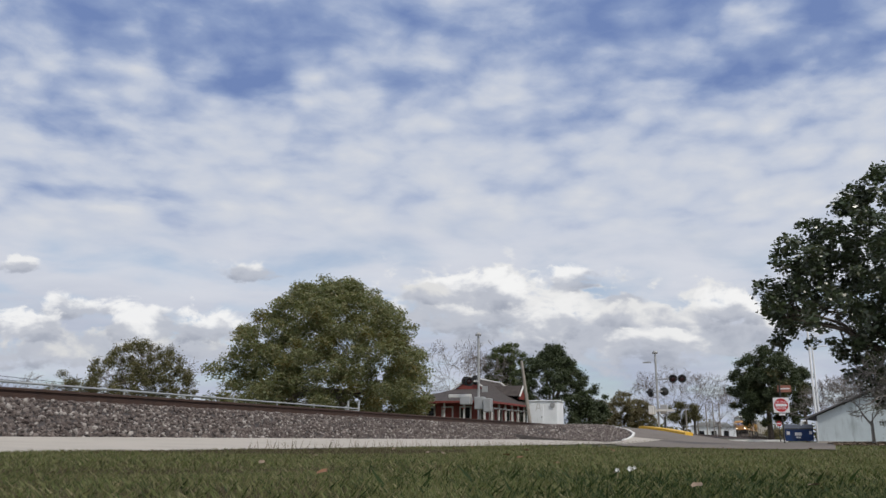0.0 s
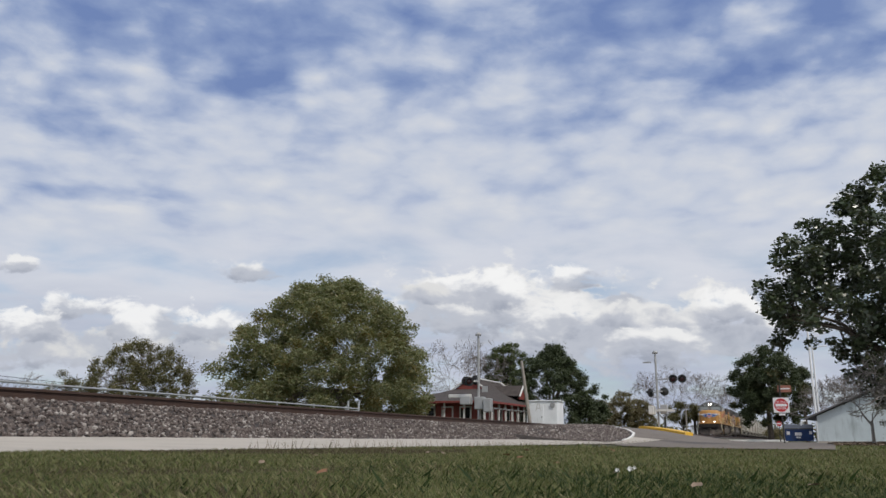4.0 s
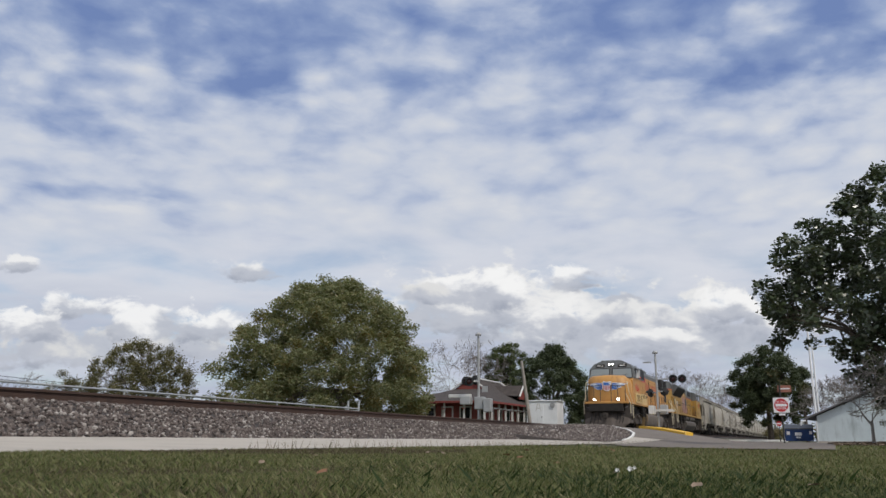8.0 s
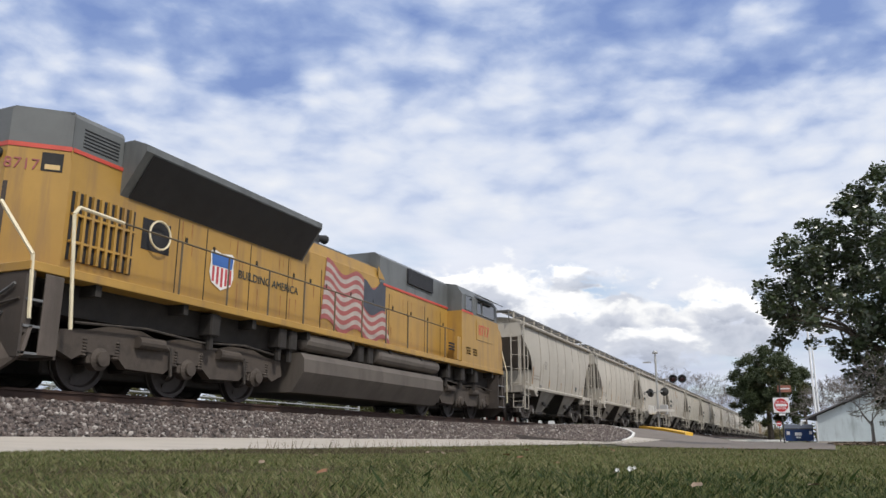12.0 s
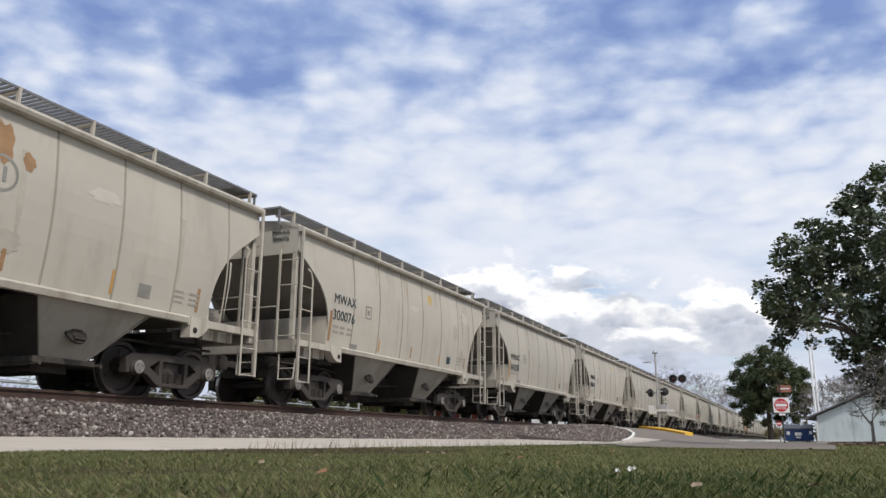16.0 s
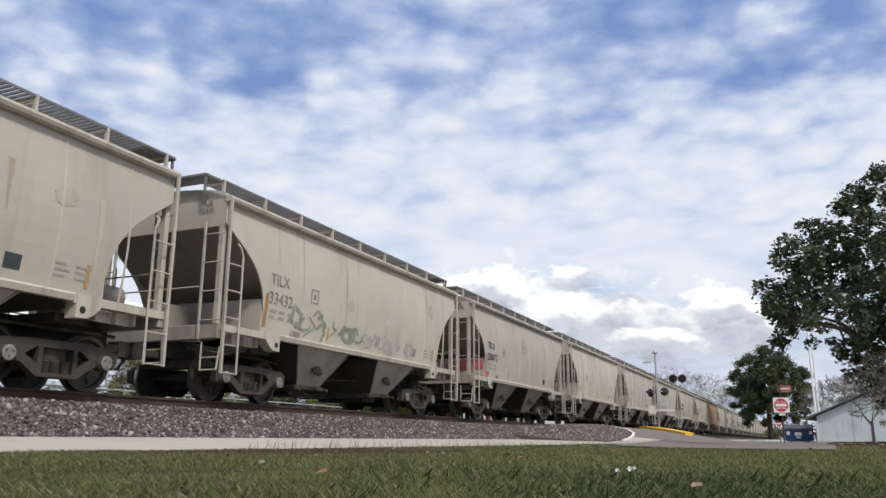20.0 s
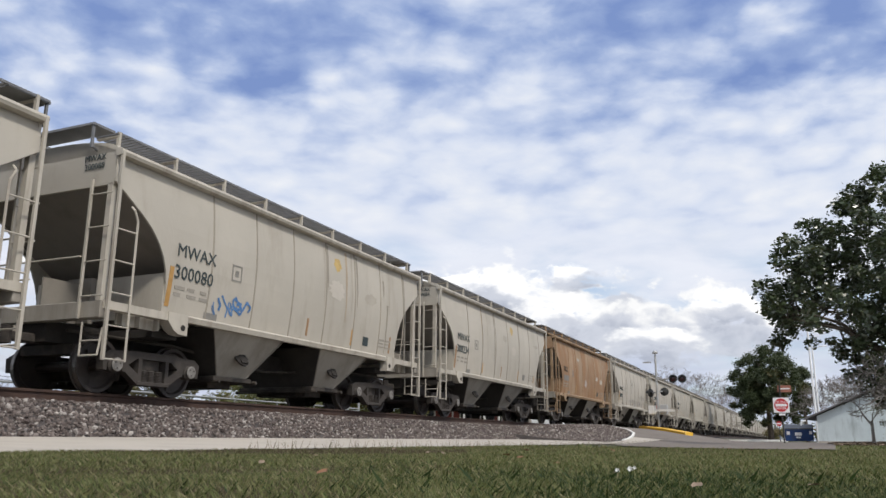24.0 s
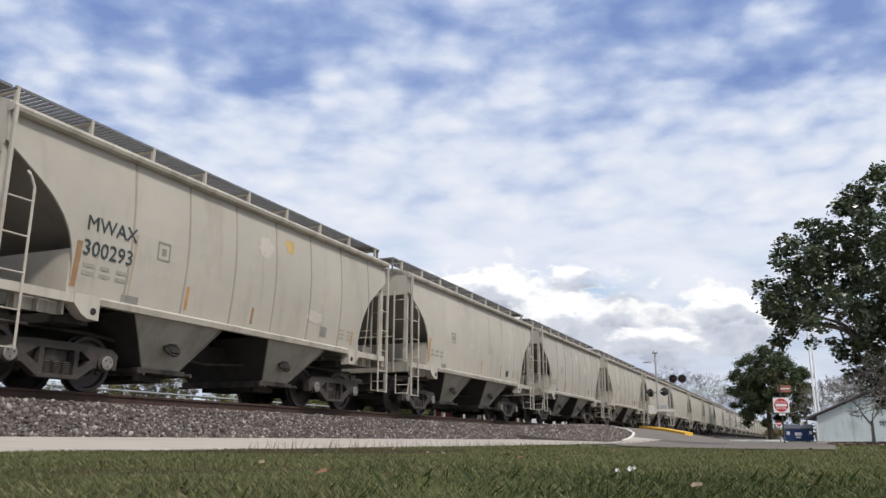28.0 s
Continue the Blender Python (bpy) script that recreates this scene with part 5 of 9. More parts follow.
def shield(engine, put, w, h, parent_label):
    """A shield: blue top, red and white upright stripes. put(u, v, out) gives a place on the surface."""
    def poly(name, pts, material, out, label=""):
        bm = B()
        bm.faces.new([bm.verts.new(put(u, v, out)) for u, v in pts])
        thicken(bm, 0.004)
        part(name, bm, material, engine, label)
    edge = [(-0.5, 0.42), (-0.38, 0.5), (0, 0.44), (0.38, 0.5), (0.5, 0.42), (0.46, 0.2), (0.5, -0.1), (0.4, -0.34), (0, -0.5), (-0.4, -0.34), (-0.5, -0.1), (-0.46, 0.2)]
    poly("shield", [(u * w * 1.03, v * h * 1.02) for u, v in edge], DECAL_WHITE, 0.008, parent_label)
    poly("shield_band", [(-0.46 * w, 0.40 * h), (0, 0.40 * h), (0.46 * w, 0.40 * h), (0.42 * w, 0.1 * h), (-0.42 * w, 0.1 * h)], DECAL_BLUE, 0.013)
    for i in range(5):
        u = (-0.36 + 0.18 * i) * w
        low = -0.32 - 0.1 * (1 - abs(i - 2) / 2)
        poly("shield_stripe", [(u - 0.045 * w, 0.08 * h), (u + 0.045 * w, 0.08 * h), (u + 0.045 * w, low * h), (u - 0.045 * w, low * h)], DECAL_RED, 0.013)


def lead_engine():
    L = LEAD_LENGTH
    x = GAP0 - SECOND_LENGTH - LEAD_LENGTH
    en = thing("lead_locomotive", "weathered yellow and grey diesel freight locomotive leading the train", "locomotive", pose(x, TRACK_Y, RAIL_Z))
    movers.append((en, x))
    bm = B()
    box(bm, 1.45, L - 1.0, -1.52, 1.52, 1.60, 1.72, 0.01)
    part("walkway_deck", bm, YELLOW, en)
    bm = B()
    box(bm, 1.0, L - 1.0, -1.1, 1.1, 1.12, 1.60)
    part("underframe", bm, GRIME_DARK, en)
    for i in range(9):
        bm = B()
        xx = 6.2 + i * 1.7
        box(bm, xx, xx + 0.12, -1.45, -1.1, 1.42, 1.60)
        part("outrigger", bm, GRIME_DARK, en)
    # nose: a tapered, slightly rounded block
    bm = B()
    secs = []
    for z, xf, hw, c in ((1.72, 1.52, 1.30, 0.30), (2.3, 1.54, 1.30, 0.30), (2.9, 1.60, 1.27, 0.32), (3.22, 1.66, 1.25, 0.34), (3.40, 1.78, 1.18, 0.36), (3.48, 1.98, 1.05, 0.4)):
        secs.append([bm.verts.new(p) for p in ((3.1, -1.48 if z < 3.3 else -1.3, z - max(0.0, z - 3.0) * 0.6), (xf + 0.75, -1.46 if z < 3.0 else -hw - 0.1, z - max(0.0, z - 3.0) * 0.35), (xf + c * 0.7, -hw, z), (xf + 0.02, -hw + 0.42, z), (xf - 0.03, 0, z + 0.03), (xf + 0.02, hw - 0.42, z), (xf + c * 0.7, hw, z), (xf + 0.75, 1.46 if z < 3.0 else hw + 0.1, z - max(0.0, z - 3.0) * 0.35), (3.1, 1.48 if z < 3.3 else 1.3, z - max(0.0, z - 3.0) * 0.6))])
    for p, q in zip(secs, secs[1:]):
        for i in range(8):
            bm.faces.new((p[i], p[i + 1], q[i + 1], q[i]))
    bm.faces.new(secs[-1])
    bmesh.ops.recalc_face_normals(bm, faces=bm.faces[:])
    part("nose", bm, YELLOW, en, "wide faded yellow nose", smooth=True)
    # cab
    bm = B()
    prism(bm, [(2.7, 1.72), (5.9, 1.72), (5.9, 3.34), (2.92, 3.34), (2.90, 3.32), (2.7, 3.2)], "y", -1.5, 1.5)
    part("cab", bm, YELLOW, en)
    bm = B()
    lo = [(-1.5, 3.34), (-1.5, 4.00), (-1.22, 4.34), (-0.62, 4.62), (0.62, 4.62), (1.22, 4.34), (1.5, 4.00), (1.5, 3.34)]
    front = [bm.verts.new((2.93 + max(0, z - 3.34) * 0.36, y, z)) for y, z in lo]
    back = [bm.verts.new((5.9, y, z)) for y, z in lo]
    for i in range(8):
        j = (i + 1) % 8
        bm.faces.new((front[i], front[j], back[j], back[i]))
    bm.faces.new(front)
    bm.faces.new(back)
    bmesh.ops.recalc_face_normals(bm, faces=bm.faces[:])
    part("cab_roof", bm, HARBOR_GREY, en, "grey chamfered cab top")
    side_patch(en, "red_stripe", 5.2, 5.9, 1.5, 3.50, 3.60, SIGNAL_RED)
    for y0, y1 in ((-1.45, -0.10), (0.10, 1.45)):
        bm = B()
        q = [(y0, 3.38), (y1, 3.38), (y1 * (1 if abs(y1) < 1 else 0.95), 4.04), (y0 * (1 if abs(y0) < 1 else 0.95), 4.04)]
        bm.faces.new([bm.verts.new((2.905 + (z - 3.34) * 0.36, y, z)) for y, z in q])
        thicken(bm, 0.015)
        pane = part("windshield", bm, WINDSHIELD, en, "windshield pane with the sky's reflection in its pale colour")
        bm = B()
        pts = [(2.89 + (z - 3.34) * 0.36, y, z) for y, z in q]
        pipe(bm, pts + [pts[0]], 0.025, 6)
        part("gasket", bm, RUBBER, pane)
        bm = B()
        ym = (y0 + y1) / 2
        pipe(bm, [(2.9, ym + 0.35, 3.45), (2.93, ym - 0.35, 3.62)], 0.012, 5)
        part("wiper", bm, RUBBER, pane)
    for y in (-0.75, 0.75):
        bm = B()
        boxr(bm, (3.225, y, 4.25), (0.03, 0.60, 0.20), Matrix.Rotation(radians(20), 4, "Y"), 0.008)
        nb = part("number_board", bm, GRIME_DARK, en)
        words("number", "4666", 0.21, pose(3.20, y, 4.25, 70, 0, -90), DECAL_WHITE, nb, "white number on black board", 0.003)
    for y in (-0.11, 0.11):
        bm = B()
        tube(bm, (3.36, y, 4.33), (3.16, y, 4.33), 0.085, 0.085, 16)
        lamp = part("headlight", bm, RUBBER, en)
        bm = B()
        tube(bm, (3.165, y, 4.33), (3.15, y, 4.33), 0.06, 0.055, 16)
        part("lens", bm, HEADLIGHT, lamp, "lit headlight lens")
    for y in (-0.78, 0.78):
        bm = B()
        tube(bm, (1.36, y, 1.88), (1.20, y, 1.88), 0.11, 0.11, 16)
        box(bm, 1.22, 1.34, y - 0.05, y + 0.05, 1.70, 1.86)
        lamp = part("ditch_light", bm, RUBBER, en)
        bm = B()
        tube(bm, (1.21, y, 1.88), (1.185, y, 1.88), 0.075, 0.065, 16)
        part("lens", bm, HEADLIGHT, lamp, "lit ditch light lens")
    for x0, x1 in ((3.36, 3.88), (4.10, 4.62), (4.68, 5.24)):
        bm = B()
        box(bm, x0, x1, -1.512, -1.495, 3.42, 3.97)
        w = part("side_window", bm, CAB_GLASS, en, "dark cab side window")
        bm = B()
        pipe(bm, [(x0, -1.51, 3.42), (x1, -1.51, 3.42), (x1, -1.51, 3.97), (x0, -1.51, 3.97), (x0, -1.51, 3.42)], 0.022, 6)
        part("window_frame", bm, HARBOR_GREY, w)
    bm = B()
    boxr(bm, (4.6, -1.62, 4.10), (1.7, 0.42, 0.03), Matrix.Rotation(radians(28), 4, "X"))
    part("sunshade", bm, HARBOR_GREY, en)
    bm = B()
    box(bm, 3.94, 4.04, -1.74, -1.52, 3.42, 3.96, 0.01)
    part("mirror", bm, DECAL_WHITE, en, "pale upright wind deflector")
    side_patch(en, "drip_strip", 3.3, 5.9, 1.5, 3.33, 3.37, YELLOW, 0.03)
    words("road_number", "4666", 0.74, pose(3.58, -1.506, 2.74, 90, 0, 0), SIGNAL_RED, en, "red road number on the cab", 0.004, "LEFT")
    # louvred boxes under the cab
    box1 = side_patch(en, "equipment_box", 3.36, 4.95, 1.5, 1.74, 2.40, YELLOW_PALE, 0.06, "pale yellow louvred box")
    box2 = side_patch(en, "equipment_box", 4.99, 5.86, 1.5, 1.74, 2.38, YELLOW_PALE, 0.06, "pale yellow louvred box")
    for par, x0, x1 in ((box1, 3.72, 4.22), (box1, 4.30, 4.80), (box2, 5.15, 5.58)):
        bm = B()
        box(bm, x0, x1, -1.566, -1.556, 1.86, 2.30)
        part("louvre_gap", bm, SCREEN_BLACK, par)
        for i in range(9):
            bm = B()
            boxr(bm, ((x0 + x1) / 2, -1.572, 1.885 + i * 0.048), (x1 - x0, 0.022, 0.03), Matrix.Rotation(radians(35), 4, "X"))
            part("louvre", bm, YELLOW_PALE, par)
    # hood behind the cab
    body_box(en, "hood", 5.9, 21.3, 0.98, 1.72, 3.60, YELLOW, 0.02, "weathered yellow long hood")
    bm = B()
    prism(bm, [(-0.985, 3.58), (-0.985, 4.16), (-0.75, 4.54), (0.75, 4.54), (0.985, 4.16), (0.985, 3.58)], "x", 5.9, 8.1)
    part("hood_roof", bm, HARBOR_GREY, en)
    bm = B()
    prism(bm, [(-0.99, 3.58), (-0.99, 4.12), (-0.72, 4.40), (0.72, 4.40), (0.99, 4.12), (0.99, 3.58)], "x", 10.3, 21.3)
    prism(bm, [(-0.9, 4.2), (-0.9, 4.45), (-0.72, 4.58), (0.72, 4.58), (0.9, 4.45), (0.9, 4.2)], "x", 10.3, 11.7)
    part("hood_roof", bm, HARBOR_GREY, en)
    bm = B()
    prism(bm, [(-0.97, 3.58), (-0.97, 4.30), (-0.75, 4.45), (0.75, 4.45), (0.97, 4.30), (0.97, 3.58)], "x", 8.1, 10.3)
    part("dynamic_brake_hatch", bm, HARBOR_GREY, en)
    side_patch(en, "brake_grid_screen", 8.0, 10.12, 0.985, 3.72, 4.32, SCREEN_BLACK, 0.02, "black dynamic brake screen")
    side_patch(en, "red_stripe", 9.0, 10.5, 0.99, 3.50, 3.60, SIGNAL_RED)
    bm = B()
    prism(bm, [(10.35, 3.56), (10.75, 3.56), (10.55, 3.84), (10.3, 3.9)], "y", -1.004, -0.995)
    part("red_stripe", bm, SIGNAL_RED, en)
    # upper side above the lettering: yellow field up to the roof line
    side_patch(en, "hood_panel", 10.6, 16.25, 0.985, 3.55, 3.86, YELLOW, 0.012)
    side_patch(en, "hood_panel", 5.95, 8.1, 0.98, 3.30, 3.60, HARBOR_GREY, 0.012)
    bm = B()
    box(bm, 6.05, 7.70, -1.02, -1.0, 3.34, 3.92)
    grille = part("intake_grille", bm, SCREEN_BLACK, en, "dark barred intake grille")
    for i in range(18):
        bm = B()
        box(bm, 6.07 + i * 0.093, 6.10 + i * 0.093, -1.05, -1.02, 3.34, 3.92)
        part("grille_bar", bm, HARBOR_GREY, grille)
    # radiator
    side_patch(en, "radiator_screen", 16.35, 21.25, 0.99, 3.36, 4.28, SCREEN_BLACK, 0.03, "black radiator intake screen")
    side_patch(en, "radiator_screen", 19.85, 20.85, 0.98, 2.50, 3.24, SCREEN_BLACK, 0.03, "black radiator intake screen")
    for i in range(24):
        bm = B()
        box(bm, 16.45 + i * 0.2, 16.47 + i * 0.2, -1.034, -1.02, 3.40, 4.24)
        part("screen_rib", bm, GRIME_DARK, en)
    bm = B()
    box(bm, 18.72, 18.86, -1.045, -1.02, 3.37, 4.27)
    part("screen_post", bm, HARBOR_GREY, en)
    for xx in (17.3, 18.4, 19.5):
        bm = B()
        lathe(bm, [(0.62, 4.40), (0.62, 4.50), (0.55, 4.52), (0.05, 4.52)], "z", 20, (xx, 0, 0))
        part("radiator_fan", bm, HARBOR_GREY, en)
    for xx in (6.2, 8.0, 8.1, 10.25, 16.3, 21.2):
        bm = B()
        pipe(bm, [(xx, -0.78, 4.40), (xx, -0.80, 4.58), (xx + 0.1, -0.80, 4.58), (xx + 0.1, -0.78, 4.40)], 0.02, 6)
        part("lifting_lug", bm, HARBOR_GREY, en)
    # doors of the hood: seams, hinges and pale battery boxes
    for i, xx in enumerate((6.1, 7.4, 8.15, 9.3, 10.45, 11.6, 12.75, 13.9, 15.05, 16.2, 17.35, 18.5, 19.65)):
        side_patch(en, "door_seam", xx, xx + (0.05 if xx < 10 else 0.018), 0.98, 1.75, 3.28 if xx < 10 else 2.70, RUST if xx < 10 else STREAK_RUST, 0.008)
        side_patch(en, "door_latch", xx + 0.16, xx + 0.20, 0.98, 2.22, 2.29, TANK_END, 0.02)
        side_patch(en, "door_hinge", xx + 0.9, xx + 0.94, 0.98, 1.98, 2.08, TANK_END, 0.015)
    for i in range(16):
        side_patch(en, "eye_bolt", 10.9 + i * 0.62, 10.95 + i * 0.62, 0.98, 2.80, 2.86, GRIME_DARK, 0.02)
        side_patch(en, "eye_bolt", 10.9 + i * 0.34, 10.95 + i * 0.34, 0.98, 3.66, 3.71, GRIME_DARK, 0.02)
    side_patch(en, "hood_panel", 9.1, 16.3, 0.98, 2.70, 2.735, YELLOW, 0.03)
    # rust and oil runs down the hood
    rr = random.Random(46)
    for i in range(64):
        xx, top = rr.uniform(6.2, 20.8), rr.choice((3.55, 3.3, 2.66, 2.66, 2.2))
        if xx > 16 and top > 3.4:
            top = 3.32
        rust_run(en, xx, 0.982, max(1.75, top - rr.uniform(0.15, 0.8)), top, rr.uniform(0.008, 0.03), rr)
    for i in range(14):
        rust_run(en, rr.uniform(3.2, 5.9), 1.504, 2.45 + rr.uniform(0, 0.3), rr.uniform(2.9, 3.3), rr.uniform(0.006, 0.018), rr)
    for x0, x1 in ((6.45, 7.70), (7.73, 9.02)):
        bx = side_patch(en, "battery_box", x0, x1, 0.98, 1.74, 2.50, YELLOW_PALE, 0.36, "pale yellow battery box")
        for k in (0, 1):
            for j in range(3):
                bm = B()
                u = x0 + 0.22 + 0.52 * k
                boxr(bm, (u + 0.14, -1.348, 2.22 + j * 0.07), (0.27, 0.03, 0.022), Matrix.Rotation(radians(30), 4, "X"))
                part("louvre", bm, GRIME_DARK, bx)
        for k in (x0 + 0.1, x1 - 0.15):
            bm = B()
            box(bm, k, k + 0.05, -1.36, -1.33, 2.34, 2.44)
            part("latch", bm, GRIME_DARK, bx)
    letter_bars(en, 10.58, 15.68, 2.95, 3.47, 0.985, 13, (5,), LETTER_RED)
    # nose emblem: shield with wings of plain stripes
    def nose_put(u, v, out):
        z = 2.74 + v
        k = min(1.0, max(0.0, (z - 2.3) / 0.6))
        front = 1.54 + 0.06 * k + max(0.0, (z - 2.9) / 0.35) * 0.12
        c, hw = 0.30 + 0.02 * k, 1.30 - 0.02 * k
        a = abs(u)
        if a < hw - 0.42:
            dx = -0.03 + 0.05 * a / (hw - 0.42)
        elif a < hw:
            dx = 0.02 + (c * 0.7 - 0.02) * (a - hw + 0.42) / 0.42
        else:
            dx = c * 0.7 + (a - hw) * 3.0
        return (front + dx - 0.02 - out, -u, z)
    shield(en, nose_put, 0.56, 0.66, "blue, red and white shield")
    for sgn in (-1, 1):
        for i in range(4):
            v0 = 0.20 - 0.105 * i
            u1 = 1.26 - 0.19 * i
            bm = B()
            bm.faces.new([bm.verts.new(nose_put(sgn * u, v, 0.008)) for u, v in ((0.32, v0 - 0.09), (0.6, v0 - 0.075), (0.85 if u1 > 0.85 else u1 - 0.02, v0 - 0.06), (u1, v0 - 0.05), (u1 + 0.06, v0 + 0.012), (0.85 if u1 > 0.85 else u1, v0 + 0.012), (0.32, v0 + 0.012))])
            thicken(bm, 0.004)
            part("wing_stripe", bm, DECAL_BLUE if i % 1 == 0 else DECAL_WHITE, en)
            bm = B()
            bm.faces.new([bm.verts.new(nose_put(sgn * u, v, 0.006)) for u, v in ((0.32, v0 - 0.115), (0.85 if u1 > 0.85 else u1 - 0.05, v0 - 0.09), (u1 + 0.02, v0 - 0.075), (u1 + 0.09, v0 + 0.035), (0.85 if u1 > 0.85 else u1, v0 + 0.035), (0.32, v0 + 0.035))])
            thicken(bm, 0.003)
            part("wing_edge", bm, DECAL_WHITE, en)
    # front platform, rails, steps
    bm = B()
    box(bm, 1.06, 1.7, -1.42, 1.42, 1.60, 1.74, 0.02)
    part("front_platform", bm, YELLOW, en)
    for s in (-1, 1):
        steps(en, 1.42, 2.12, s, PILOT_BROWN)
        bm = B()
        box(bm, 1.42, 2.14, min(s * 1.50, s * 1.53), max(s * 1.50, s * 1.53), 0.80, 1.52, 0.008)
        box(bm, 1.42, 2.14, min(s * 1.50, s * 1.53), max(s * 1.50, s * 1.53), 0.36, 0.56, 0.008)
        part("step_panel", bm, PLOW_DUST, en, "dusty brown-grey panel beside the steps")
        rail_run(en, [(1.40, s * 1.53, 0.95), (1.34, s * 1.53, 1.66), (1.22, s * 1.28, 2.28)], [], 1.7, RAIL_WHITE, "step_handrail", 0.024)
        rail_run(en, [(2.10, s * 1.56, 0.70), (2.05, s * 1.56, 1.68), (1.48, s * 1.44, 2.34), (1.47, s * 1.36, 3.0), (1.60, s * 1.24, 3.02)], [], 1.7, RAIL_WHITE, "step_handrail", 0.024)
        rail_run(en, [(1.12, s * 0.35, 2.78), (1.12, s * 1.28, 2.72)], [(1.12, s * 0.35, 2.78), (1.12, s * 0.78, 2.75), (1.12, s * 1.28, 2.72)], 1.7, BLACK_RAIL, "front_handrail", 0.022)
        steps(en, L - 1.98, L - 1.3, s, PILOT_BROWN)
        rail_run(en, [(L - 1.05, s * 1.52, 0.6), (L - 1.05, s * 1.52, 1.7), (L - 1.3, s * 1.4, 2.3), (L - 1.3, s * 1.3, 2.6)], [], 1.7, RAIL_WHITE, "step_handrail", 0.024)
        rail_run(en, [(L - 2.0, s * 1.54, 0.6), (L - 2.0, s * 1.54, 1.8), (L - 1.9, s * 1.5, 2.68)], [], 1.7, RAIL_WHITE, "step_handrail", 0.024)
    rail_run(en, [(9.3, -1.44, 3.55), (9.68, -1.46, 2.64), (9.8, -1.46, 2.60), (L - 1.9, -1.46, 2.60)], [(x, -1.46, 2.60) for x in (9.68, 10.36, 11.70, 12.86, 14.0, 15.2, 16.4, 17.6, 18.8, 19.9)], 1.7, RAIL_DARK, "walkway_handrail", 0.019)
    end_gear(en, 0, -1, True, 0.55)
    end_gear(en, L, 1, False)
    # fuel tank, air tanks
    bm = B()
    flank = [(1.30, 1.16), (1.42, 1.12), (1.475, 1.02)] + [(1.475 - 0.12 * t ** 2.2, 1.0 - 0.62 * t) for t in (0.15, 0.3, 0.45, 0.6, 0.75, 0.9, 1.0)] + [(1.32, 0.32), (1.26, 0.26), (1.16, 0.215), (0.95, 0.19)]
    prism(bm, flank + [(-y, z) for y, z in flank[::-1]], "x", 8.15, 15.38)
    part("fuel_tank", bm, TANK_GREY, en, "dusty grey fuel tank")
    bm = B()
    prism(bm, [(-1.38, 1.10), (-1.48, 0.94), (-1.46, 0.64), (-1.26, 0.33), (-0.9, 0.19), (0.9, 0.19), (1.26, 0.33), (1.46, 0.64), (1.48, 0.94), (1.38, 1.10)], "x", 7.95, 8.15)
    part("tank_end", bm, TANK_END, en, "dusty yellow tank end")
    bm = B()
    lathe(bm, [(0.05, 11.2), (0.16, 11.25), (0.18, 11.35), (0.18, 15.2), (0.16, 15.3), (0.05, 15.35)], "x", 14, (0, -1.22, 1.36))
    part("air_tank", bm, TANK_GREY, en)
    # valves near-black: the deck's shade is put into their colour
    for xx in (6.9, 7.3, 7.6, 9.4, 10.2, 15.7):
        bm = B()
        box(bm, xx, xx + 0.25, -1.4, -1.1, 1.15, 1.55, 0.03)
        tube(bm, (xx + 0.12, -1.3, 0.9), (xx + 0.12, -1.3, 1.2), 0.06, 0.06, 8)
        part("air_valve", bm, GRIME_DARK, en)
    bm = B()
    pipe(bm, [(7.2, -1.4, 1.5), (7.6, -1.42, 1.2), (7.75, -1.4, 0.7), (7.7, -1.35, 0.3)], 0.035, 6)
    part("filler_pipe", bm, GRIME, en)
    engine_truck(en, 4.6)
    engine_truck(en, L - 4.5)


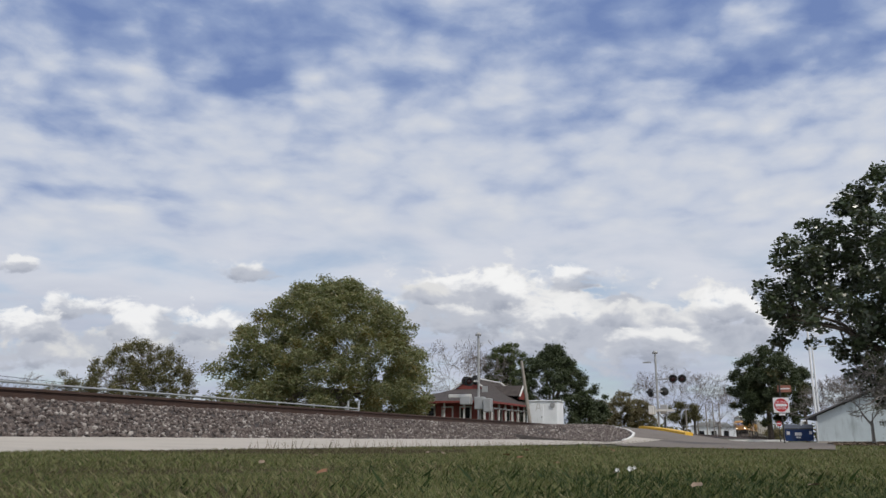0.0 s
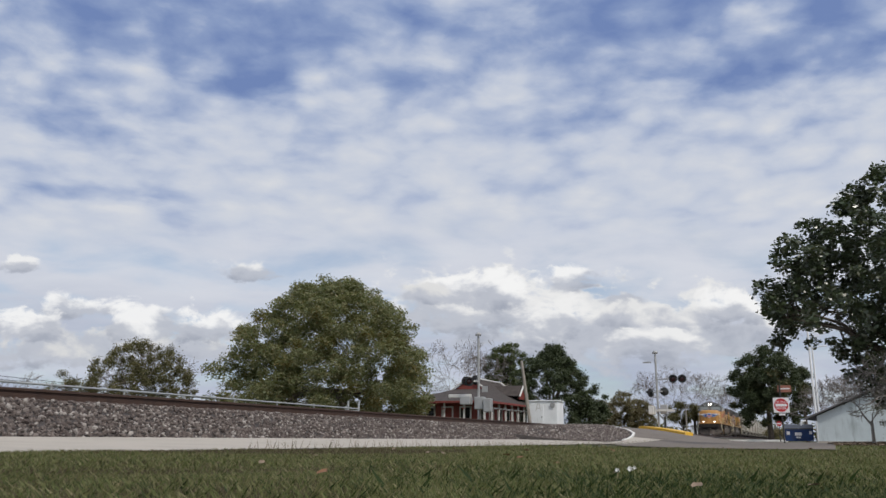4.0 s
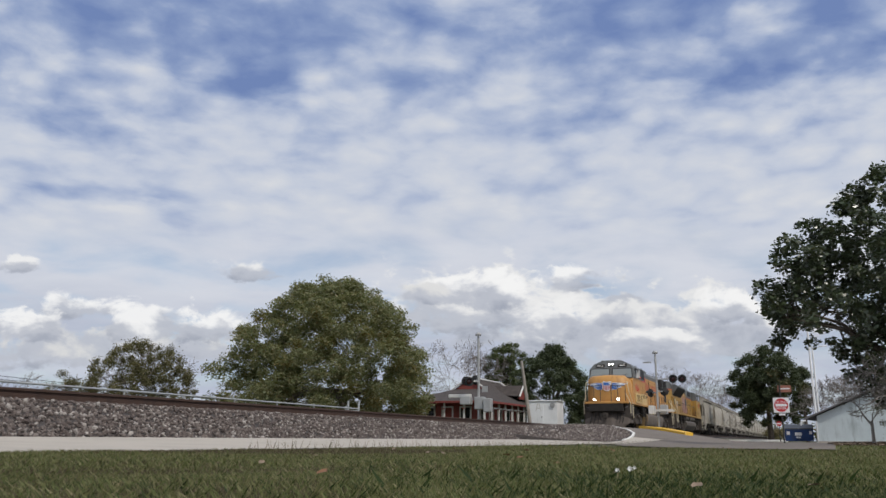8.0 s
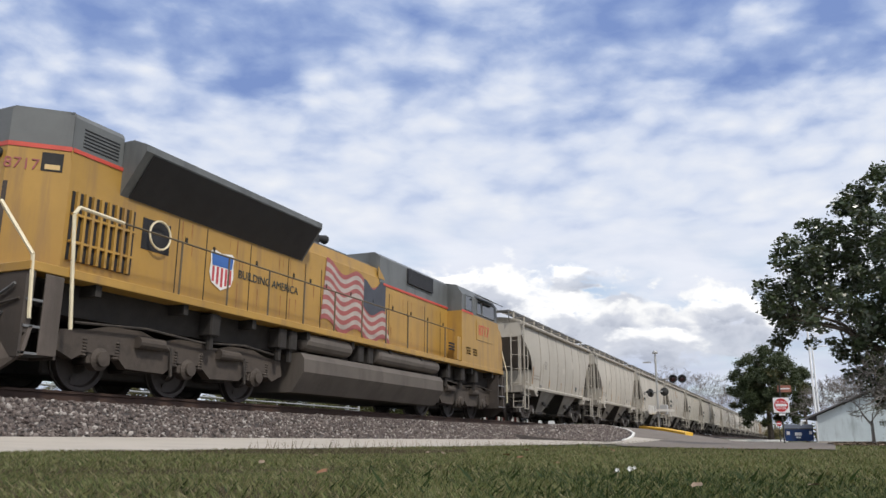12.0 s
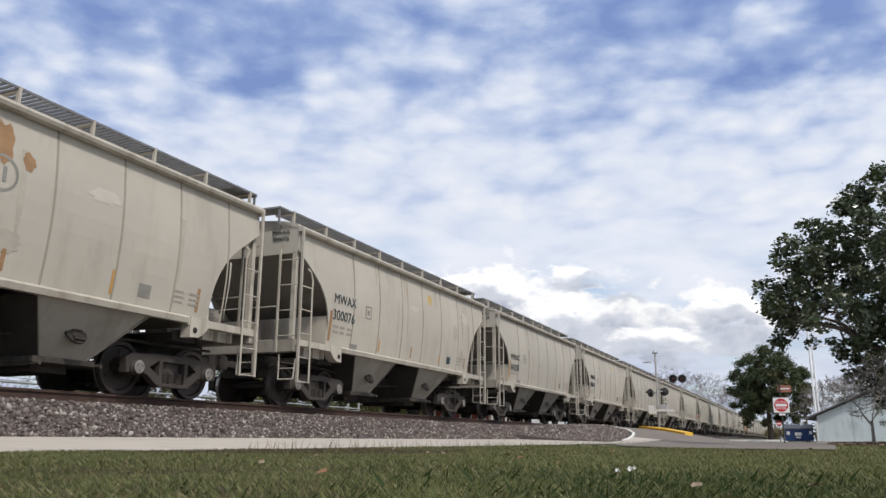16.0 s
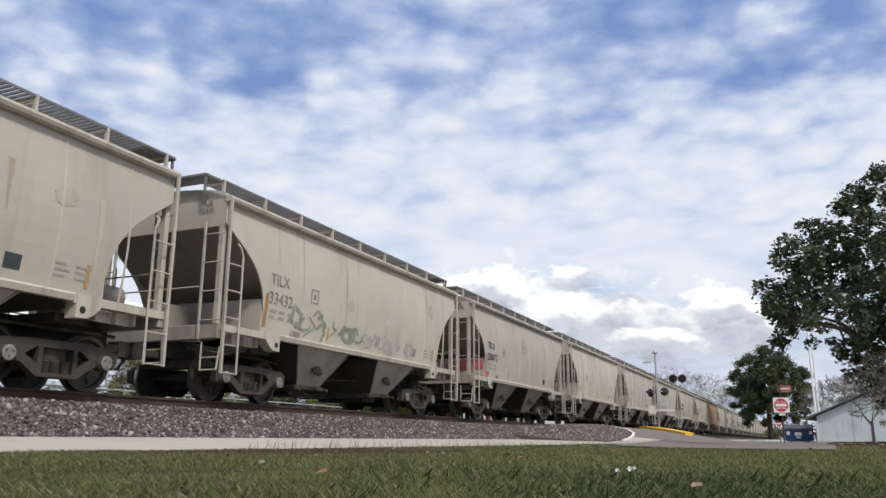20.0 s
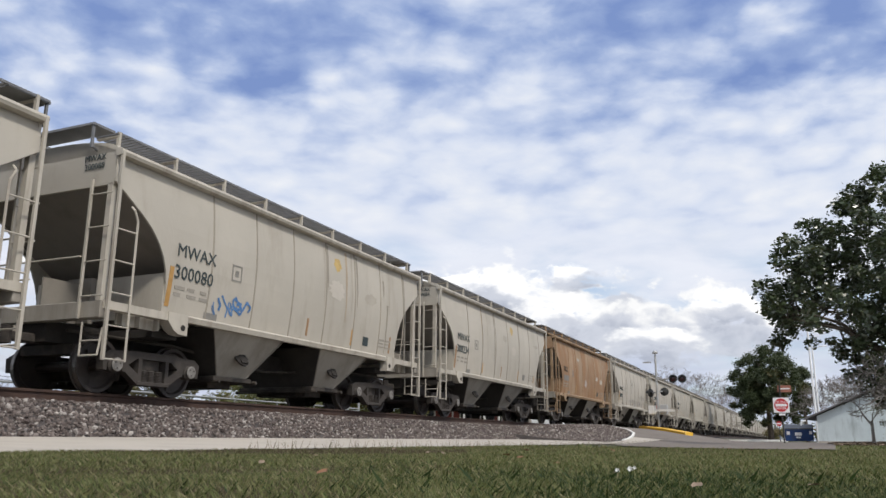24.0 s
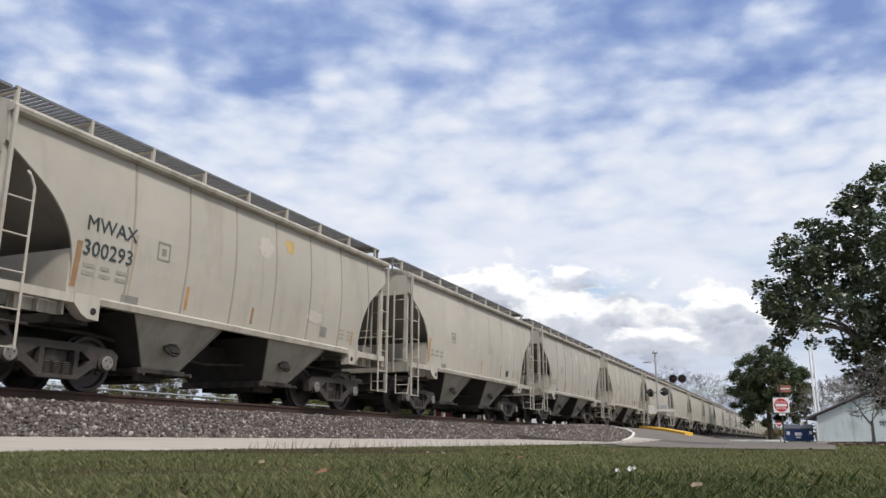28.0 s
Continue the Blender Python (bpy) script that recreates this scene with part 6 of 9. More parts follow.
def second_engine():
    L = SECOND_LENGTH
    x = GAP0 - SECOND_LENGTH
    en = thing("second_locomotive", "yellow diesel freight locomotive with a painted flag, cab trailing", "locomotive", pose(x, TRACK_Y, RAIL_Z))
    movers.append((en, x))
    bm = B()
    box(bm, 0.94, L - 1.4, -1.52, 1.52, 1.62, 1.76, 0.01)
    part("walkway_deck", bm, YELLOW_NEW, en)
    bm = B()
    box(bm, 1.0, L - 1.0, -1.1, 1.1, 1.12, 1.62)
    part("underframe", bm, GRIME_DARK, en)
    for i in range(10):
        bm = B()
        xx = 2.2 + i * 2.0
        box(bm, xx, xx + 0.12, -1.45, -1.1, 1.44, 1.62)
        part("outrigger", bm, GRIME_DARK, en)
    body_box(en, "hood", 1.85, 17.3, 0.98, 1.76, 3.68, YELLOW_NEW, 0.02, "bright yellow long hood")
    bm = B()
    prism(bm, [(-0.985, 3.83), (-0.985, 4.38), (-0.93, 4.47), (-0.5, 4.50), (0.5, 4.50), (0.93, 4.47), (0.985, 4.38), (0.985, 3.83)], "x", 1.85, 2.9)
    part("hood_roof", bm, HARBOR_GREY, en)
    body_box(en, "hood_top", 1.85, 2.92, 0.98, 3.66, 3.84, YELLOW_NEW, 0.0)
    for i in range(6):
        side_patch(en, "louvre", 2.05, 2.8, 0.985, 3.93 + i * 0.06, 3.955 + i * 0.06, SCREEN_BLACK, 0.01)
    side_patch(en, "red_stripe", 1.87, 2.95, 0.985, 3.79, 3.86, SIGNAL_RED)
    # the hood's end is bevelled to a narrow flat
    tip = [(1.86, -0.975), (1.22, -0.30), (1.22, 0.30), (1.86, 0.975)]
    bm = B()
    prism(bm, tip, "z", 1.76, 3.80)
    part("hood_end", bm, YELLOW_NEW, en, "bevelled yellow end of the hood")
    bm = B()
    prism(bm, tip, "z", 3.86, 4.42)
    prism(bm, [(1.9, -0.90), (1.30, -0.26), (1.30, 0.26), (1.9, 0.90)], "z", 4.42, 4.50)
    part("hood_end_roof", bm, HARBOR_GREY, en, "bevelled grey top of the hood end")
    bm = B()
    prism(bm, [(1.85, -0.985), (1.21, -0.305), (1.21, 0.305), (1.85, 0.985)], "z", 3.79, 3.865)
    part("red_stripe", bm, SIGNAL_RED, en)

    def bevel(k, z, out=0.0):
        """A place on the near bevel, k from its outer edge to its inner, z up."""
        return Vector((1.86 - 0.64 * k - 0.726 * out, -0.975 + 0.675 * k - 0.688 * out, z))

    def bevel_plate(name, k0, k1, z0, z1, material, out, label=""):
        bm = B()
        bm.faces.new([bm.verts.new(bevel(k, z, out)) for k, z in ((k1, z0), (k0, z0), (k0, z1), (k1, z1))])
        thicken(bm, 0.012)
        return part(name, bm, material, en, label)

    bevel_plate("class_light_box", 0.12, 0.46, 3.42, 3.73, RUBBER, 0.008, "dark square marker light recess")
    bevel_plate("marker_lens", 0.16, 0.40, 3.45, 3.53, YELLOW_PALE, 0.014)
    bevel_plate("end_door", 0.93, 1.0, 1.9, 3.2, PILOT_BROWN, 0.006)
    for y in (-0.12, 0.12):
        bm = B()
        tube(bm, (1.26, y, 3.68), (1.17, y, 3.68), 0.09, 0.09, 14)
        lamp = part("rear_headlight", bm, RUBBER, en)
        bm = B()
        tube(bm, (1.175, y, 3.68), (1.16, y, 3.68), 0.07, 0.06, 14)
        part("lens", bm, DECAL_WHITE, lamp, "unlit pale lamp lens")
    at = bevel(0.76, 3.50, 0.010)
    words("road_number", "8717", 0.26, pose(at.x, at.y, at.z, 90, 0, -46.5), DECAL_PINK, en, "faded red number on the hood end", 0.003)
    # flared radiators
    bm = B()
    prism(bm, [(-0.98, 3.36), (-1.50, 4.10), (-1.50, 4.22), (-1.2, 4.34), (1.2, 4.34), (1.50, 4.22), (1.50, 4.10), (0.98, 3.36)], "x", 2.92, 8.55)
    part("radiator_housing", bm, HARBOR_GREY, en, "grey flared radiator housing")
    for s in (-1, 1):
        bm = B()
        v = [bm.verts.new(p) for p in ((3.1, s * 1.0, 3.37), (8.45, s * 1.0, 3.37), (8.45, s * 1.495, 4.075), (3.1, s * 1.495, 4.075))]
        bm.faces.new(v)
        thicken(bm, 0.02)
        ob = part("radiator_screen", bm, SCREEN_BLACK, en, "black slanted radiator screen")
        ob.location = (0, s * 0.015, -0.012)
    bm = B()
    box(bm, 1.95, 3.3, -1.0, -0.985, 2.02, 3.15)
    scr = part("intake_screen", bm, SCREEN_BLACK, en, "dark intake behind yellow bars")
    for i in range(8):
        bm = B()
        box(bm, 2.0 + i * 0.165, 2.05 + i * 0.165, -1.06, -1.0, 2.02, 3.15)
        part("screen_bar", bm, YELLOW_NEW, scr)
    for z in (2.3, 2.75):
        bm = B()
        box(bm, 1.95, 3.3, -1.05, -1.0, z, z + 0.04)
        part("screen_bar", bm, YELLOW_NEW, scr)
    # hand brake wheel
    bm = B()
    pipe(bm, [(3.85 + 0.26 * math.cos(i * math.tau / 16), -1.08, 2.85 + 0.26 * math.sin(i * math.tau / 16)) for i in range(17)], 0.02, 6)
    part("brake_wheel", bm, RAIL_WHITE, en)
    side_patch(en, "brake_recess", 3.5, 4.2, 0.98, 2.55, 3.12, SCREEN_BLACK, 0.008)
    def side_put(cx, cz):
        return lambda u, v, out: (cx + u, -0.985 - out, cz + v)
    shield(en, side_put(5.7, 2.56), 0.72, 0.78, "blue, red and white shield")
    words("slogan", "BUILDING AMERICA", 0.245, pose(6.22, -0.992, 2.60, 90, 0, 0), INK, en, "dark slogan lettering on the hood", 0.003, "LEFT")
    # hood top, horn, grey central roof
    bm = B()
    prism(bm, [(-0.97, 3.66), (-0.9, 3.95), (-0.6, 4.06), (0.6, 4.06), (0.9, 3.95), (0.97, 3.66)], "x", 8.55, 12.4)
    part("hood_roof", bm, YELLOW_NEW, en)
    bm = B()
    prism(bm, [(8.55, 4.02), (12.4, 4.02), (12.4, 4.08), (8.55, 4.08)], "y", -0.7, 0.7)
    part("roof_walk", bm, HARBOR_GREY, en)
    bm = B()
    box(bm, 9.80, 10.0, -0.5, 0.45, 4.06, 4.40, 0.01)
    horn = part("air_horn", bm, RUBBER, en, "black five-chime air horn")
    for k, (dy, dx) in enumerate(((-0.3, -1), (-0.1, 1), (0.1, -1), (0.3, 1), (-0.42, 1))):
        bm = B()
        tube(bm, (9.9, dy, 4.32 + 0.03 * (k % 2)), (9.9 + dx * 0.48, dy, 4.36), 0.045, 0.125, 12)
        part("trumpet", bm, RUBBER, horn)
    bm = B()
    prism(bm, [(-0.99, 3.55), (-0.99, 4.30), (-0.8, 4.44), (0.8, 4.44), (0.99, 4.30), (0.99, 3.55)], "x", 12.4, 17.3)
    part("hood_roof", bm, HARBOR_GREY, en)
    bm = B()
    prism(bm, [(12.3, 3.66), (12.3, 3.99), (12.7, 3.66)], "y", -1.0, -0.985)
    part("hood_panel", bm, YELLOW_NEW, en)
    side_patch(en, "brake_grid_screen", 14.1, 15.9, 0.99, 3.82, 4.28, SCREEN_BLACK, 0.06, "black dynamic brake screen")
    side_patch(en, "red_stripe", 12.6, 17.3, 0.99, 3.50, 3.57, SIGNAL_RED)
    for xx in (4.4, 5.2, 6.6, 8.0, 8.7, 9.4, 10.6, 11.8, 13.0, 14.2, 15.4, 16.6):
        side_patch(en, "door_seam", xx, xx + 0.025, 0.98, 1.8, 3.32, GRIME_DARK, 0.006)
        side_patch(en, "door_latch", xx + 0.2, xx + 0.26, 0.98, 2.9, 3.0, GRIME_DARK, 0.02)
    # painted flag: waving stripes and a dark field
    bm_set = []
    def wave(u):
        return 0.13 * math.sin(u * 4.2 + 0.4) - 0.05 * u
    n = 24
    for i in range(13):
        v0, v1 = 3.62 - i * 0.118, 3.62 - (i + 1) * 0.118
        bm = B()
        lft = 9.60 - 0.015 * i + 0.02 * (i % 2)
        rgt = 12.45 + 0.05 * i
        vs = []
        for k in range(n + 1):
            u = lft + (rgt - lft) * k / n
            w = wave((u - 9.4) / 1.0) - 0.05
            vs.append((bm.verts.new((u, -0.996, v0 + w)), bm.verts.new((u, -0.996, v1 + w))))
        for p, q in zip(vs, vs[1:]):
            bm.faces.new((p[1], q[1], q[0], p[0]))
        part("flag_stripe", bm, DECAL_PINK if i % 2 == 0 else DECAL_PALE, en)
    bm = B()
    vs = []
    for k in range(11):
        u = 11.5 + 1.25 * k / 10
        w = wave(u - 9.4) - 0.05
        vs.append((bm.verts.new((u, -1.0, 3.62 + w + 0.06 * math.sin(k))), bm.verts.new((u, -1.0, 2.86 + w))))
    for p, q in zip(vs, vs[1:]):
        bm.faces.new((p[1], q[1], q[0], p[0]))
    part("flag_canton", bm, DECAL_NIGHT, en, "dark worn canton of the painted flag")
    # rust and oil runs down the hood
    rr = random.Random(87)
    for i in range(46):
        xx, top = rr.uniform(4.3, 17.0), rr.choice((3.3, 3.3, 2.9, 2.4))
        rust_run(en, xx, 0.984, max(1.8, top - rr.uniform(0.15, 0.7)), top, rr.uniform(0.006, 0.022), rr)
    # cab and nose
    bm = B()
    prism(bm, [(17.2, 1.76), (20.75, 1.76), (20.75, 3.45), (17.2, 3.45)], "y", -1.5, 1.5)
    part("cab", bm, YELLOW_NEW, en)
    bm = B()
    prism(bm, [(-1.5, 3.45), (-1.5, 4.02), (-1.3, 4.32), (-0.6, 4.44), (0.6, 4.44), (1.3, 4.32), (1.5, 4.02), (1.5, 3.45)], "x", 17.2, 20.6)
    part("cab_roof", bm, HARBOR_GREY, en)
    bm = B()
    prism(bm, [(20.75, 1.76), (21.6, 1.76), (21.55, 2.9), (21.35, 3.25), (20.75, 3.42)], "y", -1.36, 1.36)
    part("nose", bm, YELLOW_NEW, en, "yellow nose at the trailing end")
    side_patch(en, "red_stripe", 17.2, 18.2, 1.5, 3.42, 3.49, SIGNAL_RED)
    for x0, x1, z0, z1 in ((17.5, 18.1, 3.52, 4.02), (18.55, 18.95, 3.52, 4.0), (19.05, 20.3, 3.52, 4.0)):
        bm = B()
        box(bm, x0, x1, -1.515, -1.495, z0, z1)
        w = part("side_window", bm, CAB_GLASS, en, "dark cab side window")
        bm = B()
        pipe(bm, [(x0, -1.51, z0), (x1, -1.51, z0), (x1, -1.51, z1), (x0, -1.51, z1), (x0, -1.51, z0)], 0.022, 6)
        part("window_frame", bm, HARBOR_GREY, w)
    bm = B()
    boxr(bm, (19.5, -1.62, 4.12), (1.9, 0.4, 0.03), Matrix.Rotation(radians(26), 4, "X"))
    part("sunshade", bm, HARBOR_GREY, en)
    words("road_number", "8717", 0.52, pose(18.66, -1.526, 2.96, 90, 0, 0), SIGNAL_RED, en, "red road number on the cab", 0.004, "LEFT")
    side_patch(en, "cab_panel", 18.5, 20.1, 1.5, 2.62, 3.3, YELLOW_NEW, 0.02)
    side_patch(en, "equipment_box", 16.9, 20.6, 1.35, 1.8, 2.55, YELLOW_NEW, 0.12)
    for k in (16.2, 17.6, 18.2):
        bm = B()
        for i in range(3):
            box(bm, k, k + 0.4, -1.5, -1.46, 2.05 + i * 0.09, 2.1 + i * 0.09)
        part("louvre", bm, GRIME_DARK, en)
    for s in (-1, 1):
        steps(en, 0.92, 1.52, s, PILOT_BROWN)
        bm = B()
        box(bm, 1.22, 1.54, min(s * 1.50, s * 1.53), max(s * 1.50, s * 1.53), 0.42, 1.60, 0.008)
        part("step_panel", bm, PLOW_DUST, en, "dusty brown-grey panel beside the steps")
        rail_run(en, [(1.01, s * 1.53, 0.92), (0.97, s * 1.50, 1.85), (0.75, s * 0.97, 2.66)], [], 1.7, RAIL_WHITE, "step_handrail", 0.03)
        rail_run(en, [(1.72, s * 1.55, 0.85), (1.62, s * 1.55, 1.9), (1.57, s * 1.53, 2.60), (1.68, s * 1.5, 2.74), (2.6, s * 1.48, 2.72)], [], 1.7, RAIL_WHITE, "step_handrail", 0.03)
        steps(en, L - 1.98, L - 1.3, s, PILOT_BROWN)
        rail_run(en, [(L - 1.05, s * 1.52, 0.6), (L - 1.05, s * 1.52, 1.75), (L - 1.25, s * 1.4, 2.5)], [], 1.7, RAIL_WHITE, "step_handrail", 0.024)
    rail_run(en, [(2.6, -1.48, 2.72), (16.6, -1.48, 2.70)], [(4.0 + 1.32 * i, -1.48, 2.71) for i in range(10)], 1.76, RAIL_DARK, "walkway_handrail", 0.017)
    end_gear(en, -0.42, -1, True, 0.42)
    end_gear(en, L, 1, True)
    bm = B()
    prism(bm, [(-1.40, 1.14), (-1.50, 1.0), (-1.50, 0.72), (-1.2, 0.28), (1.2, 0.28), (1.50, 0.72), (1.50, 1.0), (1.40, 1.14)], "x", 8.05, 15.7)
    part("fuel_tank", bm, TANK_DARK, en, "dusty grey fuel tank")
    for x0, x1 in ((8.2, 10.3), (11.6, 15.6)):
        bm = B()
        lathe(bm, [(0.05, x0), (0.18, x0 + 0.05), (0.21, x0 + 0.16), (0.21, x1 - 0.16), (0.18, x1 - 0.05), (0.05, x1)], "x", 14, (0, -1.26, 1.42))
        part("air_tank", bm, TANK_DARK, en)
    # these valves too carry the shade under the deck in their colour
    for xx in (5.0, 7.2, 7.6, 10.6, 11.1, 16.2, 17.4, 18.6):
        bm = B()
        box(bm, xx, xx + 0.28, -1.42, -1.1, 1.15, 1.58, 0.03)
        tube(bm, (xx + 0.12, -1.3, 0.9), (xx + 0.12, -1.3, 1.2), 0.07, 0.07, 8)
        part("air_valve", bm, GRIME_DARK, en)
    engine_truck(en, 4.75)
    engine_truck(en, L - 4.75)


lead_engine()
second_engine()


# ---- plants ----
BARK = mat("bark", (0.10, 0.08, 0.062), 0.9, 0, 0.3, 3, 25, 0.6)
BARK_PALE = mat("pale_bark", (0.22, 0.20, 0.18), 0.9, 0, 0.25, 3, 25, 0.5)
OAK = island_mat("oak_leaves", [(0.145, 0.165, 0.085), (0.20, 0.21, 0.10), (0.24, 0.215, 0.105), (0.105, 0.13, 0.07), (0.20, 0.215, 0.10), (0.26, 0.215, 0.12)], 0.6, 3, 0, 0.4, 0.3)
OAK_TAN = island_mat("turning_oak_leaves", [(0.16, 0.135, 0.04), (0.20, 0.14, 0.05), (0.13, 0.125, 0.04)], 0.6, 3, 0, 0.4, 0.25)
MAGNOLIA = island_mat("glossy_dark_leaves", [(0.048, 0.068, 0.032), (0.072, 0.098, 0.045), (0.054, 0.078, 0.035), (0.105, 0.108, 0.06), (0.038, 0.054, 0.026)], 0.32, 3, 0, 0.6, 0.12)
EVERGREEN = island_mat("evergreen_leaves", [(0.056, 0.074, 0.034), (0.078, 0.096, 0.045), (0.048, 0.064, 0.03)], 0.6, 3, 0, 0.4, 0.15)
SHRUB = island_mat("olive_shrub_leaves", [(0.125, 0.12, 0.06), (0.16, 0.145, 0.07), (0.10, 0.10, 0.05), (0.20, 0.165, 0.09)], 0.7, 3, 0, 0.3, 0.2)
BROWN_LEAF = island_mat("brown_shrub_leaves", [(0.19, 0.155, 0.09), (0.15, 0.135, 0.075), (0.23, 0.175, 0.105), (0.13, 0.13, 0.065)], 0.7, 3, 0, 0.3, 0.2)
LIGHT_LEAF = island_mat("light_green_leaves", [(0.105, 0.13, 0.055), (0.08, 0.10, 0.045), (0.14, 0.155, 0.075), (0.06, 0.075, 0.038)], 0.6, 3, 0, 0.4, 0.25)
PALE_TWIG_LEAF = island_mat("pale_grey_leaves", [(0.26, 0.25, 0.21), (0.20, 0.19, 0.15), (0.33, 0.31, 0.27)], 0.8, 3, 0, 0.2, 0.2)
TWIG = mat("grey_twigs", (0.20, 0.175, 0.16), 0.9, 0, 0.2, 3, 30, 0.2)


def leaf_cloud(rng, clumps, count, size, flat=0.5, over=0.0, squash=0.72):
    """Leaves on and in a set of clumps (centre, radius): bent four-cornered blades. over: the share that lies on the upper side of its clump."""
    c = np.array([k[0] for k in clumps])
    rad = np.array([k[1] for k in clumps])
    pick = rng.choice(len(clumps), count, p=rad ** 2 / (rad ** 2).sum())
    way = rng.normal(size=(count, 3))
    way[:, 2] = np.where(rng.uniform(size=count) < over, np.abs(way[:, 2]), way[:, 2])
    way /= np.linalg.norm(way, axis=1)[:, None]
    far = np.abs(rng.normal(0.62, 0.30, count)) if over == 0 else rng.uniform(0.15, 1.0, count) ** 0.5 * rng.choice((1.0, 1.0, 1.25), count)
    p = c[pick] + way * (rad[pick] * far)[:, None] * np.array([1.0, 1.0, squash])
    a = rng.normal(size=(count, 3)) * np.array([1, 1, flat])
    a /= np.linalg.norm(a, axis=1)[:, None]
    b = np.cross(a, rng.normal(size=(count, 3)))
    b /= np.linalg.norm(b, axis=1)[:, None]
    s = size * rng.uniform(0.6, 1.3, count)[:, None]
    n = np.cross(a, b)
    return np.stack([p - a * s * 0.5, p + b * s * 0.26 + n * s * 0.05, p + a * s * 0.5, p - b * s * 0.26 + n * s * 0.05], 1)


def limb(bm, rng, a, way, length, r, depth, bend=0.25, split=3, thin=0.02):
    """A crooked branch that forks."""
    p = Vector(a)
    d = Vector(way).normalized()
    n = 3
    for i in range(n):
        q = p + d * length / n
        r1 = max(thin, r * (1 - 0.22))
        tube(bm, p, q, r, r1, 6 if depth > 1 else 4, False)
        p, r = q, r1
        d = (d + Vector(rng.normal(size=3)) * bend * 0.5).normalized()
    if depth > 0:
        for k in range(split):
            w = (d + Vector(rng.normal(size=3)) * 0.62 + Vector((0, 0, 0.12))).normalized()
            limb(bm, rng, p, w, length * rng.uniform(0.62, 0.82), max(thin, r * 0.72), depth - 1, bend, split, thin)


def dome_clumps(rng, count, centre, radii, r0, r1, low=-0.35):
    """Clumps spread evenly over an outer and an inner shell of a dome; those of the outer shell end at the given radii."""
    out = []
    for share, k0, k1 in ((0.68, 0.90, 1.0), (0.32, 0.35, 0.75)):
        n = max(2, int(count * share))
        for i in range(n):
            z = low + (1 - low) * (i + 0.5) / n
            t = i * 2.39996 + rng.uniform(-0.35, 0.35)
            q = math.sqrt(max(0.0, 1 - z * z))
            v = np.array([q * math.cos(t), q * math.sin(t), z]) + rng.normal(size=3) * 0.05
            r = rng.uniform(r0, r1)
            fit = np.maximum(np.array(radii) - 0.8 * r, 0.2)
            out.append((np.array(centre) + v * rng.uniform(k0, k1) * fit, r))
    return out


def leafy_tree(name, label, category, at, clumps, count, size, leaves, bark, trunk_h, trunk_r, seed, limbs=7, second=None, over=0.0, squash=0.72):
    rng = np.random.default_rng(seed)
    ob = thing(name, label, category, pose(*at))
    bm = B()
    tube(bm, (0, 0, -0.2), (0.05, 0.02, trunk_h * 0.5), trunk_r * 1.25, trunk_r, 10)
    tube(bm, (0.05, 0.02, trunk_h * 0.5), (0.0, 0.05, trunk_h), trunk_r, trunk_r * 0.8, 10)
    part("trunk", bm, bark, ob)
    order = sorted(clumps, key=lambda k: -k[1])[:limbs * 2:2]
    for c, r in order:
        bm = B()
        top = Vector((0, 0.05, trunk_h * 0.95))
        mid = top.lerp(Vector(c), 0.5) + Vector((0, 0, 0.15 * trunk_h))
        tube(bm, top, mid, trunk_r * 0.5, trunk_r * 0.32, 7, False)
        tube(bm, mid, Vector(c), trunk_r * 0.32, trunk_r * 0.12, 6, False)
        for k in range(4):
            limb(bm, rng, mid.lerp(Vector(c), 0.3 + 0.2 * k), rng.normal(size=3) + np.array([0, 0, 0.4]), r * 0.9, trunk_r * 0.12, 1, 0.3, 2, 0.02)
        part("limb", bm, bark, ob)
    quad_mesh("crown", leaf_cloud(rng, clumps, count, size, 0.5, over, squash), leaves, "crown of many small leaves", "", ob, "stuff")
    if second:
        v = leaf_cloud(rng, [c for c in clumps if rng.random() < 0.3 and c[0][2] < 0.75 * max(k[0][2] for k in clumps)] or clumps[:2], count // 7, size)
        quad_mesh("turning_leaves", v, second, "patches of tan autumn leaves", "", ob, "stuff")
    return ob


def bare_tree(name, label, at, height, seed, lean=(0, 0), depth=5, split=3, material=TWIG, thin=0.012):
    rng = np.random.default_rng(seed)
    ob = thing(name, label, "tree", pose(*at))
    bm = B()
    tube(bm, (0, 0, -0.2), (lean[0], lean[1], height * 0.28), height * 0.022, height * 0.016, 8)
    part("trunk", bm, BARK_PALE, ob)
    for k in range(4):
        bm = B()
        a = k * 1.6 + rng.uniform(0, 1)
        limb(bm, rng, (lean[0], lean[1], height * (0.2 + 0.025 * k)), (0.7 * math.cos(a), 0.7 * math.sin(a), 0.9), height * 0.26, height * 0.008, depth - 1, 0.3, split, thin)
        part("limb", bm, material, ob)
    return ob


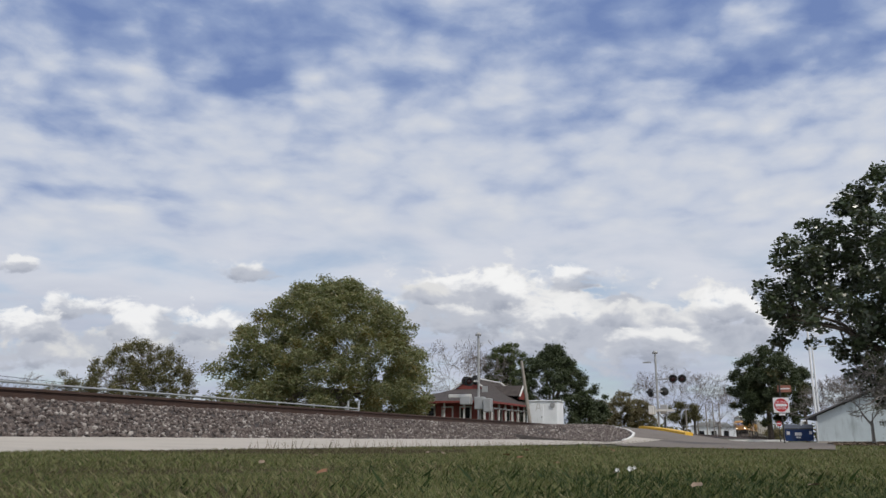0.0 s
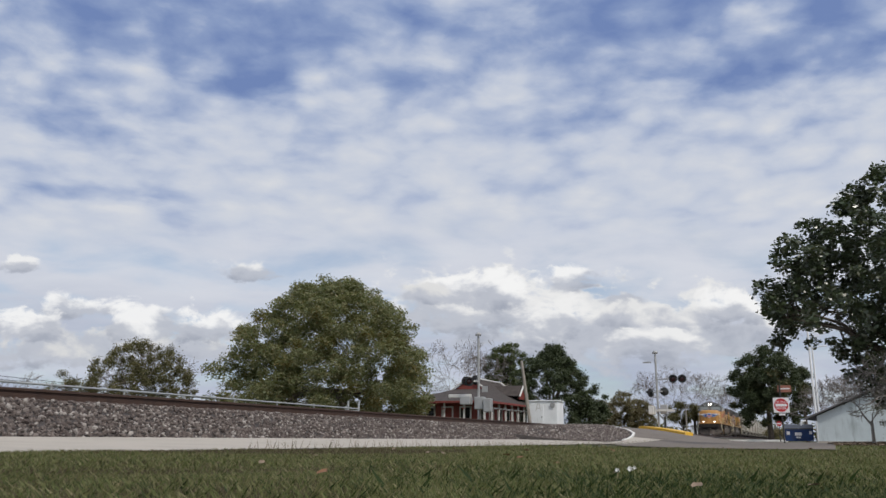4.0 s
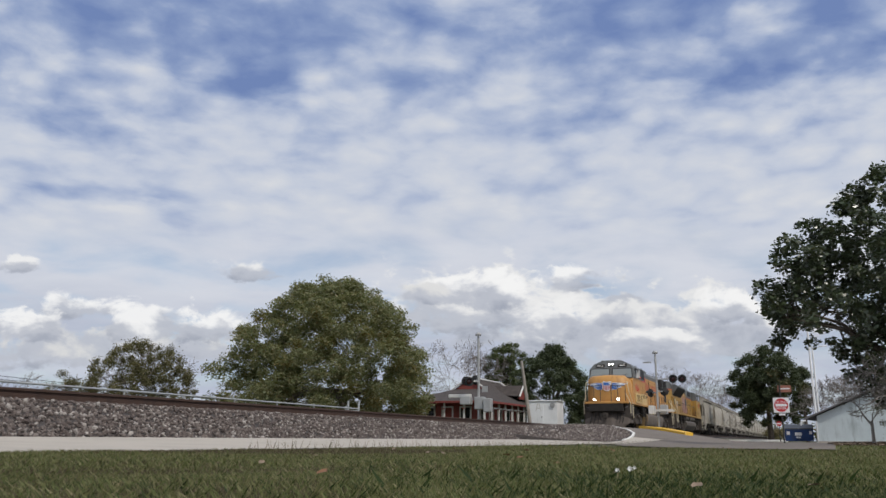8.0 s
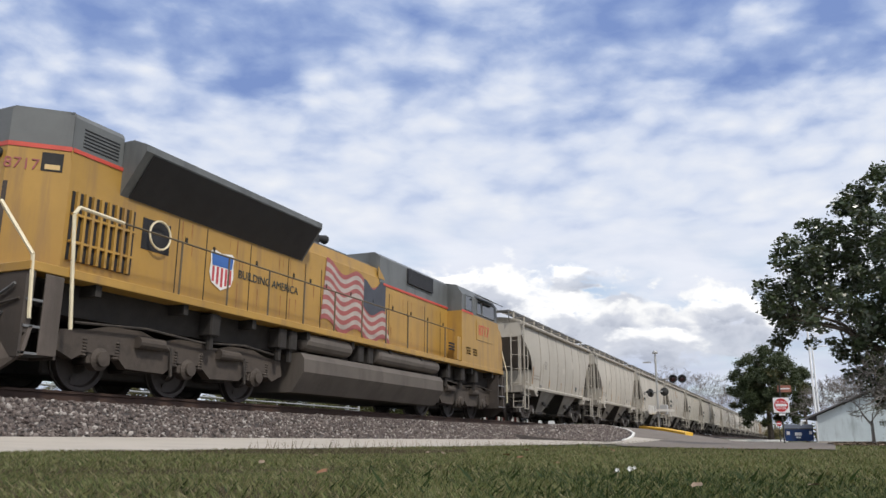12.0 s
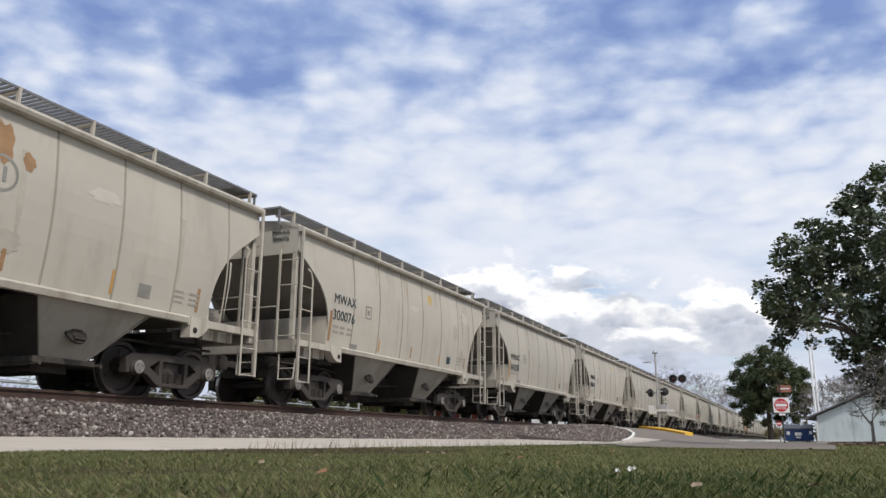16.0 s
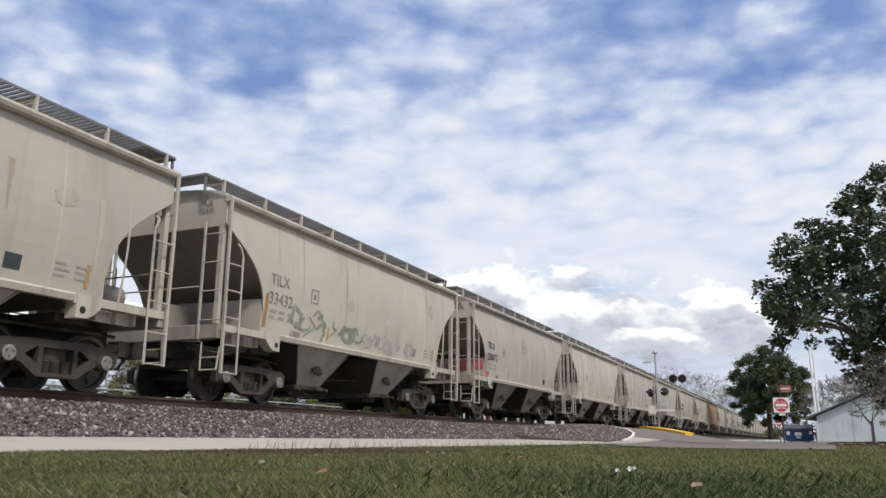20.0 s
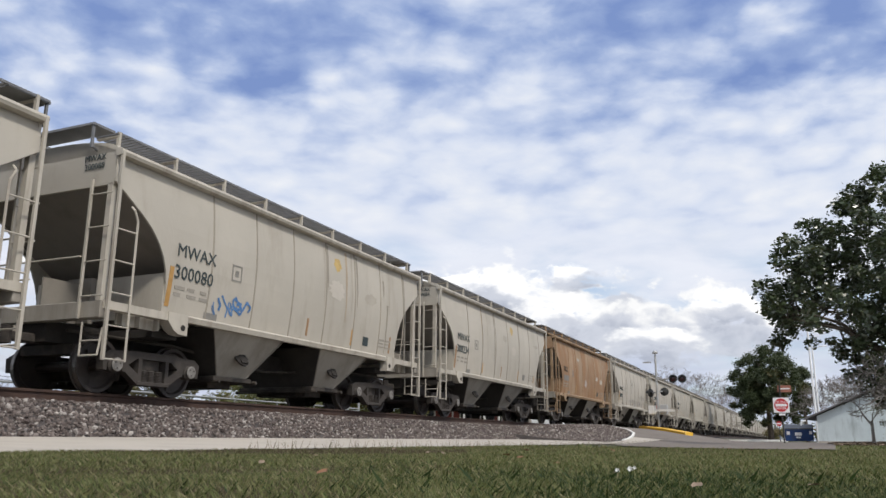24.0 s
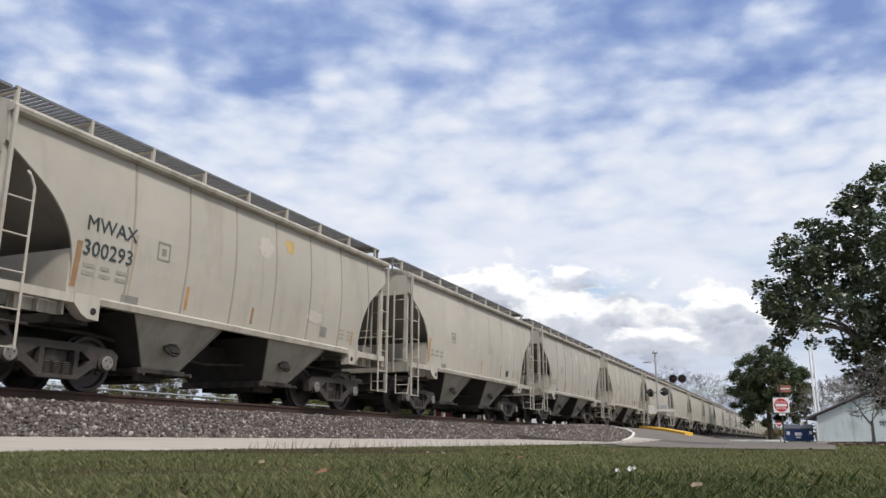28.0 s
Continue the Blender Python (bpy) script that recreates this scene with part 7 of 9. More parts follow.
def big_oak():
    """A broad crown in flat layered sprays; it leans a little to the right of its foot, and its foot stays in shade."""
    rng = np.random.default_rng(11)
    cl = []
    n = 620
    for i in range(n):
        k = (i + 0.5) / n
        z = 0.2 + 10.7 * k ** 0.9
        q = z / 11.0
        wide = 8.35 * math.sqrt(max(0.0, 1 - q ** 2.1)) * (0.86 + 0.14 * min(1.0, z / 2.5))
        t = i * 2.39996 + rng.uniform(-0.4, 0.4)
        wide *= 1 + 0.06 * math.sin(3 * t + 0.9) + 0.05 * math.sin(5 * t + 2.0 * z)
        d = wide * rng.choice((rng.uniform(0.72, 1.0), rng.uniform(0.86, 1.0), rng.uniform(0.25, 0.8)))
        lean = 0.7 * q
        cl.append((np.array([d * math.cos(t) + 0.40 * lean, d * math.sin(t) - 0.92 * lean, z - 0.05 * d + rng.uniform(-0.25, 0.25)]), rng.uniform(0.45, 1.15) * (1 - 0.3 * q)))
    leafy_tree("oak_tree", "broad dense green oak with tan patches beyond the track", "tree", (51.6, 32.35, 0.75), cl, 150000, 0.19, OAK, BARK, 3.0, 0.5, 3, 9, OAK_TAN, 0.3, 0.75)


def place_plants():
    big_oak()
    rng = np.random.default_rng(5)
    cl = dome_clumps(rng, 170, (0, 0, 2.0), (3.35, 3.35, 3.55), 0.25, 0.5, -0.6)
    leafy_tree("bush", "rounded olive bush with twiggy outline beyond the track", "bush", (38.15, 37.3, 0.75), cl, 46000, 0.115, SHRUB, BARK, 1.2, 0.12, 6, 6, None, 0.0, 1.0)
    bare_tree("bush_twigs", "grey twigs rising out of the olive bush", (38.3, 37.6, 0.75), 5.6, 8, depth=5)
    cl = dome_clumps(rng, 16, (0, 0, 1.7), (2.0, 2.0, 1.9), 0.35, 0.55, -0.5)
    leafy_tree("bush", "small thin grey-green bush beside a larger one", "bush", (36.4, 41.2, 0.75), cl, 5000, 0.11, SHRUB, BARK, 1.0, 0.07, 7, 5)
    cl = dome_clumps(rng, 8, (0, 0, 0.9), (2.0, 2.0, 0.8), 0.4, 0.6, -0.3)
    leafy_tree("bush", "low dark shrub at the foot of the oak", "bush", (43.5, 37.6, 0.75), cl, 1600, 0.16, SHRUB, BARK, 0.5, 0.05, 9, 4)
    bare_tree("young_tree", "small bare far tree", (55.9, 71.5, 0.75), 5.8, 9, depth=5)
    # behind the depot
    bare_tree("bare_tree", "tall leafless grey tree behind the depot", (88.0, 36.0, 0.75), 11.0, 12, depth=6)
    bare_tree("bare_tree", "tall leafless grey tree behind the depot", (89.0, 33.8, 0.75), 10.0, 13, depth=6)
    cl = dome_clumps(rng, 80, (0, 0, 6.4), (3.0, 3.0, 4.7), 0.4, 0.8, -0.8)
    leafy_tree("pine_tree", "yellow-green tree behind the depot roof", "tree", (90.1, 31.3, 0.75), cl, 30000, 0.20, LIGHT_LEAF, BARK, 5.0, 0.25, 14, 6)
    cl = []
    for i in range(210):
        k = (i + 0.5) / 210
        q, t = 5.7 * (1 - k ** 2.0) + 0.7, i * 2.39996
        w = q * math.sqrt(rng.uniform(0.2, 1.0))
        cl.append((np.array([w * math.cos(t), w * math.sin(t), 0.4 + 8.3 * k + rng.uniform(-0.4, 0.4)]), rng.uniform(0.4, 0.9)))
    leafy_tree("evergreen_tree", "dark dense evergreen beside the depot", "tree", (82.9, 23.7, 0.75), cl, 66000, 0.22, EVERGREEN, BARK, 2.5, 0.3, 15, 8)
    cl = dome_clumps(rng, 16, (0, 0, 2.2), (2.2, 2.2, 1.8), 0.6, 0.9, -0.6)
    leafy_tree("bush", "dark shrub in the shade of the evergreen", "bush", (84.0, 19.9, 0.75), cl, 9000, 0.24, EVERGREEN, BARK, 1.0, 0.1, 16, 4)
    for i, (x, y, h) in enumerate(((109.2, 24.4, 2.3), (110.6, 21.6, 3.0), (111.6, 19.6, 2.5))):
        cl = dome_clumps(rng, 60, (0, 0, h), (2.4, 2.4, h * 1.1), 0.4, 0.7, -0.9)
        leafy_tree("bush", "tall brown-green autumn shrub far behind the crossing", "bush", (x, y, 0.75), cl, 13000, 0.19, BROWN_LEAF, BARK, 1.5, 0.1, 20 + i, 4)
    for i, (x, y, h) in enumerate(((123.0, 18.0, 10.5), (125.0, 14.0, 11.0), (126.3, 10.8, 8.0))):
        bare_tree("bare_tree", "leafless spreading tree far beyond the crossing", (x, y, 0.5), h, 30 + i, depth=6)
    cl = dome_clumps(rng, 16, (0, 0, 3.2), (3.0, 3.0, 2.6), 0.6, 1.0, -0.6)
    leafy_tree("bush", "dull brown-green shrub under bare trees", "bush", (123.0, 15.4, 0.5), cl, 12000, 0.20, SHRUB, BARK, 1.5, 0.15, 36, 4)
    cl = dome_clumps(rng, 130, (0, 0, 5.7), (4.6, 4.6, 5.5), 0.5, 1.05, -0.8)
    leafy_tree("oak_tree", "dark green roadside oak beyond the no-entry sign", "tree", (102.4, 3.0, 0.2), cl, 64000, 0.24, EVERGREEN, BARK, 3.5, 0.3, 40, 8, SHRUB)
    cl = dome_clumps(rng, 14, (0, 0, 5.6), (1.3, 1.3, 3.6), 0.5, 0.8, -0.9)
    leafy_tree("cedar_tree", "narrow dark tree beside the roadside oak", "tree", (104.0, -0.9, 0.2), cl, 7000, 0.26, EVERGREEN, BARK, 3.0, 0.2, 41, 4)
    cl = dome_clumps(rng, 12, (0, 0, 0.9), (2.6, 1.6, 0.9), 0.4, 0.6, -0.4)
    leafy_tree("bush", "low shrubs with dry leaves by the far road", "bush", (118.6, 3.1, 0.1), cl, 2600, 0.2, BROWN_LEAF, BARK, 0.5, 0.06, 42, 4)
    # the magnolia by the lawn
    cl = []
    for c, r in dome_clumps(rng, 230, (0.2, -0.1, 4.45), (3.7, 4.15, 4.4), 0.20, 0.42, -0.36):
        k = max(0.0, (c[2] - 4.3) / 4.7)
        fall = 1 - 0.85 * k + 0.4 * k * k
        cl.append((np.array([0.2 + (c[0] - 0.2) * fall, (c[1] + 0.0) * fall, c[2]]), r))
    cl += dome_clumps(rng, 14, (0.0, 2.8, 4.3), (1.6, 1.7, 1.5), 0.3, 0.5, -0.55)
    cl += dome_clumps(rng, 30, (0.0, 2.3, 5.7), (1.5, 1.5, 1.5), 0.2, 0.4, -0.6)
    cl += dome_clumps(rng, 60, (-0.2, 0.1, 2.7), (1.4, 1.9, 2.0), 0.25, 0.45, -0.9)
    leafy_tree("magnolia_tree", "near magnolia with glossy dark green leaves", "tree", (27.6, -3.3, 0.0), cl, 33000, 0.18, MAGNOLIA, BARK, 2.4, 0.16, 50, 10, None, 0.3, 0.9)
    for i, (x, y, h) in enumerate(((27.0, -2.0, 2.5), (26.4, -2.9, 3.0), (27.6, -3.2, 2.8))):
        bare_tree("bare_shrub", "thin leafless pale shrub under the magnolia", (x, y, 0.0), h, 60 + i, depth=5, thin=0.008, material=BARK_PALE)
    cl = dome_clumps(rng, 26, (0, 0, 1.1), (1.2, 1.0, 1.3), 0.16, 0.3, -0.8)
    leafy_tree("pale_shrub", "thin pale grey shrub under the magnolia", "bush", (26.6, -2.75, 0.0), cl, 5200, 0.05, PALE_TWIG_LEAF, BARK_PALE, 0.7, 0.03, 64, 5)
    for i, (x, y) in enumerate(((88.0, -3.6), (92.0, -5.0))):
        bare_tree("bare_tree", "leafless far tree behind the metal shed", (x, y, 0.1), 6.6, 70 + i, depth=6)


place_plants()


# ---- depot ----
BRICK_RED = mat("red_painted_boards", (0.20, 0.045, 0.035), 0.7, 0, 0.2, 2, 25, 0.2)
TRIM_WHITE = mat("white_trim_paint", (0.62, 0.61, 0.58), 0.6, 0, 0.1, 2, 30, 0.1)
SHINGLE = mat("brown_roof_shingles", (0.055, 0.044, 0.039), 0.9, 0, 0.25, 2, 14, 0.5)
DARK_OPEN = glass("dark_window_glass", (0.02, 0.022, 0.025), 0.15)
ALUMINIUM = mat("weathered_aluminium", (0.42, 0.42, 0.41), 0.5, 0.5, 0.12, 2, 30, 0.1)
BLACK_PAINT = mat("black_signal_paint", (0.018, 0.018, 0.018), 0.6, 0, 0.2, 3, 30, 0.1)
LENS_RED = glass("dark_red_lens", (0.06, 0.012, 0.012), 0.12)
CABIN_WHITE = mat("white_cabin_paint", (0.78, 0.79, 0.79), 0.5, 0, 0.06, 1, 25, 0.06, (0.5, 0.5, 0.48), 0.2, 2.0)
GALV = mat("galvanised_pipe", (0.42, 0.43, 0.43), 0.5, 0.4, 0.12, 2, 30, 0.1)
WOOD_POLE = mat("weathered_pole_timber", (0.30, 0.27, 0.235), 0.9, 0, 0.2, 2, 25, 0.4)


def depot():
    x0, x1, y0, y1 = 66.6, 80.5, 25.9, 31.6
    g = 0.7
    ob = thing("railway_depot", "old red wooden railway depot with white trim and brown hipped roof", "building", pose(0, 0, 0))
    for a, b, c, d in ((x0, x1, y0, y0 + 0.2), (x0, x1, y1 - 0.2, y1), (x0, x0 + 0.2, y0 + 0.2, y1 - 0.2), (x1 - 0.2, x1, y0 + 0.2, y1 - 0.2)):
        bm = B()
        box(bm, a, b, c, d, g, 3.6)
        part("wall", bm, BRICK_RED, ob)
    bm = B()
    box(bm, x0 - 1.4, x1 + 1.4, y0 - 1.4, y1 + 1.4, 0.3, g + 0.05)
    part("platform", bm, CONCRETE, ob)
    # hipped roof with wide eaves, and a small gablet at each end
    e = 1.5
    bm = B()
    ym = (y0 + y1) / 2
    low = [bm.verts.new(p) for p in ((x0 - e, y0 - e, 3.38), (x1 + e, y0 - e, 3.38), (x1 + e, y1 + e, 3.38), (x0 - e, y1 + e, 3.38))]
    up = [bm.verts.new(p) for p in ((x0 + 5.4, ym - 1.5, 4.85), (x1 + 0.2, ym - 1.5, 4.85), (x1 + 0.2, ym + 1.5, 4.85), (x0 + 5.4, ym + 1.5, 4.85))]
    rid = [bm.verts.new(p) for p in ((x0 + 5.1, ym, 5.9), (x1 + 0.4, ym, 5.9))]
    for i in range(4):
        j = (i + 1) % 4
        bm.faces.new((low[i], low[j], up[j], up[i]))
    bm.faces.new((up[0], up[1], rid[1], rid[0]))
    bm.faces.new((up[2], up[3], rid[0], rid[1]))
    bmesh.ops.recalc_face_normals(bm, faces=bm.faces[:])
    thicken(bm, 0.10)
    roof = part("roof", bm, SHINGLE, ob, "brown shingled hipped roof")
    for xe, s in ((x0 + 5.35, -1), (x1 + 0.15, 1)):
        bm = B()
        prism(bm, [(ym - 1.45, 4.8), (ym + 1.45, 4.8), (ym, 5.82)], "x", min(xe, xe + s * 0.06), max(xe, xe + s * 0.06))
        part("gablet", bm, BRICK_RED, roof, "red boarded gablet")
        for t in (-1, 1):
            bm = B()
            tube(bm, (xe + s * 0.2, ym + t * 1.85, 4.72), (xe + s * 0.2, ym, 5.98), 0.09, 0.09, 5)
            part("barge_board", bm, TRIM_WHITE, roof)
    bm = B()
    tube(bm, (x0 + 5.1, ym, 5.97), (x1 + 0.4, ym, 5.97), 0.09, 0.09, 6)
    part("ridge_cap", bm, TRIM_WHITE, roof)
    # cross gable over the platform side
    gx = 77.0
    bm = B()
    v = [bm.verts.new(p) for p in ((gx - 1.3, y0 - 0.9, 4.3), (gx + 1.3, y0 - 0.9, 4.3), (gx, y0 - 0.9, 5.4), (gx, ym - 0.5, 5.4), (gx - 1.3, ym - 1.8, 4.4), (gx + 1.3, ym - 1.8, 4.4))]
    bm.faces.new((v[0], v[2], v[3], v[4]))
    bm.faces.new((v[2], v[1], v[5], v[3]))
    thicken(bm, 0.1)
    part("cross_gable", bm, SHINGLE, roof)
    bm = B()
    prism(bm, [(gx - 1.0, 4.0), (gx + 1.0, 4.0), (gx + 1.0, 4.4), (gx, 5.25), (gx - 1.0, 4.4)], "y", y0 - 0.8, y0 - 0.7)
    part("gablet", bm, BRICK_RED, roof, "red boarded gablet")
    for t in (-1, 1):
        bm = B()
        tube(bm, (gx + t * 1.4, y0 - 1.0, 4.24), (gx, y0 - 1.0, 5.46), 0.09, 0.09, 5)
        part("barge_board", bm, TRIM_WHITE, roof)
    for a, b in (((x0 - e, y0 - e), (x1 + e, y0 - e)), ((x0 - e, y0 - e), (x0 - e, y1 + e))):
        bm = B()
        box(bm, min(a[0], b[0]) - 0.05, max(a[0], b[0]) + 0.05, min(a[1], b[1]) - 0.05, max(a[1], b[1]) + 0.05, 3.22, 3.40)
        part("fascia", bm, BRICK_RED, ob)
    # openings along both seen sides
    for i in range(6):
        cx = x0 + 1.3 + i * 2.25
        door = i in (1, 4)
        bm = B()
        box(bm, cx - 0.5, cx + 0.5, y0 - 0.03, y0 - 0.01, g + (0.05 if door else 0.9), 2.85)
        w = part("door" if door else "window", bm, BRICK_RED if door else DARK_OPEN, ob)
        for a, b in ((cx - 0.6, cx - 0.48), (cx + 0.48, cx + 0.6)):
            bm = B()
            box(bm, a, b, y0 - 0.08, y0 - 0.005, g + 0.05, 2.95)
            part("frame", bm, TRIM_WHITE, w)
        bm = B()
        box(bm, cx - 0.6, cx + 0.6, y0 - 0.08, y0 - 0.005, 2.85, 2.99)
        part("frame", bm, TRIM_WHITE, w)
    for i in range(3):
        cy = y0 + 1.1 + i * 1.75
        bm = B()
        box(bm, x0 - 0.03, x0 - 0.01, cy - 0.45, cy + 0.45, g + (0.05 if i == 1 else 0.9), 2.85)
        w = part("door" if i == 1 else "window", bm, BRICK_RED if i == 1 else DARK_OPEN, ob)
        for a, b in ((cy - 0.57, cy - 0.44), (cy + 0.44, cy + 0.57)):
            bm = B()
            box(bm, x0 - 0.08, x0 - 0.005, a, b, g + 0.05, 2.95)
            part("frame", bm, TRIM_WHITE, w)
        bm = B()
        box(bm, x0 - 0.08, x0 - 0.005, cy - 0.57, cy + 0.57, 2.85, 2.99)
        part("frame", bm, TRIM_WHITE, w)
    # white posts and brackets under the eaves
    for px, py in [(x0 - 1.1 + i * 1.85, y0 - 1.1) for i in range(10)] + [(x0 - 1.1, y0 - 1.1 + j * 1.9) for j in range(1, 5)]:
        bm = B()
        box(bm, px - 0.07, px + 0.07, py - 0.07, py + 0.07, g, 3.3)
        post = part("post", bm, TRIM_WHITE, ob)
        bm = B()
        box(bm, px - 0.3, px + 0.3, py - 0.05, py + 0.05, 2.7, 2.8)
        part("bracket", bm, BRICK_RED, post)
    bm = B()
    box(bm, x0 - 1.2, x1 + 1.2, y0 - 1.14, y0 - 1.06, 2.78, 2.88)
    part("beam", bm, TRIM_WHITE, ob)


depot()


# ---- crossing signals and small structures ----
def lamp_unit(parent, c, yaw, label="black flashing-light unit with a round backboard"):
    """A round backboard with hood and lens that faces the yaw direction."""
    m = Matrix.Translation(c) @ Matrix.Rotation(yaw, 4, "Z")
    bm = B()
    lathe(bm, [(0.02, 0.0), (0.25, 0.0), (0.25, 0.02), (0.11, 0.05), (0.11, 0.16), (0.02, 0.18)], "x", 20)
    bmesh.ops.transform(bm, matrix=m @ Matrix.Rotation(math.pi, 4, "Z"), verts=bm.verts[:])
    u = part("light_unit", bm, BLACK_PAINT, parent, label)
    bm = B()
    lathe(bm, [(0.15, 0.004), (0.14, 0.03), (0.08, 0.05), (0.01, 0.055)], "x", 16)
    bmesh.ops.transform(bm, matrix=m, verts=bm.verts[:])
    part("lens", bm, LENS_RED, u)
    bm = B()
    for i in range(9):
        a0 = math.pi * (i / 8) * 1.0
        if i < 8:
            a1 = math.pi * ((i + 1) / 8)
            v = [bm.verts.new(p) for p in ((0.0, 0.16 * math.cos(a0), 0.16 * math.sin(a0)), (0.0, 0.16 * math.cos(a1), 0.16 * math.sin(a1)), (0.26, 0.16 * math.cos(a1), 0.16 * math.sin(a1)), (0.26, 0.16 * math.cos(a0), 0.16 * math.sin(a0)))]
            bm.faces.new(v)
    thicken(bm, 0.006)
    bmesh.ops.transform(bm, matrix=m, verts=bm.verts[:])
    part("hood", bm, BLACK_PAINT, u)


def crossing_signal(x, y, z, h, label, lights, gate):
    ob = thing("crossing_signal", label, "crossing signal", pose(x, y, z))
    bm = B()
    tube(bm, (0, 0, 0), (0, 0, h), 0.065, 0.06, 12)
    tube(bm, (0, 0, 0), (0, 0, 0.1), 0.18, 0.16, 12)
    part("mast", bm, ALUMINIUM, ob)
    bm = B()
    lathe(bm, [(0.02, h + 0.02), (0.16, h + 0.04), (0.17, h + 0.12), (0.10, h + 0.2), (0.02, h + 0.22)], "z", 14)
    part("bell", bm, ALUMINIUM, ob)
    bm = B()
    box(bm, -0.3, 0.3, -0.05, 0.05, 0.02, 0.12)
    part("base", bm, CONCRETE, ob)
    for (dx, dy, dz, yaw) in lights:
        bm = B()
        pipe(bm, [(0, 0, dz), (dx * 0.8, dy * 0.8, dz)], 0.035, 8)
        part("arm", bm, ALUMINIUM, ob)
        lamp_unit(ob, (dx, dy, dz), yaw)
    if gate:
        bm = B()
        box(bm, -0.28, 0.28, -0.55, -0.15, 1.0, 1.55, 0.03)
        part("gate_mechanism", bm, ALUMINIUM, ob, "grey gate mechanism case")
        for s in (-0.35, 0.35):
            bm = B()
            box(bm, s - 0.04, s + 0.04, -0.9, 0.35, 1.16, 1.28)
            box(bm, s - 0.06, s + 0.06, 0.2, 0.5, 1.0, 1.5, 0.02)
            part("counterweight", bm, TRIM_WHITE, ob)
    return ob


sg = crossing_signal(49.1, 7.55, 0.62, 4.55, "grey crossing signal mast with black flashing lights by the yellow kerb", [(-0.25, -1.0, 3.05, math.pi + 0.1), (-0.15, -1.5, 3.05, math.pi + 0.1), (0.35, 0.45, 2.28, 0.9), (0.5, -0.35, 2.35, 0.2)], True)
bm = B()
box(bm, -0.1, 0.1, 0.25, 0.75, 4.05, 4.12)
part("cross_arm", bm, ALUMINIUM, sg)
sg = crossing_signal(39.7, 15.35, 0.55, 4.95, "grey crossing signal mast across the track with black flashing lights", [(-0.3, 0.42, 2.55, math.pi + 0.4), (0.1, 0.75, 2.6, math.pi + 0.4), (0.3, 0.3, 2.65, 0.3)], False)
for (a, b, c, d, e, f, nm, lab) in ((-0.2, 0.25, -0.32, 0.18, 1.1, 1.75, "relay_case", "weathered grey relay case"), (-0.2, 0.2, 0.42, 1.0, 1.35, 1.8, "gate_mechanism", "grey gate mechanism case"), (-0.4, 0.0, -0.8, -0.4, 0.95, 1.65, "relay_case", "weathered grey relay case")):
    bm = B()
    box(bm, a, b, c, d, e, f, 0.03)
    part(nm, bm, ALUMINIUM, sg, lab)
bm = B()
box(bm, -0.1, 0.0, 0.4, 1.7, 1.72, 1.9, 0.02)
part("gate_arm", bm, TRIM_WHITE, sg, "white gate arm bracket")
bm = B()
box(bm, -0.05, 0.03, -0.5, -0.2, 2.0, 2.3)
part("sign_plate", bm, ALUMINIUM, sg)


def white_cabin():
    ob = thing("signal_cabin", "white metal signal cabin beyond the track", "cabin", pose(59.9, 17.7, 0.5, 0, 0, 0))
    bm = B()
    box(bm, -0.9, 0.9, -1.2, 1.2, 0.15, 2.45, 0.02)
    part("body", bm, CABIN_WHITE, ob)
    bm = B()
    box(bm, -0.98, 0.98, -1.28, 1.28, 2.45, 2.53, 0.02)
    part("roof", bm, CABIN_WHITE, ob)
    bm = B()
    box(bm, -0.95, 0.95, -1.25, 1.25, 0.0, 0.15)
    part("base", bm, CONCRETE, ob)
    bm = B()
    box(bm, -0.925, -0.90, -0.15, 0.75, 0.25, 2.3, 0.005)
    d = part("door", bm, CABIN_WHITE, ob)
    bm = B()
    box(bm, -0.95, -0.925, -0.05, 0.05, 1.2, 1.35)
    part("handle", bm, ALUMINIUM, d)
    bm = B()
    for s in (-1, 1):
        boxr(bm, (-0.93, 0.25 + s * 0.13, 2.0), (0.01, 0.07, 0.6), Matrix.Rotation(s * 0.25, 4, "X"))
    box(bm, -0.935, -0.925, 0.1, 0.4, 1.9, 1.96)
    part("painted_mark", bm, TRIM_WHITE, ob)
    bm = B()
    lathe(bm, [(0.01, 0), (0.2, 0.0), (0.2, 0.06), (0.01, 0.08)], "x", 14, (-0.98, -0.85, 2.15))
    part("vent", bm, ALUMINIUM, ob)


white_cabin()


def leaning_pole():
    ob = thing("utility_pole", "bare leaning timber pole beside the white cabin", "pole", pose(55.6, 17.45, 0.6))
    bm = B()
    tube(bm, (0, 0, -0.3), (-0.18, 0.62, 5.1), 0.15, 0.10, 10)
    part("shaft", bm, WOOD_POLE, ob)


leaning_pole()


def pipe_fence():
    ob = thing("pipe_fence", "grey galvanised pipe railing on posts beyond the track", "fence", pose(0, 17.3, 0.65))
    xs = [-7.3 + 2.44 * i for i in range(16)]
    x_end = 30.4
    bm = B()
    tube(bm, (-12, 0, 0.80), (x_end, 0, 0.72), 0.028, 0.028, 8)
    part("top_rail", bm, GALV, ob)
    for x in xs:
        if x < x_end:
            bm = B()
            tube(bm, (x, 0, -0.3), (x, 0, 0.79), 0.028, 0.028, 8)
            part("post", bm, GALV, ob)
    for x in (x_end - 0.9, x_end):
        bm = B()
        tube(bm, (x, 0, -0.3), (x, 0, 1.02), 0.045, 0.045, 8)
        part("post", bm, GALV, ob)
    bm = B()
    tube(bm, (x_end - 4.5, 0, 0.55), (x_end, 0, 0.62), 0.03, 0.03, 8)
    part("lower_rail", bm, GALV, ob)


pipe_fence()


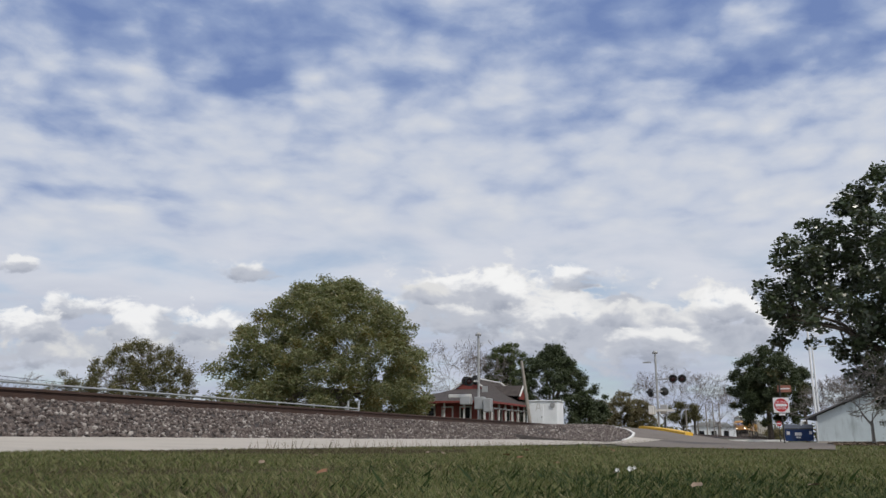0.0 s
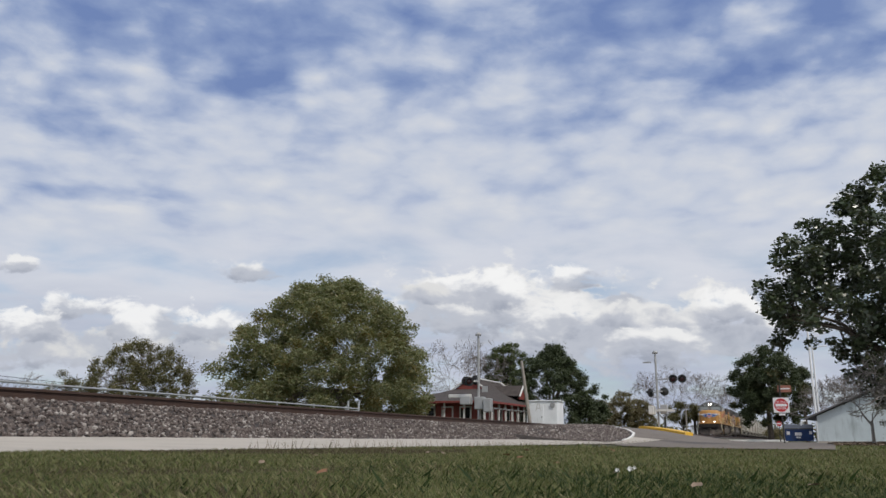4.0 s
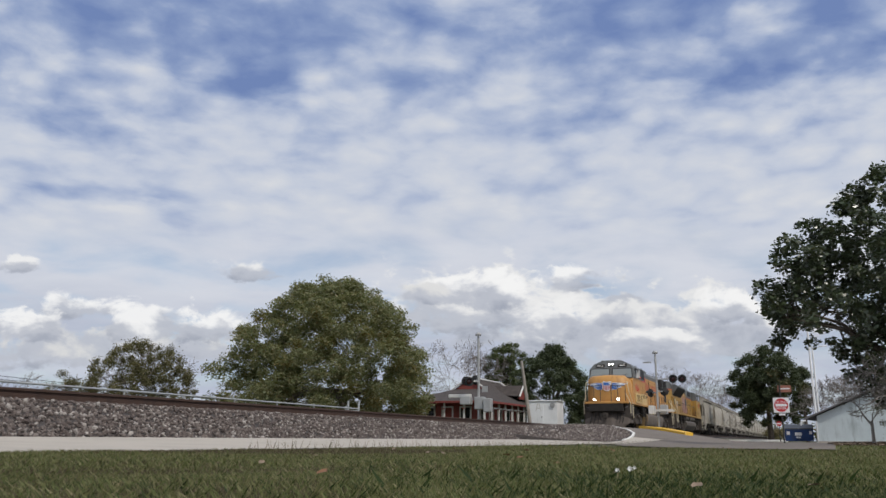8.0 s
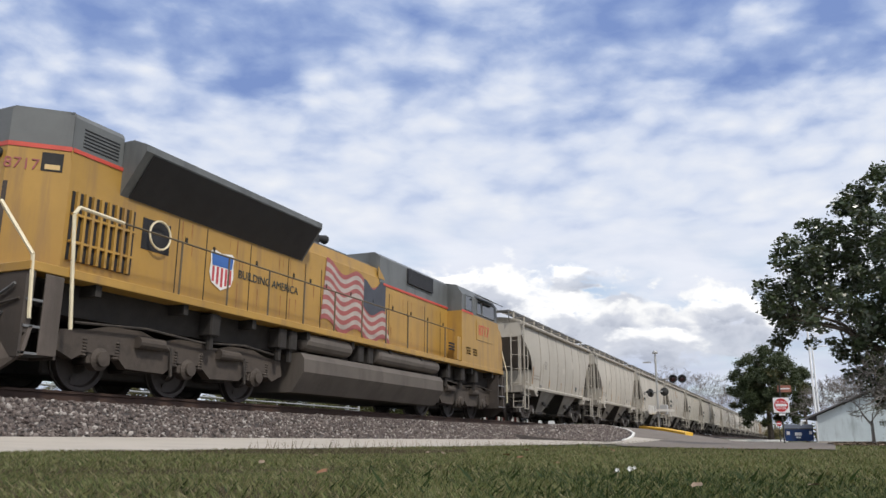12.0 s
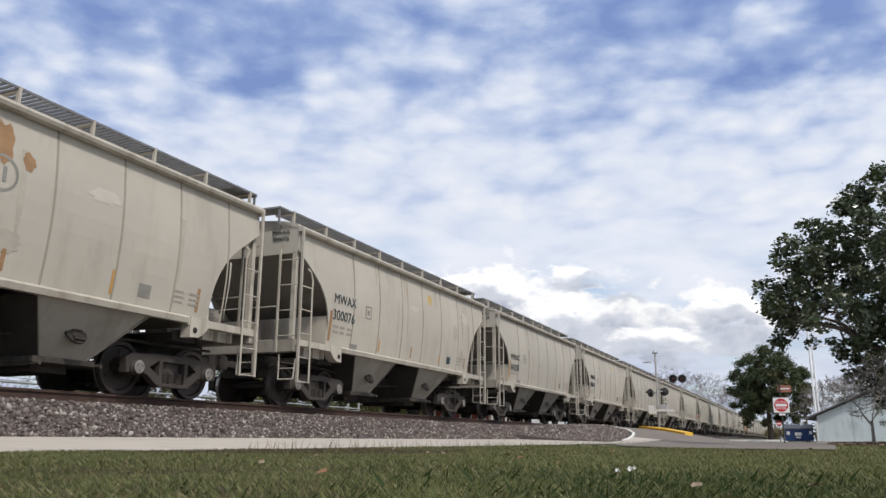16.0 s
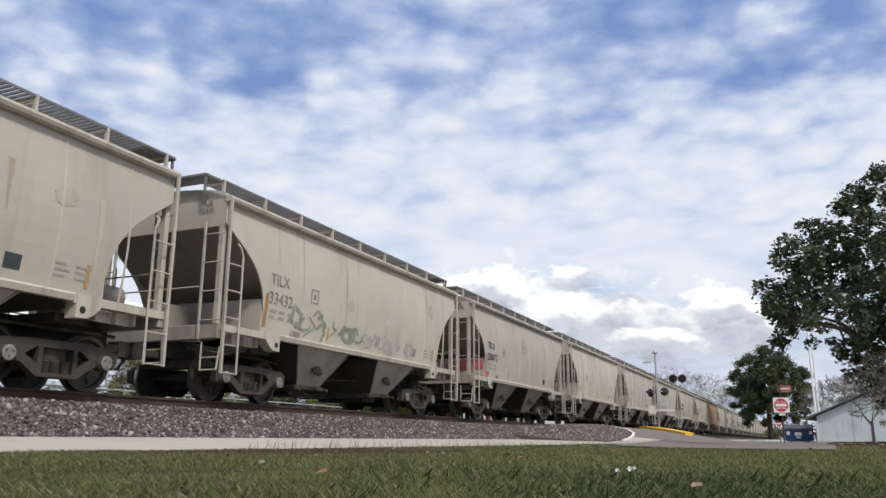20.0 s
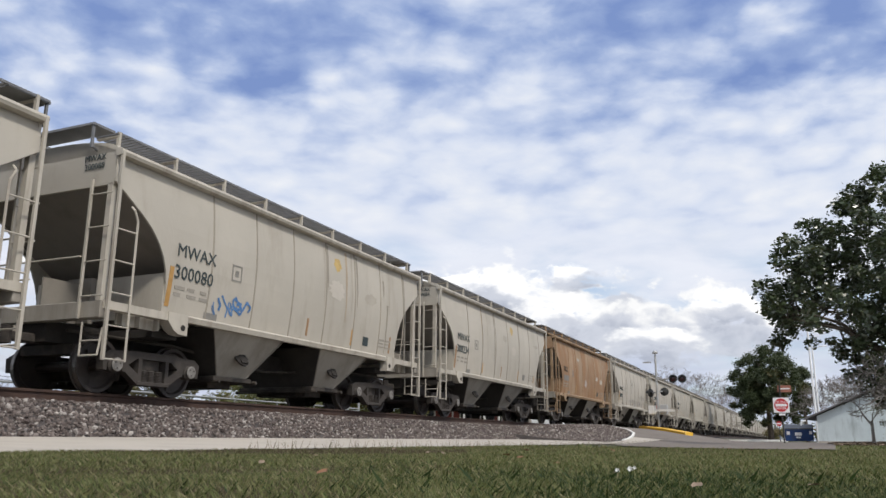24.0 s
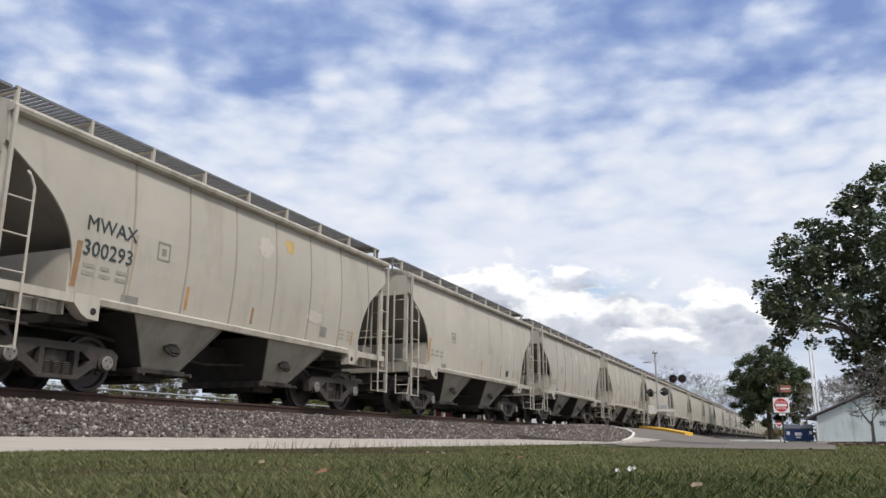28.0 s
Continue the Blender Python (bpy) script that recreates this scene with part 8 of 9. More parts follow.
def wires():
    ob = thing("overhead_wire", "sagging utility wires far beyond the fence", "wire", pose(0, 0, 0))
    for k, dz in enumerate((0.0, 0.55)):
        bm = B()
        pts = []
        for i in range(13):
            t = i / 12
            pts.append((30 + 22 * t, 79.5 - 48 * t, 7.4 - 5.1 * t * 1.0 - 1.3 * math.sin(math.pi * t) * 0.35 + dz * (1 - t)))
        pipe(bm, pts, 0.018, 4)
        part("wire", bm, BLACK_PAINT, ob)


wires()

# ---- right of the road: sign, dumpster, shed ----
SIGN_RED = mat("red_sign_sheet", (0.50, 0.035, 0.04), 0.45, 0, 0.06, 2, 30, 0.0)
SIGN_WHITE = mat("white_sign_sheet", (0.75, 0.75, 0.75), 0.45, 0, 0.04, 2, 30, 0.0)
SIGN_ORANGE = mat("faded_orange_sign", (0.30, 0.12, 0.08), 0.6, 0, 0.15, 2, 30, 0.0)
POST_DARK = mat("dark_sign_post", (0.05, 0.05, 0.045), 0.7, 0.2, 0.2, 2, 30, 0.1)
BIN_BLUE = mat("blue_dumpster_paint", (0.02, 0.06, 0.19), 0.5, 0, 0.2, 1.5, 25, 0.1, (0.05, 0.07, 0.14), 0.35, 2.0)
BIN_LID = mat("black_plastic_lid", (0.03, 0.035, 0.045), 0.6, 0, 0.2, 2, 30, 0.1)
SHED_METAL = mat("pale_blue_metal_siding", (0.58, 0.64, 0.65), 0.55, 0.1, 0.08, 0.8, 25, 0.06, (0.34, 0.38, 0.38), 0.3, 1.5)
SHED_ROOF = mat("dull_metal_roof", (0.17, 0.165, 0.16), 0.6, 0.3, 0.15, 1, 25, 0.1)


def no_entry_sign():
    ob = thing("no_entry_sign", "square white and red DO NOT ENTER sign on a dark post", "road sign", pose(45.55, 0.72, 0.05, 0, 0, 0))
    bm = B()
    tube(bm, (0.03, 0, -0.2), (0.03, 0, 2.95), 0.035, 0.035, 8)
    part("post", bm, POST_DARK, ob)
    bm = B()
    box(bm, -0.03, -0.015, -0.385, 0.385, 1.50, 2.27, 0.004)
    plate_ = part("sign_face", bm, SIGN_WHITE, ob)
    bm = B()
    tube(bm, (-0.03, 0, 1.885), (-0.036, 0, 1.885), 0.34, 0.34, 32)
    part("red_disc", bm, SIGN_RED, plate_)
    bm = B()
    box(bm, -0.041, -0.036, -0.27, 0.27, 1.82, 1.95)
    part("white_bar", bm, SIGN_WHITE, plate_)
    words("upper_words", "DO NOT", 0.16, pose(-0.038, 0, 2.04, 90, 0, -90), SIGN_WHITE, plate_, "", 0.002)
    words("lower_words", "ENTER", 0.16, pose(-0.038, 0, 1.72, 90, 0, -90), SIGN_WHITE, plate_, "", 0.002)
    bm = B()
    box(bm, -0.03, -0.015, -0.16, 0.14, 1.36, 1.46)
    part("small_plate", bm, SIGN_WHITE, ob)
    bm = B()
    box(bm, 0.07, 0.085, -0.55, 0.12, 2.55, 2.90, 0.004)
    top = part("orange_sign", bm, SIGN_ORANGE, ob, "faded orange plate above, seen past the sign")
    bm = B()
    box(bm, 0.06, 0.07, -0.48, 0.05, 2.70, 2.76)
    part("text_bar", bm, SIGN_WHITE, top)


no_entry_sign()


def dumpster():
    ob = thing("dumpster", "blue steel dumpster with a dark lid and white stickers", "dumpster", pose(65.6, 0.0, 0.0, 0, 0, 0))
    bm = B()
    prism(bm, [(-0.6, 0.12), (0.7, 0.12), (0.75, 1.1), (-0.75, 0.95)], "y", -0.95, 0.95)
    body = part("body", bm, BIN_BLUE, ob)
    for y in (-0.97, 0.97):
        bm = B()
        box(bm, -0.5, 0.5, y - 0.06, y + 0.06, 0.62, 0.74)
        part("lifting_pocket", bm, BIN_BLUE, ob)
    for i in range(4):
        bm = B()
        y = -0.8 + i * 0.53
        boxr(bm, (-0.70, y, 0.53), (0.05, 0.06, 0.8), Matrix.Rotation(-0.18, 4, "Y"))
        part("rib", bm, BIN_BLUE, ob)
    for y0, y1 in ((-0.97, -0.01), (0.01, 0.97)):
        bm = B()
        prism(bm, [(-0.82, 0.95), (-0.80, 1.02), (0.75, 1.34), (0.75, 1.25)], "y", y0, y1)
        part("lid", bm, BIN_LID, ob)
    for y, z, w, h in ((0.05, 0.62, 0.46, 0.22), (-0.78, 0.72, 0.2, 0.22), (0.72, 0.68, 0.22, 0.24), (0.05, 0.38, 0.3, 0.12)):
        bm = B()
        boxr(bm, (-0.755, y, z), (0.012, w, h), Matrix.Rotation(-0.18, 4, "Y"))
        part("sticker", bm, SIGN_WHITE, ob)
    bm = B()
    pipe(bm, [(0.4, -0.2, 1.2), (0.4, -0.25, 1.55), (0.4, -0.55, 1.6)], 0.06, 8)
    part("vent_pipe", bm, SIGN_WHITE, ob)


dumpster()


def metal_shed():
    ob = thing("metal_shed", "pale blue-grey corrugated metal shed with a low gable roof", "building", pose(62.8, -1.25, 0.0, 0, 0, -8))
    w, d, eave, ridge = 10.0, 14.0, 1.85, 4.0
    # front gable wall faces the road; each sheet is a panel of its own
    def top_at(t):
        return eave + (ridge - eave) * (1 - abs(t / (w / 2) - 1))
    n = 14
    for i in range(n):
        a, b = w * i / n, w * (i + 1) / n
        bm = B()
        mid = (a + b) / 2
        prism(bm, [(-a, 0.1), (-b, 0.1), (-b, top_at(b)), (-a, top_at(a))], "x", 0.0, 0.05)
        for k in range(3):
            u = a + (b - a) * (k + 0.5) / 3
            prism(bm, [(-(u - 0.03), 0.1), (-(u + 0.03), 0.1), (-(u + 0.03), top_at(u) - 0.04), (-(u - 0.03), top_at(u) - 0.04)], "x", -0.012, 0.0)
        part("panel", bm, SHED_METAL, ob)
    bm = B()
    box(bm, 0.05, d, -0.05, 0.0, 0.1, eave)
    part("side_wall", bm, SHED_METAL, ob)
    bm = B()
    box(bm, 0.05, d, -w, -w + 0.05, 0.1, eave)
    part("side_wall", bm, SHED_METAL, ob)
    bm = B()
    box(bm, d - 0.05, d, -w + 0.05, -0.05, 0.1, eave)
    part("rear_wall", bm, SHED_METAL, ob)
    bm = B()
    box(bm, -0.05, d, -w - 0.05, 0.05, -0.2, 0.12)
    part("footing", bm, CONCRETE, ob)
    for s in (0, 1):
        y_out = 0.75 if s == 0 else -w - 0.75
        z_out = eave - 0.75 * (ridge - eave) / (w / 2)
        bm = B()
        v = [bm.verts.new(p) for p in ((-0.35, y_out, z_out), (d + 0.3, y_out, z_out), (d + 0.3, -w / 2, ridge + 0.02), (-0.35, -w / 2, ridge + 0.02))]
        bm.faces.new(v)
        thicken(bm, 0.10)
        bmesh.ops.translate(bm, verts=bm.verts[:], vec=(0, 0, 0.08))
        part("roof_slope", bm, SHED_ROOF, ob)


metal_shed()


def light_pole(x, y, h, label, r=0.11):
    ob = thing("light_pole", label, "pole", pose(x, y, 0.0))
    bm = B()
    tube(bm, (0, 0, -0.2), (0, 0, h), r, r * 0.8, 12)
    part("shaft", bm, SIGN_WHITE, ob)
    bm = B()
    pipe(bm, [(0, 0, h - 0.3), (0.2, -0.6, h), (0.3, -1.3, h + 0.05)], 0.05, 6)
    part("arm", bm, SIGN_WHITE, ob)


light_pole(82.9, -1.6, 10.6, "tall white light pole behind the metal shed")
light_pole(83.3, -1.87, 8.9, "white steel pole beside a taller one", 0.09)


def far_side():
    ob = thing("far_building", "low white far building beyond the crossing", "building", pose(178.5, 16.3, 0.0, 0, 0, 0))
    bm = B()
    box(bm, -3, 3, -4.2, 4.2, -0.2, 3.0)
    part("wall", bm, CABIN_WHITE, ob)
    bm = B()
    prism(bm, [(-4.6, 2.95), (4.6, 2.95), (0, 4.1)], "x", -3.3, 3.3)
    part("roof", bm, ALUMINIUM, ob)
    for i in range(3):
        bm = B()
        box(bm, -3.03, -3.0, -3.2 + i * 2.4, -2.2 + i * 2.4, 0.9, 2.1)
        part("window", bm, DARK_OPEN, ob)
    for i, (x, y, h) in enumerate(((120.0, 14.6, 4.6), (128.0, 13.9, 5.2), (138.0, 13.6, 5.6), (150.0, 13.6, 6.4), (165.0, 13.8, 7.0))):
        p = thing("utility_pole", "thin dark far pole along the track", "pole", pose(x, y, 0.3), "far poles along the track")
        bm = B()
        tube(bm, (0, 0, -0.3), (0, 0, h), 0.11, 0.09, 8)
        part("shaft", bm, WOOD_POLE, p)
    bm = B()
    box(bm, 100, 101.5, 1.2, 5.6, 0.0, 0.25, 0.03)
    solid("parking_kerb", bm, KERB_WHITE, "long white concrete parking kerb by the road", "kerb")
    bm = B()
    box(bm, 116, 117, 6.6, 9.0, 0.0, 0.25, 0.03)
    solid("parking_kerb", bm, KERB_WHITE, "short white concrete parking kerb by the road", "kerb")
    # a second, far no-entry sign
    s = thing("no_entry_sign", "small far red and white road sign", "road sign", pose(96.0, 1.9, 0.0))
    bm = B()
    tube(bm, (0.03, 0, -0.2), (0.03, 0, 2.3), 0.035, 0.035, 8)
    part("post", bm, POST_DARK, s)
    bm = B()
    tube(bm, (-0.02, 0, 1.95), (-0.03, 0, 1.95), 0.28, 0.28, 8)
    f = part("sign_face", bm, SIGN_RED, s)
    bm = B()
    box(bm, -0.036, -0.03, -0.2, 0.2, 1.9, 2.0)
    part("white_bar", bm, SIGN_WHITE, f)
    # hills of trees along the horizon
    rng = np.random.default_rng(77)
    cl = []
    for i in range(220):
        a = radians(-12 + 75 * i / 220)
        d = rng.uniform(330, 380)
        cl.append((np.array([d * math.cos(a), d * math.sin(a), rng.uniform(1.5, 5)]), rng.uniform(4, 6.5)))
    quad_mesh("far_woods", leaf_cloud(rng, cl, 16000, 1.6), SHRUB, "low far woods along the horizon", "woods", None, "stuff")


far_side()


# ---- lawn ----
GRASS = island_mat("grass_blades", [(0.112, 0.135, 0.048), (0.17, 0.185, 0.072), (0.24, 0.21, 0.11), (0.12, 0.148, 0.052), (0.30, 0.25, 0.155), (0.17, 0.185, 0.077), (0.042, 0.054, 0.02)], 0.65, 40, 0, 0.25, 0.2)
GRASS_DRY = island_mat("dry_grass_blades", [(0.12, 0.096, 0.064), (0.07, 0.059, 0.038), (0.20, 0.165, 0.115), (0.085, 0.07, 0.046)], 0.8, 40, 0, 0.2, 0.2)
GRASS_SHADE = island_mat("dark_shade_grass_blades", [(0.028, 0.05, 0.012), (0.04, 0.065, 0.016), (0.022, 0.038, 0.01)], 0.6, 40, 0, 0.3, 0.15)
PETAL = mat("white_petals", (0.62, 0.62, 0.60), 0.5, 0, 0.05, 20, 60, 0.0)
DEAD_LEAF = mat("dead_leaf", (0.20, 0.095, 0.045), 0.8, 0, 0.25, 20, 60, 0.3)
PALE_LEAF = mat("pale_dead_leaf", (0.22, 0.16, 0.11), 0.8, 0, 0.25, 20, 60, 0.3)


def blades(rng, count, d0, d1, h0, h1, width, power=1.0, a0=-10.0, a1=58.0):
    """Blades over a sector of the lawn, from d0 to d1 metres out; returns vertices and faces."""
    d = (d0 ** 2 + (d1 ** 2 - d0 ** 2) * rng.uniform(0, 1, count) ** power) ** 0.5
    a = np.radians(rng.uniform(a0, a1, count))
    x, y = d * np.cos(a), d * np.sin(a)
    keep = (y < 4.72 + 0.06 * rng.normal(size=count)) & ((x < 13.2) | (y < -0.036 * x) | (y > 1.5 + (x - 13) * 0.6))
    x, y = x[keep], y[keep]
    n = len(x)
    patch = np.sin(x * 2.3 + 1.7 * np.sin(y * 1.9)) * np.sin(y * 2.9 + x) * 0.25 + 1
    h = rng.uniform(h0, h1, n) * patch
    yaw = rng.uniform(0, math.tau, n)
    lean = rng.uniform(0.05, 1.05, n) * h
    fx, fy = np.cos(yaw), np.sin(yaw)
    bx, by = -fy * width / 2, fx * width / 2
    w = rng.uniform(0.6, 1.4, n)
    bx, by = bx * w, by * w
    z = np.where(y > 3.7, 0.015 * (y - 3.7), 0.0) - 0.022
    return np.stack([
        np.stack([x - bx, y - by, z], 1), np.stack([x + bx, y + by, z], 1),
        np.stack([x + fx * lean + bx * 0.25, y + fy * lean + by * 0.25, z + h], 1),
        np.stack([x + fx * lean * 0.4 - bx * 0.9, y + fy * lean * 0.4 - by * 0.9, z + h * 0.6], 1)], 1)


def lawn():
    rng = np.random.default_rng(21)
    near = [blades(rng, 60000, 1.1, 2.6, 0.022, 0.048, 0.0024), blades(rng, 90000, 2.4, 6.0, 0.024, 0.05, 0.0036), blades(rng, 70000, 5.5, 14.0, 0.022, 0.04, 0.0075), blades(rng, 16000, 13.0, 30.0, 0.03, 0.055, 0.022)]
    quad_mesh("grass", np.concatenate(near), GRASS, "short mixed green lawn grass", "grass", None, "stuff")
    dry = [blades(rng, 20000, 1.1, 2.6, 0.018, 0.036, 0.002), blades(rng, 26000, 2.4, 6.0, 0.02, 0.038, 0.0032), blades(rng, 24000, 5.5, 14.0, 0.02, 0.036, 0.0065), blades(rng, 20000, 1.1, 3.5, 0.018, 0.038, 0.0025, 1.0, 26.0, 58.0), blades(rng, 60000, 3.0, 9.0, 0.02, 0.042, 0.004, 1.0, 22.0, 58.0), blades(rng, 50000, 1.1, 3.2, 0.02, 0.042, 0.0025, 1.0, 30.0, 58.0)]
    quad_mesh("dry_grass", np.concatenate(dry), GRASS_DRY, "dry straw-coloured grass in the lawn", "grass", None, "stuff")
    # taller dark blades nearest the eye; their colour also stands in for shade there
    tall = [blades(rng, 7000, 1.2, 2.4, 0.024, 0.052, 0.0026, 1.0, -8.0, 15.0), blades(rng, 4500, 1.2, 3.0, 0.024, 0.052, 0.0026, 1.0, -8.0, 22.0), blades(rng, 3500, 1.2, 3.8, 0.024, 0.052, 0.0026, 1.0, -8.0, 31.0), blades(rng, 3000, 1.2, 2.6, 0.024, 0.05, 0.0026, 1.0, -8.0, 58.0), blades(rng, 60, 1.5, 2.6, 0.055, 0.085, 0.0038, 1.0, -8.0, 30.0)]
    quad_mesh("tall_grass", np.concatenate(tall), GRASS_SHADE, "taller uncut dark green blades that also paint shade on the lawn", "grass", None, "stuff")
    # dry weeds along the street edge
    verts, faces = [], []
    for k in range(1300):
        x = 6 + 26 * rng.uniform() ** 0.8
        y = 4.68 + 0.10 * rng.normal()
        h = rng.uniform(0.05, 0.16)
        t = rng.uniform(0, math.tau)
        o = len(verts)
        z = rise(x, y) - 0.02
        verts += [(x - 0.006, y, z), (x + 0.006, y, z), (x + 0.06 * math.cos(t), y + 0.06 * math.sin(t), z + h)]
        faces.append((o, o + 1, o + 2))
    raw("edge_weeds", verts, faces, GRASS_DRY, "dry weeds along the street edge", "weeds", None, "stuff")


lawn()


def litter():
    for i, (x, y, s) in enumerate(((2.30, 0.475, 0.5), (2.33, 0.445, 0.6), (2.29, 0.425, 0.4))):
        ob = thing("flower", "small white flower low in the lawn", "flower", pose(x, y, 0.012 + 0.004 * i, 0, 25, 12), "white flowers in the lawn")
        bm = B()
        tube(bm, (0, 0, -0.05), (0, 0, 0.02), 0.0015, 0.0015, 5)
        part("stem", bm, GRASS, ob)
        for k in range(5):
            bm = B()
            a = k * math.tau / 5
            c, d = math.cos(a), math.sin(a)
            v = [bm.verts.new((-0.004 * q, (u * c - w * d) * s, 0.026 + (u * d + w * c) * s)) for u, w, q in ((0.001, 0, 0), (0.009, -0.006, 1), (0.015, 0, 1), (0.009, 0.006, 1))]
            bm.faces.new(v)
            thicken(bm, 0.001)
            part("petal", bm, PETAL, ob)
    rng = random.Random(3)
    spots = [(1.95, 1.22, DEAD_LEAF, 0.022), (1.75, 0.20, PALE_LEAF, 0.02), (1.9, -0.02, PALE_LEAF, 0.02), (2.6, 1.9, PALE_LEAF, 0.02), (3.2, 0.9, DEAD_LEAF, 0.02), (3.9, 2.5, PALE_LEAF, 0.03), (4.6, 1.6, DEAD_LEAF, 0.03)]
    spots += [(rng.uniform(3, 11), rng.uniform(-0.3, 4.2), rng.choice((DEAD_LEAF, PALE_LEAF)), rng.uniform(0.02, 0.035)) for i in range(22)]
    for x, y, mtl, s in spots:
        bm = B()
        n = 8
        rim = [bm.verts.new((s * math.cos(i * math.tau / n) * (1 if i % 2 else 0.6), 0.6 * s * math.sin(i * math.tau / n), 0.25 * s * rng.uniform(0, 1))) for i in range(n)]
        mid = bm.verts.new((0, 0, 0))
        for i in range(n):
            bm.faces.new((rim[i], rim[(i + 1) % n], mid))
        solid("fallen_leaf", bm, mtl, "dry curled brown leaf lying in the grass", "leaf", pose(x, y, 0.03, rng.uniform(-20, 20), rng.uniform(-20, 20), rng.uniform(0, 360)), "fallen leaves on the lawn")
    # leaf litter under the magnolia
    r2 = np.random.default_rng(31)
    verts, faces = [], []
    for k in range(2600):
        x, y = 24 + 9 * r2.uniform(), -0.9 - 4.2 * r2.uniform()
        s, t = r2.uniform(0.04, 0.08), r2.uniform(0, math.tau)
        z = 0.01 + 0.08 * math.exp(-((x - 29) ** 2 + (y + 3) ** 2) / 6) + r2.uniform(0, 0.03)
        o = len(verts)
        verts += [(x + s * math.cos(t), y + s * math.sin(t), z), (x - s * 0.5 * math.sin(t), y + s * 0.5 * math.cos(t), z + r2.uniform(0, 0.03)), (x - s * math.cos(t), y - s * math.sin(t), z), (x + s * 0.5 * math.sin(t), y - s * 0.5 * math.cos(t), z + r2.uniform(0, 0.03))]
        faces.append((o, o + 1, o + 2, o + 3))
    raw("leaf_litter", verts, faces, PALE_LEAF, "dry leaf litter under the magnolia", "leaves", None, "stuff")


litter()


# ---- ballast stones and ties ----
def stone_shapes():
    """Eight angular stones, each a jagged twelve-cornered lump."""
    shapes = []
    rng = np.random.default_rng(9)
    for k in range(8):
        bm = B()
        bmesh.ops.create_icosphere(bm, subdivisions=1, radius=1.0)
        sc = rng.uniform(0.7, 1.25, 3)
        for v in bm.verts:
            v.co = Vector((v.co.x * sc[0], v.co.y * sc[1], v.co.z * sc[2] * 0.8)) * float(rng.uniform(0.62, 1.2))
        shapes.append(mesh_of("stone", bm, STONE))
    return shapes


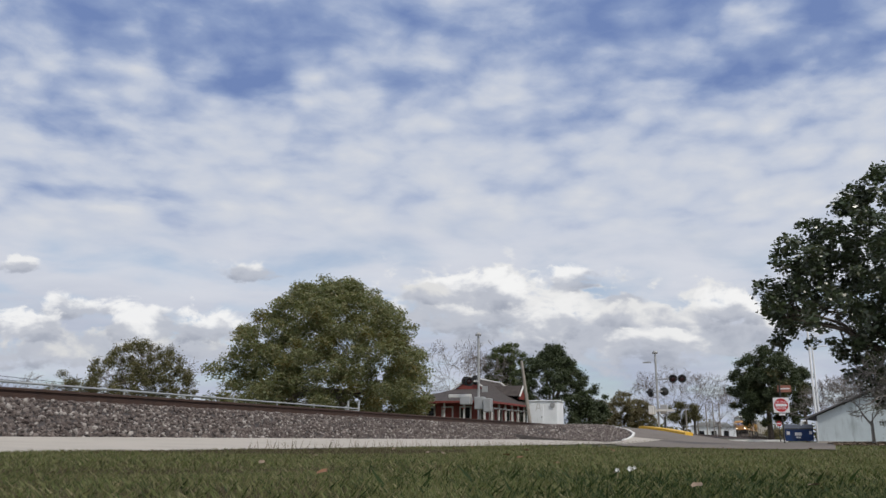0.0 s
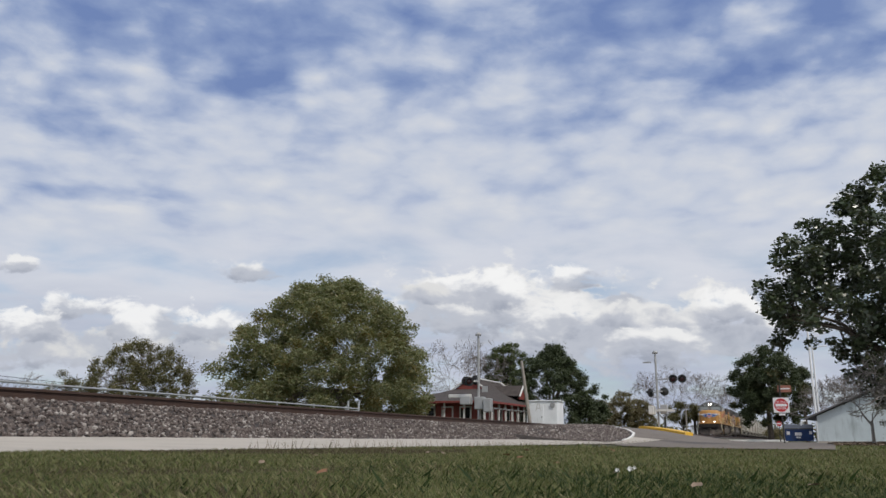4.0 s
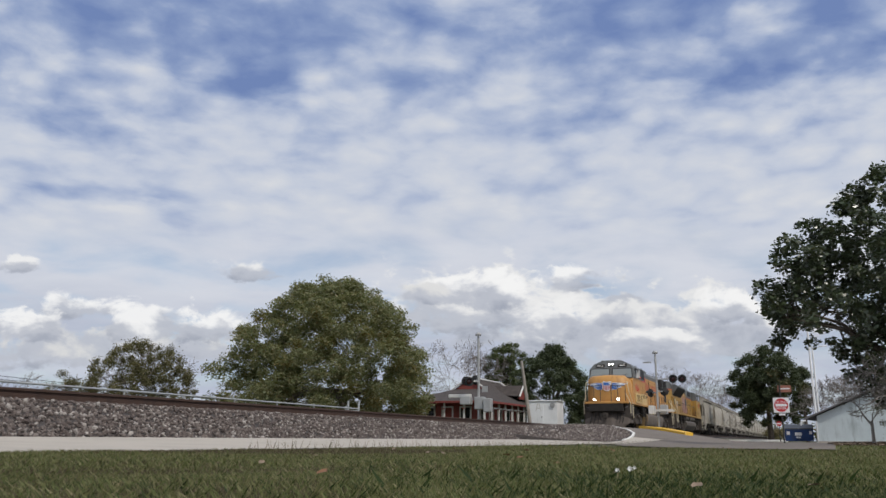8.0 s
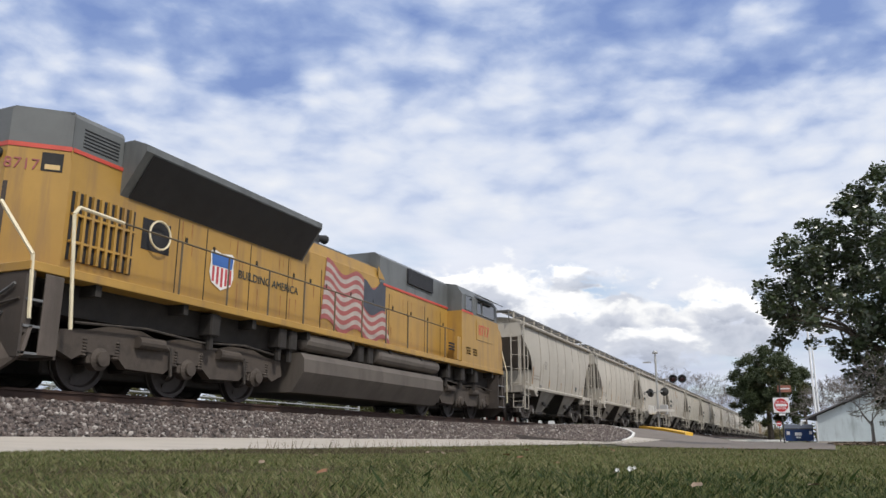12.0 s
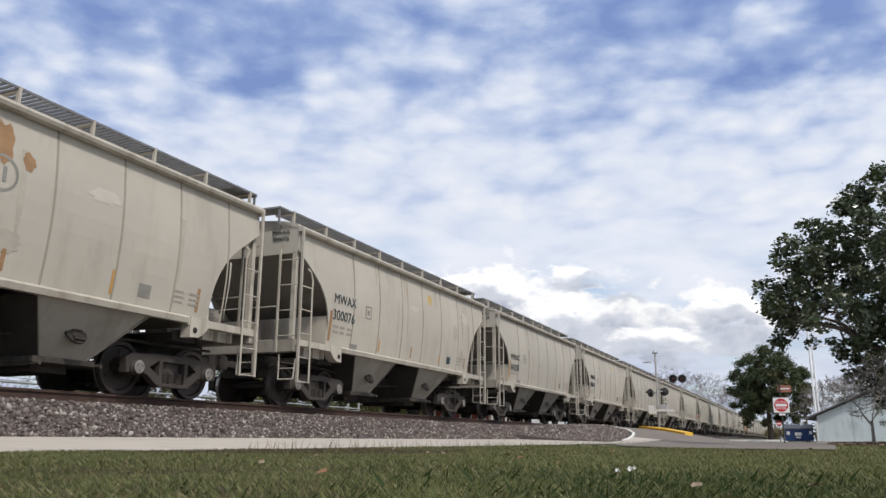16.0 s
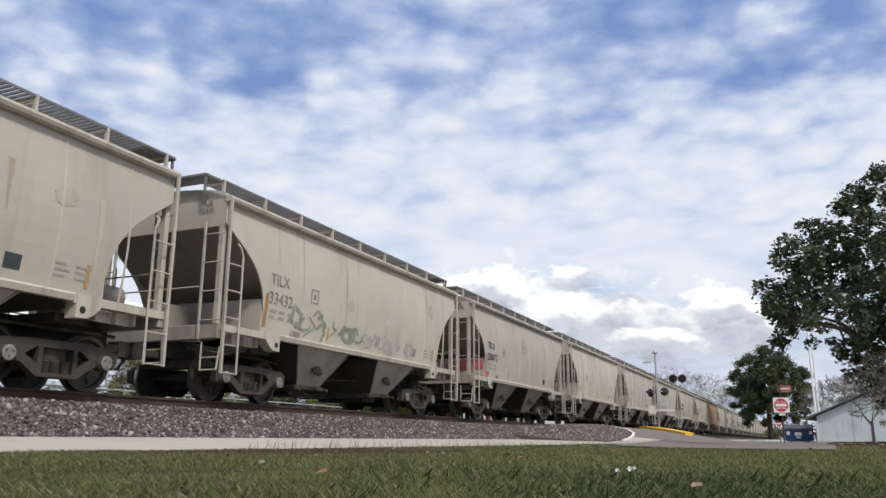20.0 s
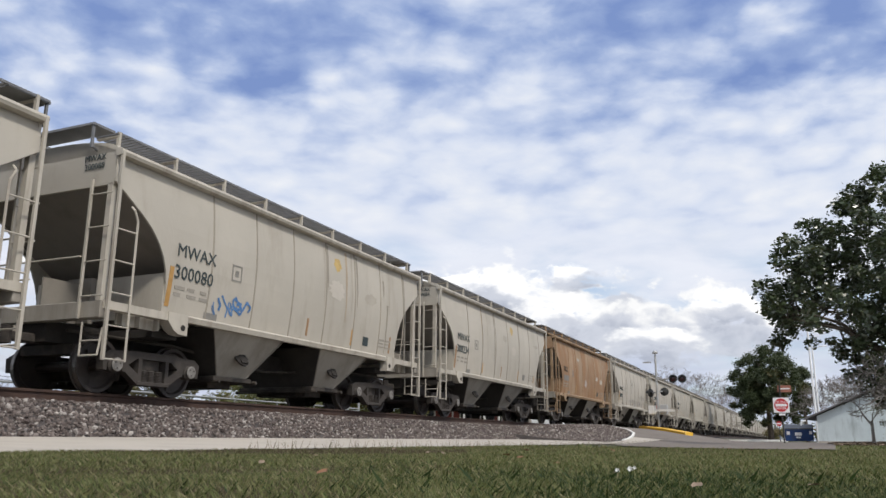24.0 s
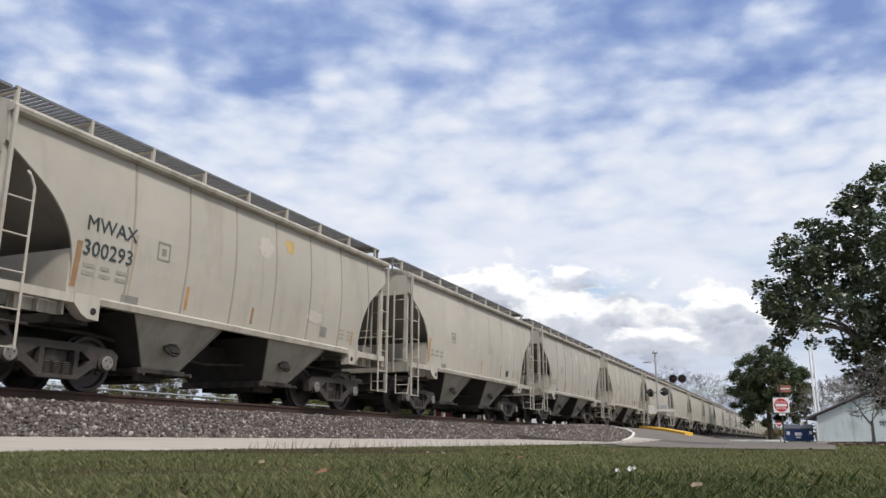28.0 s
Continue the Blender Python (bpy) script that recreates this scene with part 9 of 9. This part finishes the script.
def ballast():
    rng = np.random.default_rng(10)
    shapes = stone_shapes()
    data = []
    for me in shapes:
        co = np.array([v.co[:] for v in me.vertices])
        fa = np.array([p.vertices[:] for p in me.polygons])
        data.append((co, fa))
    count = 27000
    u = rng.uniform(0, 1, count)
    x = 1.5 + 34.3 * u ** 1.3
    t = rng.uniform(-0.02, 1.55, count)
    y = np.where(t < 1, 8.40 + 1.10 * t, 9.5 + (t - 1) * 1.9)
    z = np.where(t < 1, 0.095 + 0.49 * t, 0.585) + rng.uniform(-0.012, 0.03, count)
    s = rng.uniform(0.017, 0.036, count) * np.where(rng.uniform(size=count) < 0.12, 1.35, 1.0)
    near = set(np.argsort(np.abs(x - 7.0) + np.where(t < 0.9, 0, 50))[:300].tolist())
    # gravel runs on to the curved kerb
    more = 5200
    gx = rng.uniform(25.5, 41.0, more)
    gy = np.array([kerb_y(v) + 0.15 + (9.9 - kerb_y(v)) * w for v, w in zip(gx, rng.uniform(0, 1, more))])
    x, y = np.concatenate([x, gx]), np.concatenate([y, gy])
    z = np.concatenate([z, np.array([rise(a, b) + 0.02 for a, b in zip(gx, gy)])])
    s = np.concatenate([s, rng.uniform(0.03, 0.06, more)])
    count += more
    turns = rng.uniform(0, math.tau, (count, 3))
    pick = rng.integers(0, 8, count)
    verts, faces, o = [], [], 0
    for i in range(count):
        if i in near:
            ob = new("stone", shapes[pick[i]])
            ob.parent = bed
            ob.matrix_basis = Matrix.LocRotScale((x[i], y[i], z[i]), Euler(turns[i].tolist()), (s[i], s[i], s[i]))
            continue
        co, fa = data[pick[i]]
        ca, sa = math.cos(turns[i, 0]), math.sin(turns[i, 0])
        cb, sb = math.cos(turns[i, 1]), math.sin(turns[i, 1])
        m = np.array([[ca, -sa, 0], [sa, ca, 0], [0, 0, 1]]) @ np.array([[cb, 0, sb], [0, 1, 0], [-sb, 0, cb]])
        verts.append(co @ m.T * s[i] + np.array([x[i], y[i], z[i]]))
        faces.append(fa + o)
        o += len(co)
    me = bpy.data.meshes.new("ballast_stones")
    me.from_pydata(np.concatenate(verts).tolist(), [], np.concatenate(faces).tolist())
    me.materials.append(STONE)
    ob = new("ballast_stones", me)
    ob.parent = bed
    tagged(ob, "loose angular grey crushed stones", kind="stuff")
    bm = B()
    box(bm, -0.115, 0.115, -1.3, 1.3, -0.17, 0.0, 0.01)
    tie = mesh_of("tie", bm, TIE)
    for i in range(74):
        ob = new("tie", tie)
        ob.parent = bed
        ob.matrix_basis = pose(-1.0 + i * 0.5, TRACK_Y, RAIL_Z - 0.188)


ballast()


# ---- motion ----
def spin_rows(radius, x):
    """The turn of a wheelset on its truck, step by step."""
    return [(i / FPS, Matrix.Translation((x, 0, radius)) @ Matrix.Rotation(-SPEED * i / FPS / radius, 4, "Y")) for i in range(int(SECONDS * FPS) + 1)]


# the train is this many metres behind its even run
LATE = {12.0: 0.10, 15.0: -0.14, 16.0: -0.30, 17.0: 0.05, 18.0: -0.06, 19.0: -0.15, 20.0: -0.25, 21.0: -0.35, 22.0: -0.40, 23.0: -0.45, 24.0: -0.49, 25.0: 0.07, 26.0: -0.03, 28.0: 0.07}


def motions():
    times = [0.0, 0.1] + [float(i) for i in range(1, 11)] + [10.5] + [float(i) for i in range(11, 28)] + [27.9, 28.0]
    for ob, x in movers:
        walk(ob, [(t, pose(x - SPEED * t + LATE.get(t, 0.0), TRACK_Y, RAIL_Z)) for t in times])
    # the high cloud drifts slowly to the right
    drift = 0.054 * SHEET_H / SECONDS
    walk(clouds, [(t, pose(drift * t * math.sin(TURN), -drift * t * math.cos(TURN), SHEET_H + EYE[2], 0, 0, SHEET_TURN)) for t in times])
    for (radius, x), obs in spinners.items():
        first = obs[0]
        walk(first, spin_rows(radius, x))
        for ob in obs[1:]:
            ob.rotation_mode = "QUATERNION"
            keys = ob.animation_data_create()
            keys.action = first.animation_data.action
            keys.action_slot = first.animation_data.action_slot


motions()
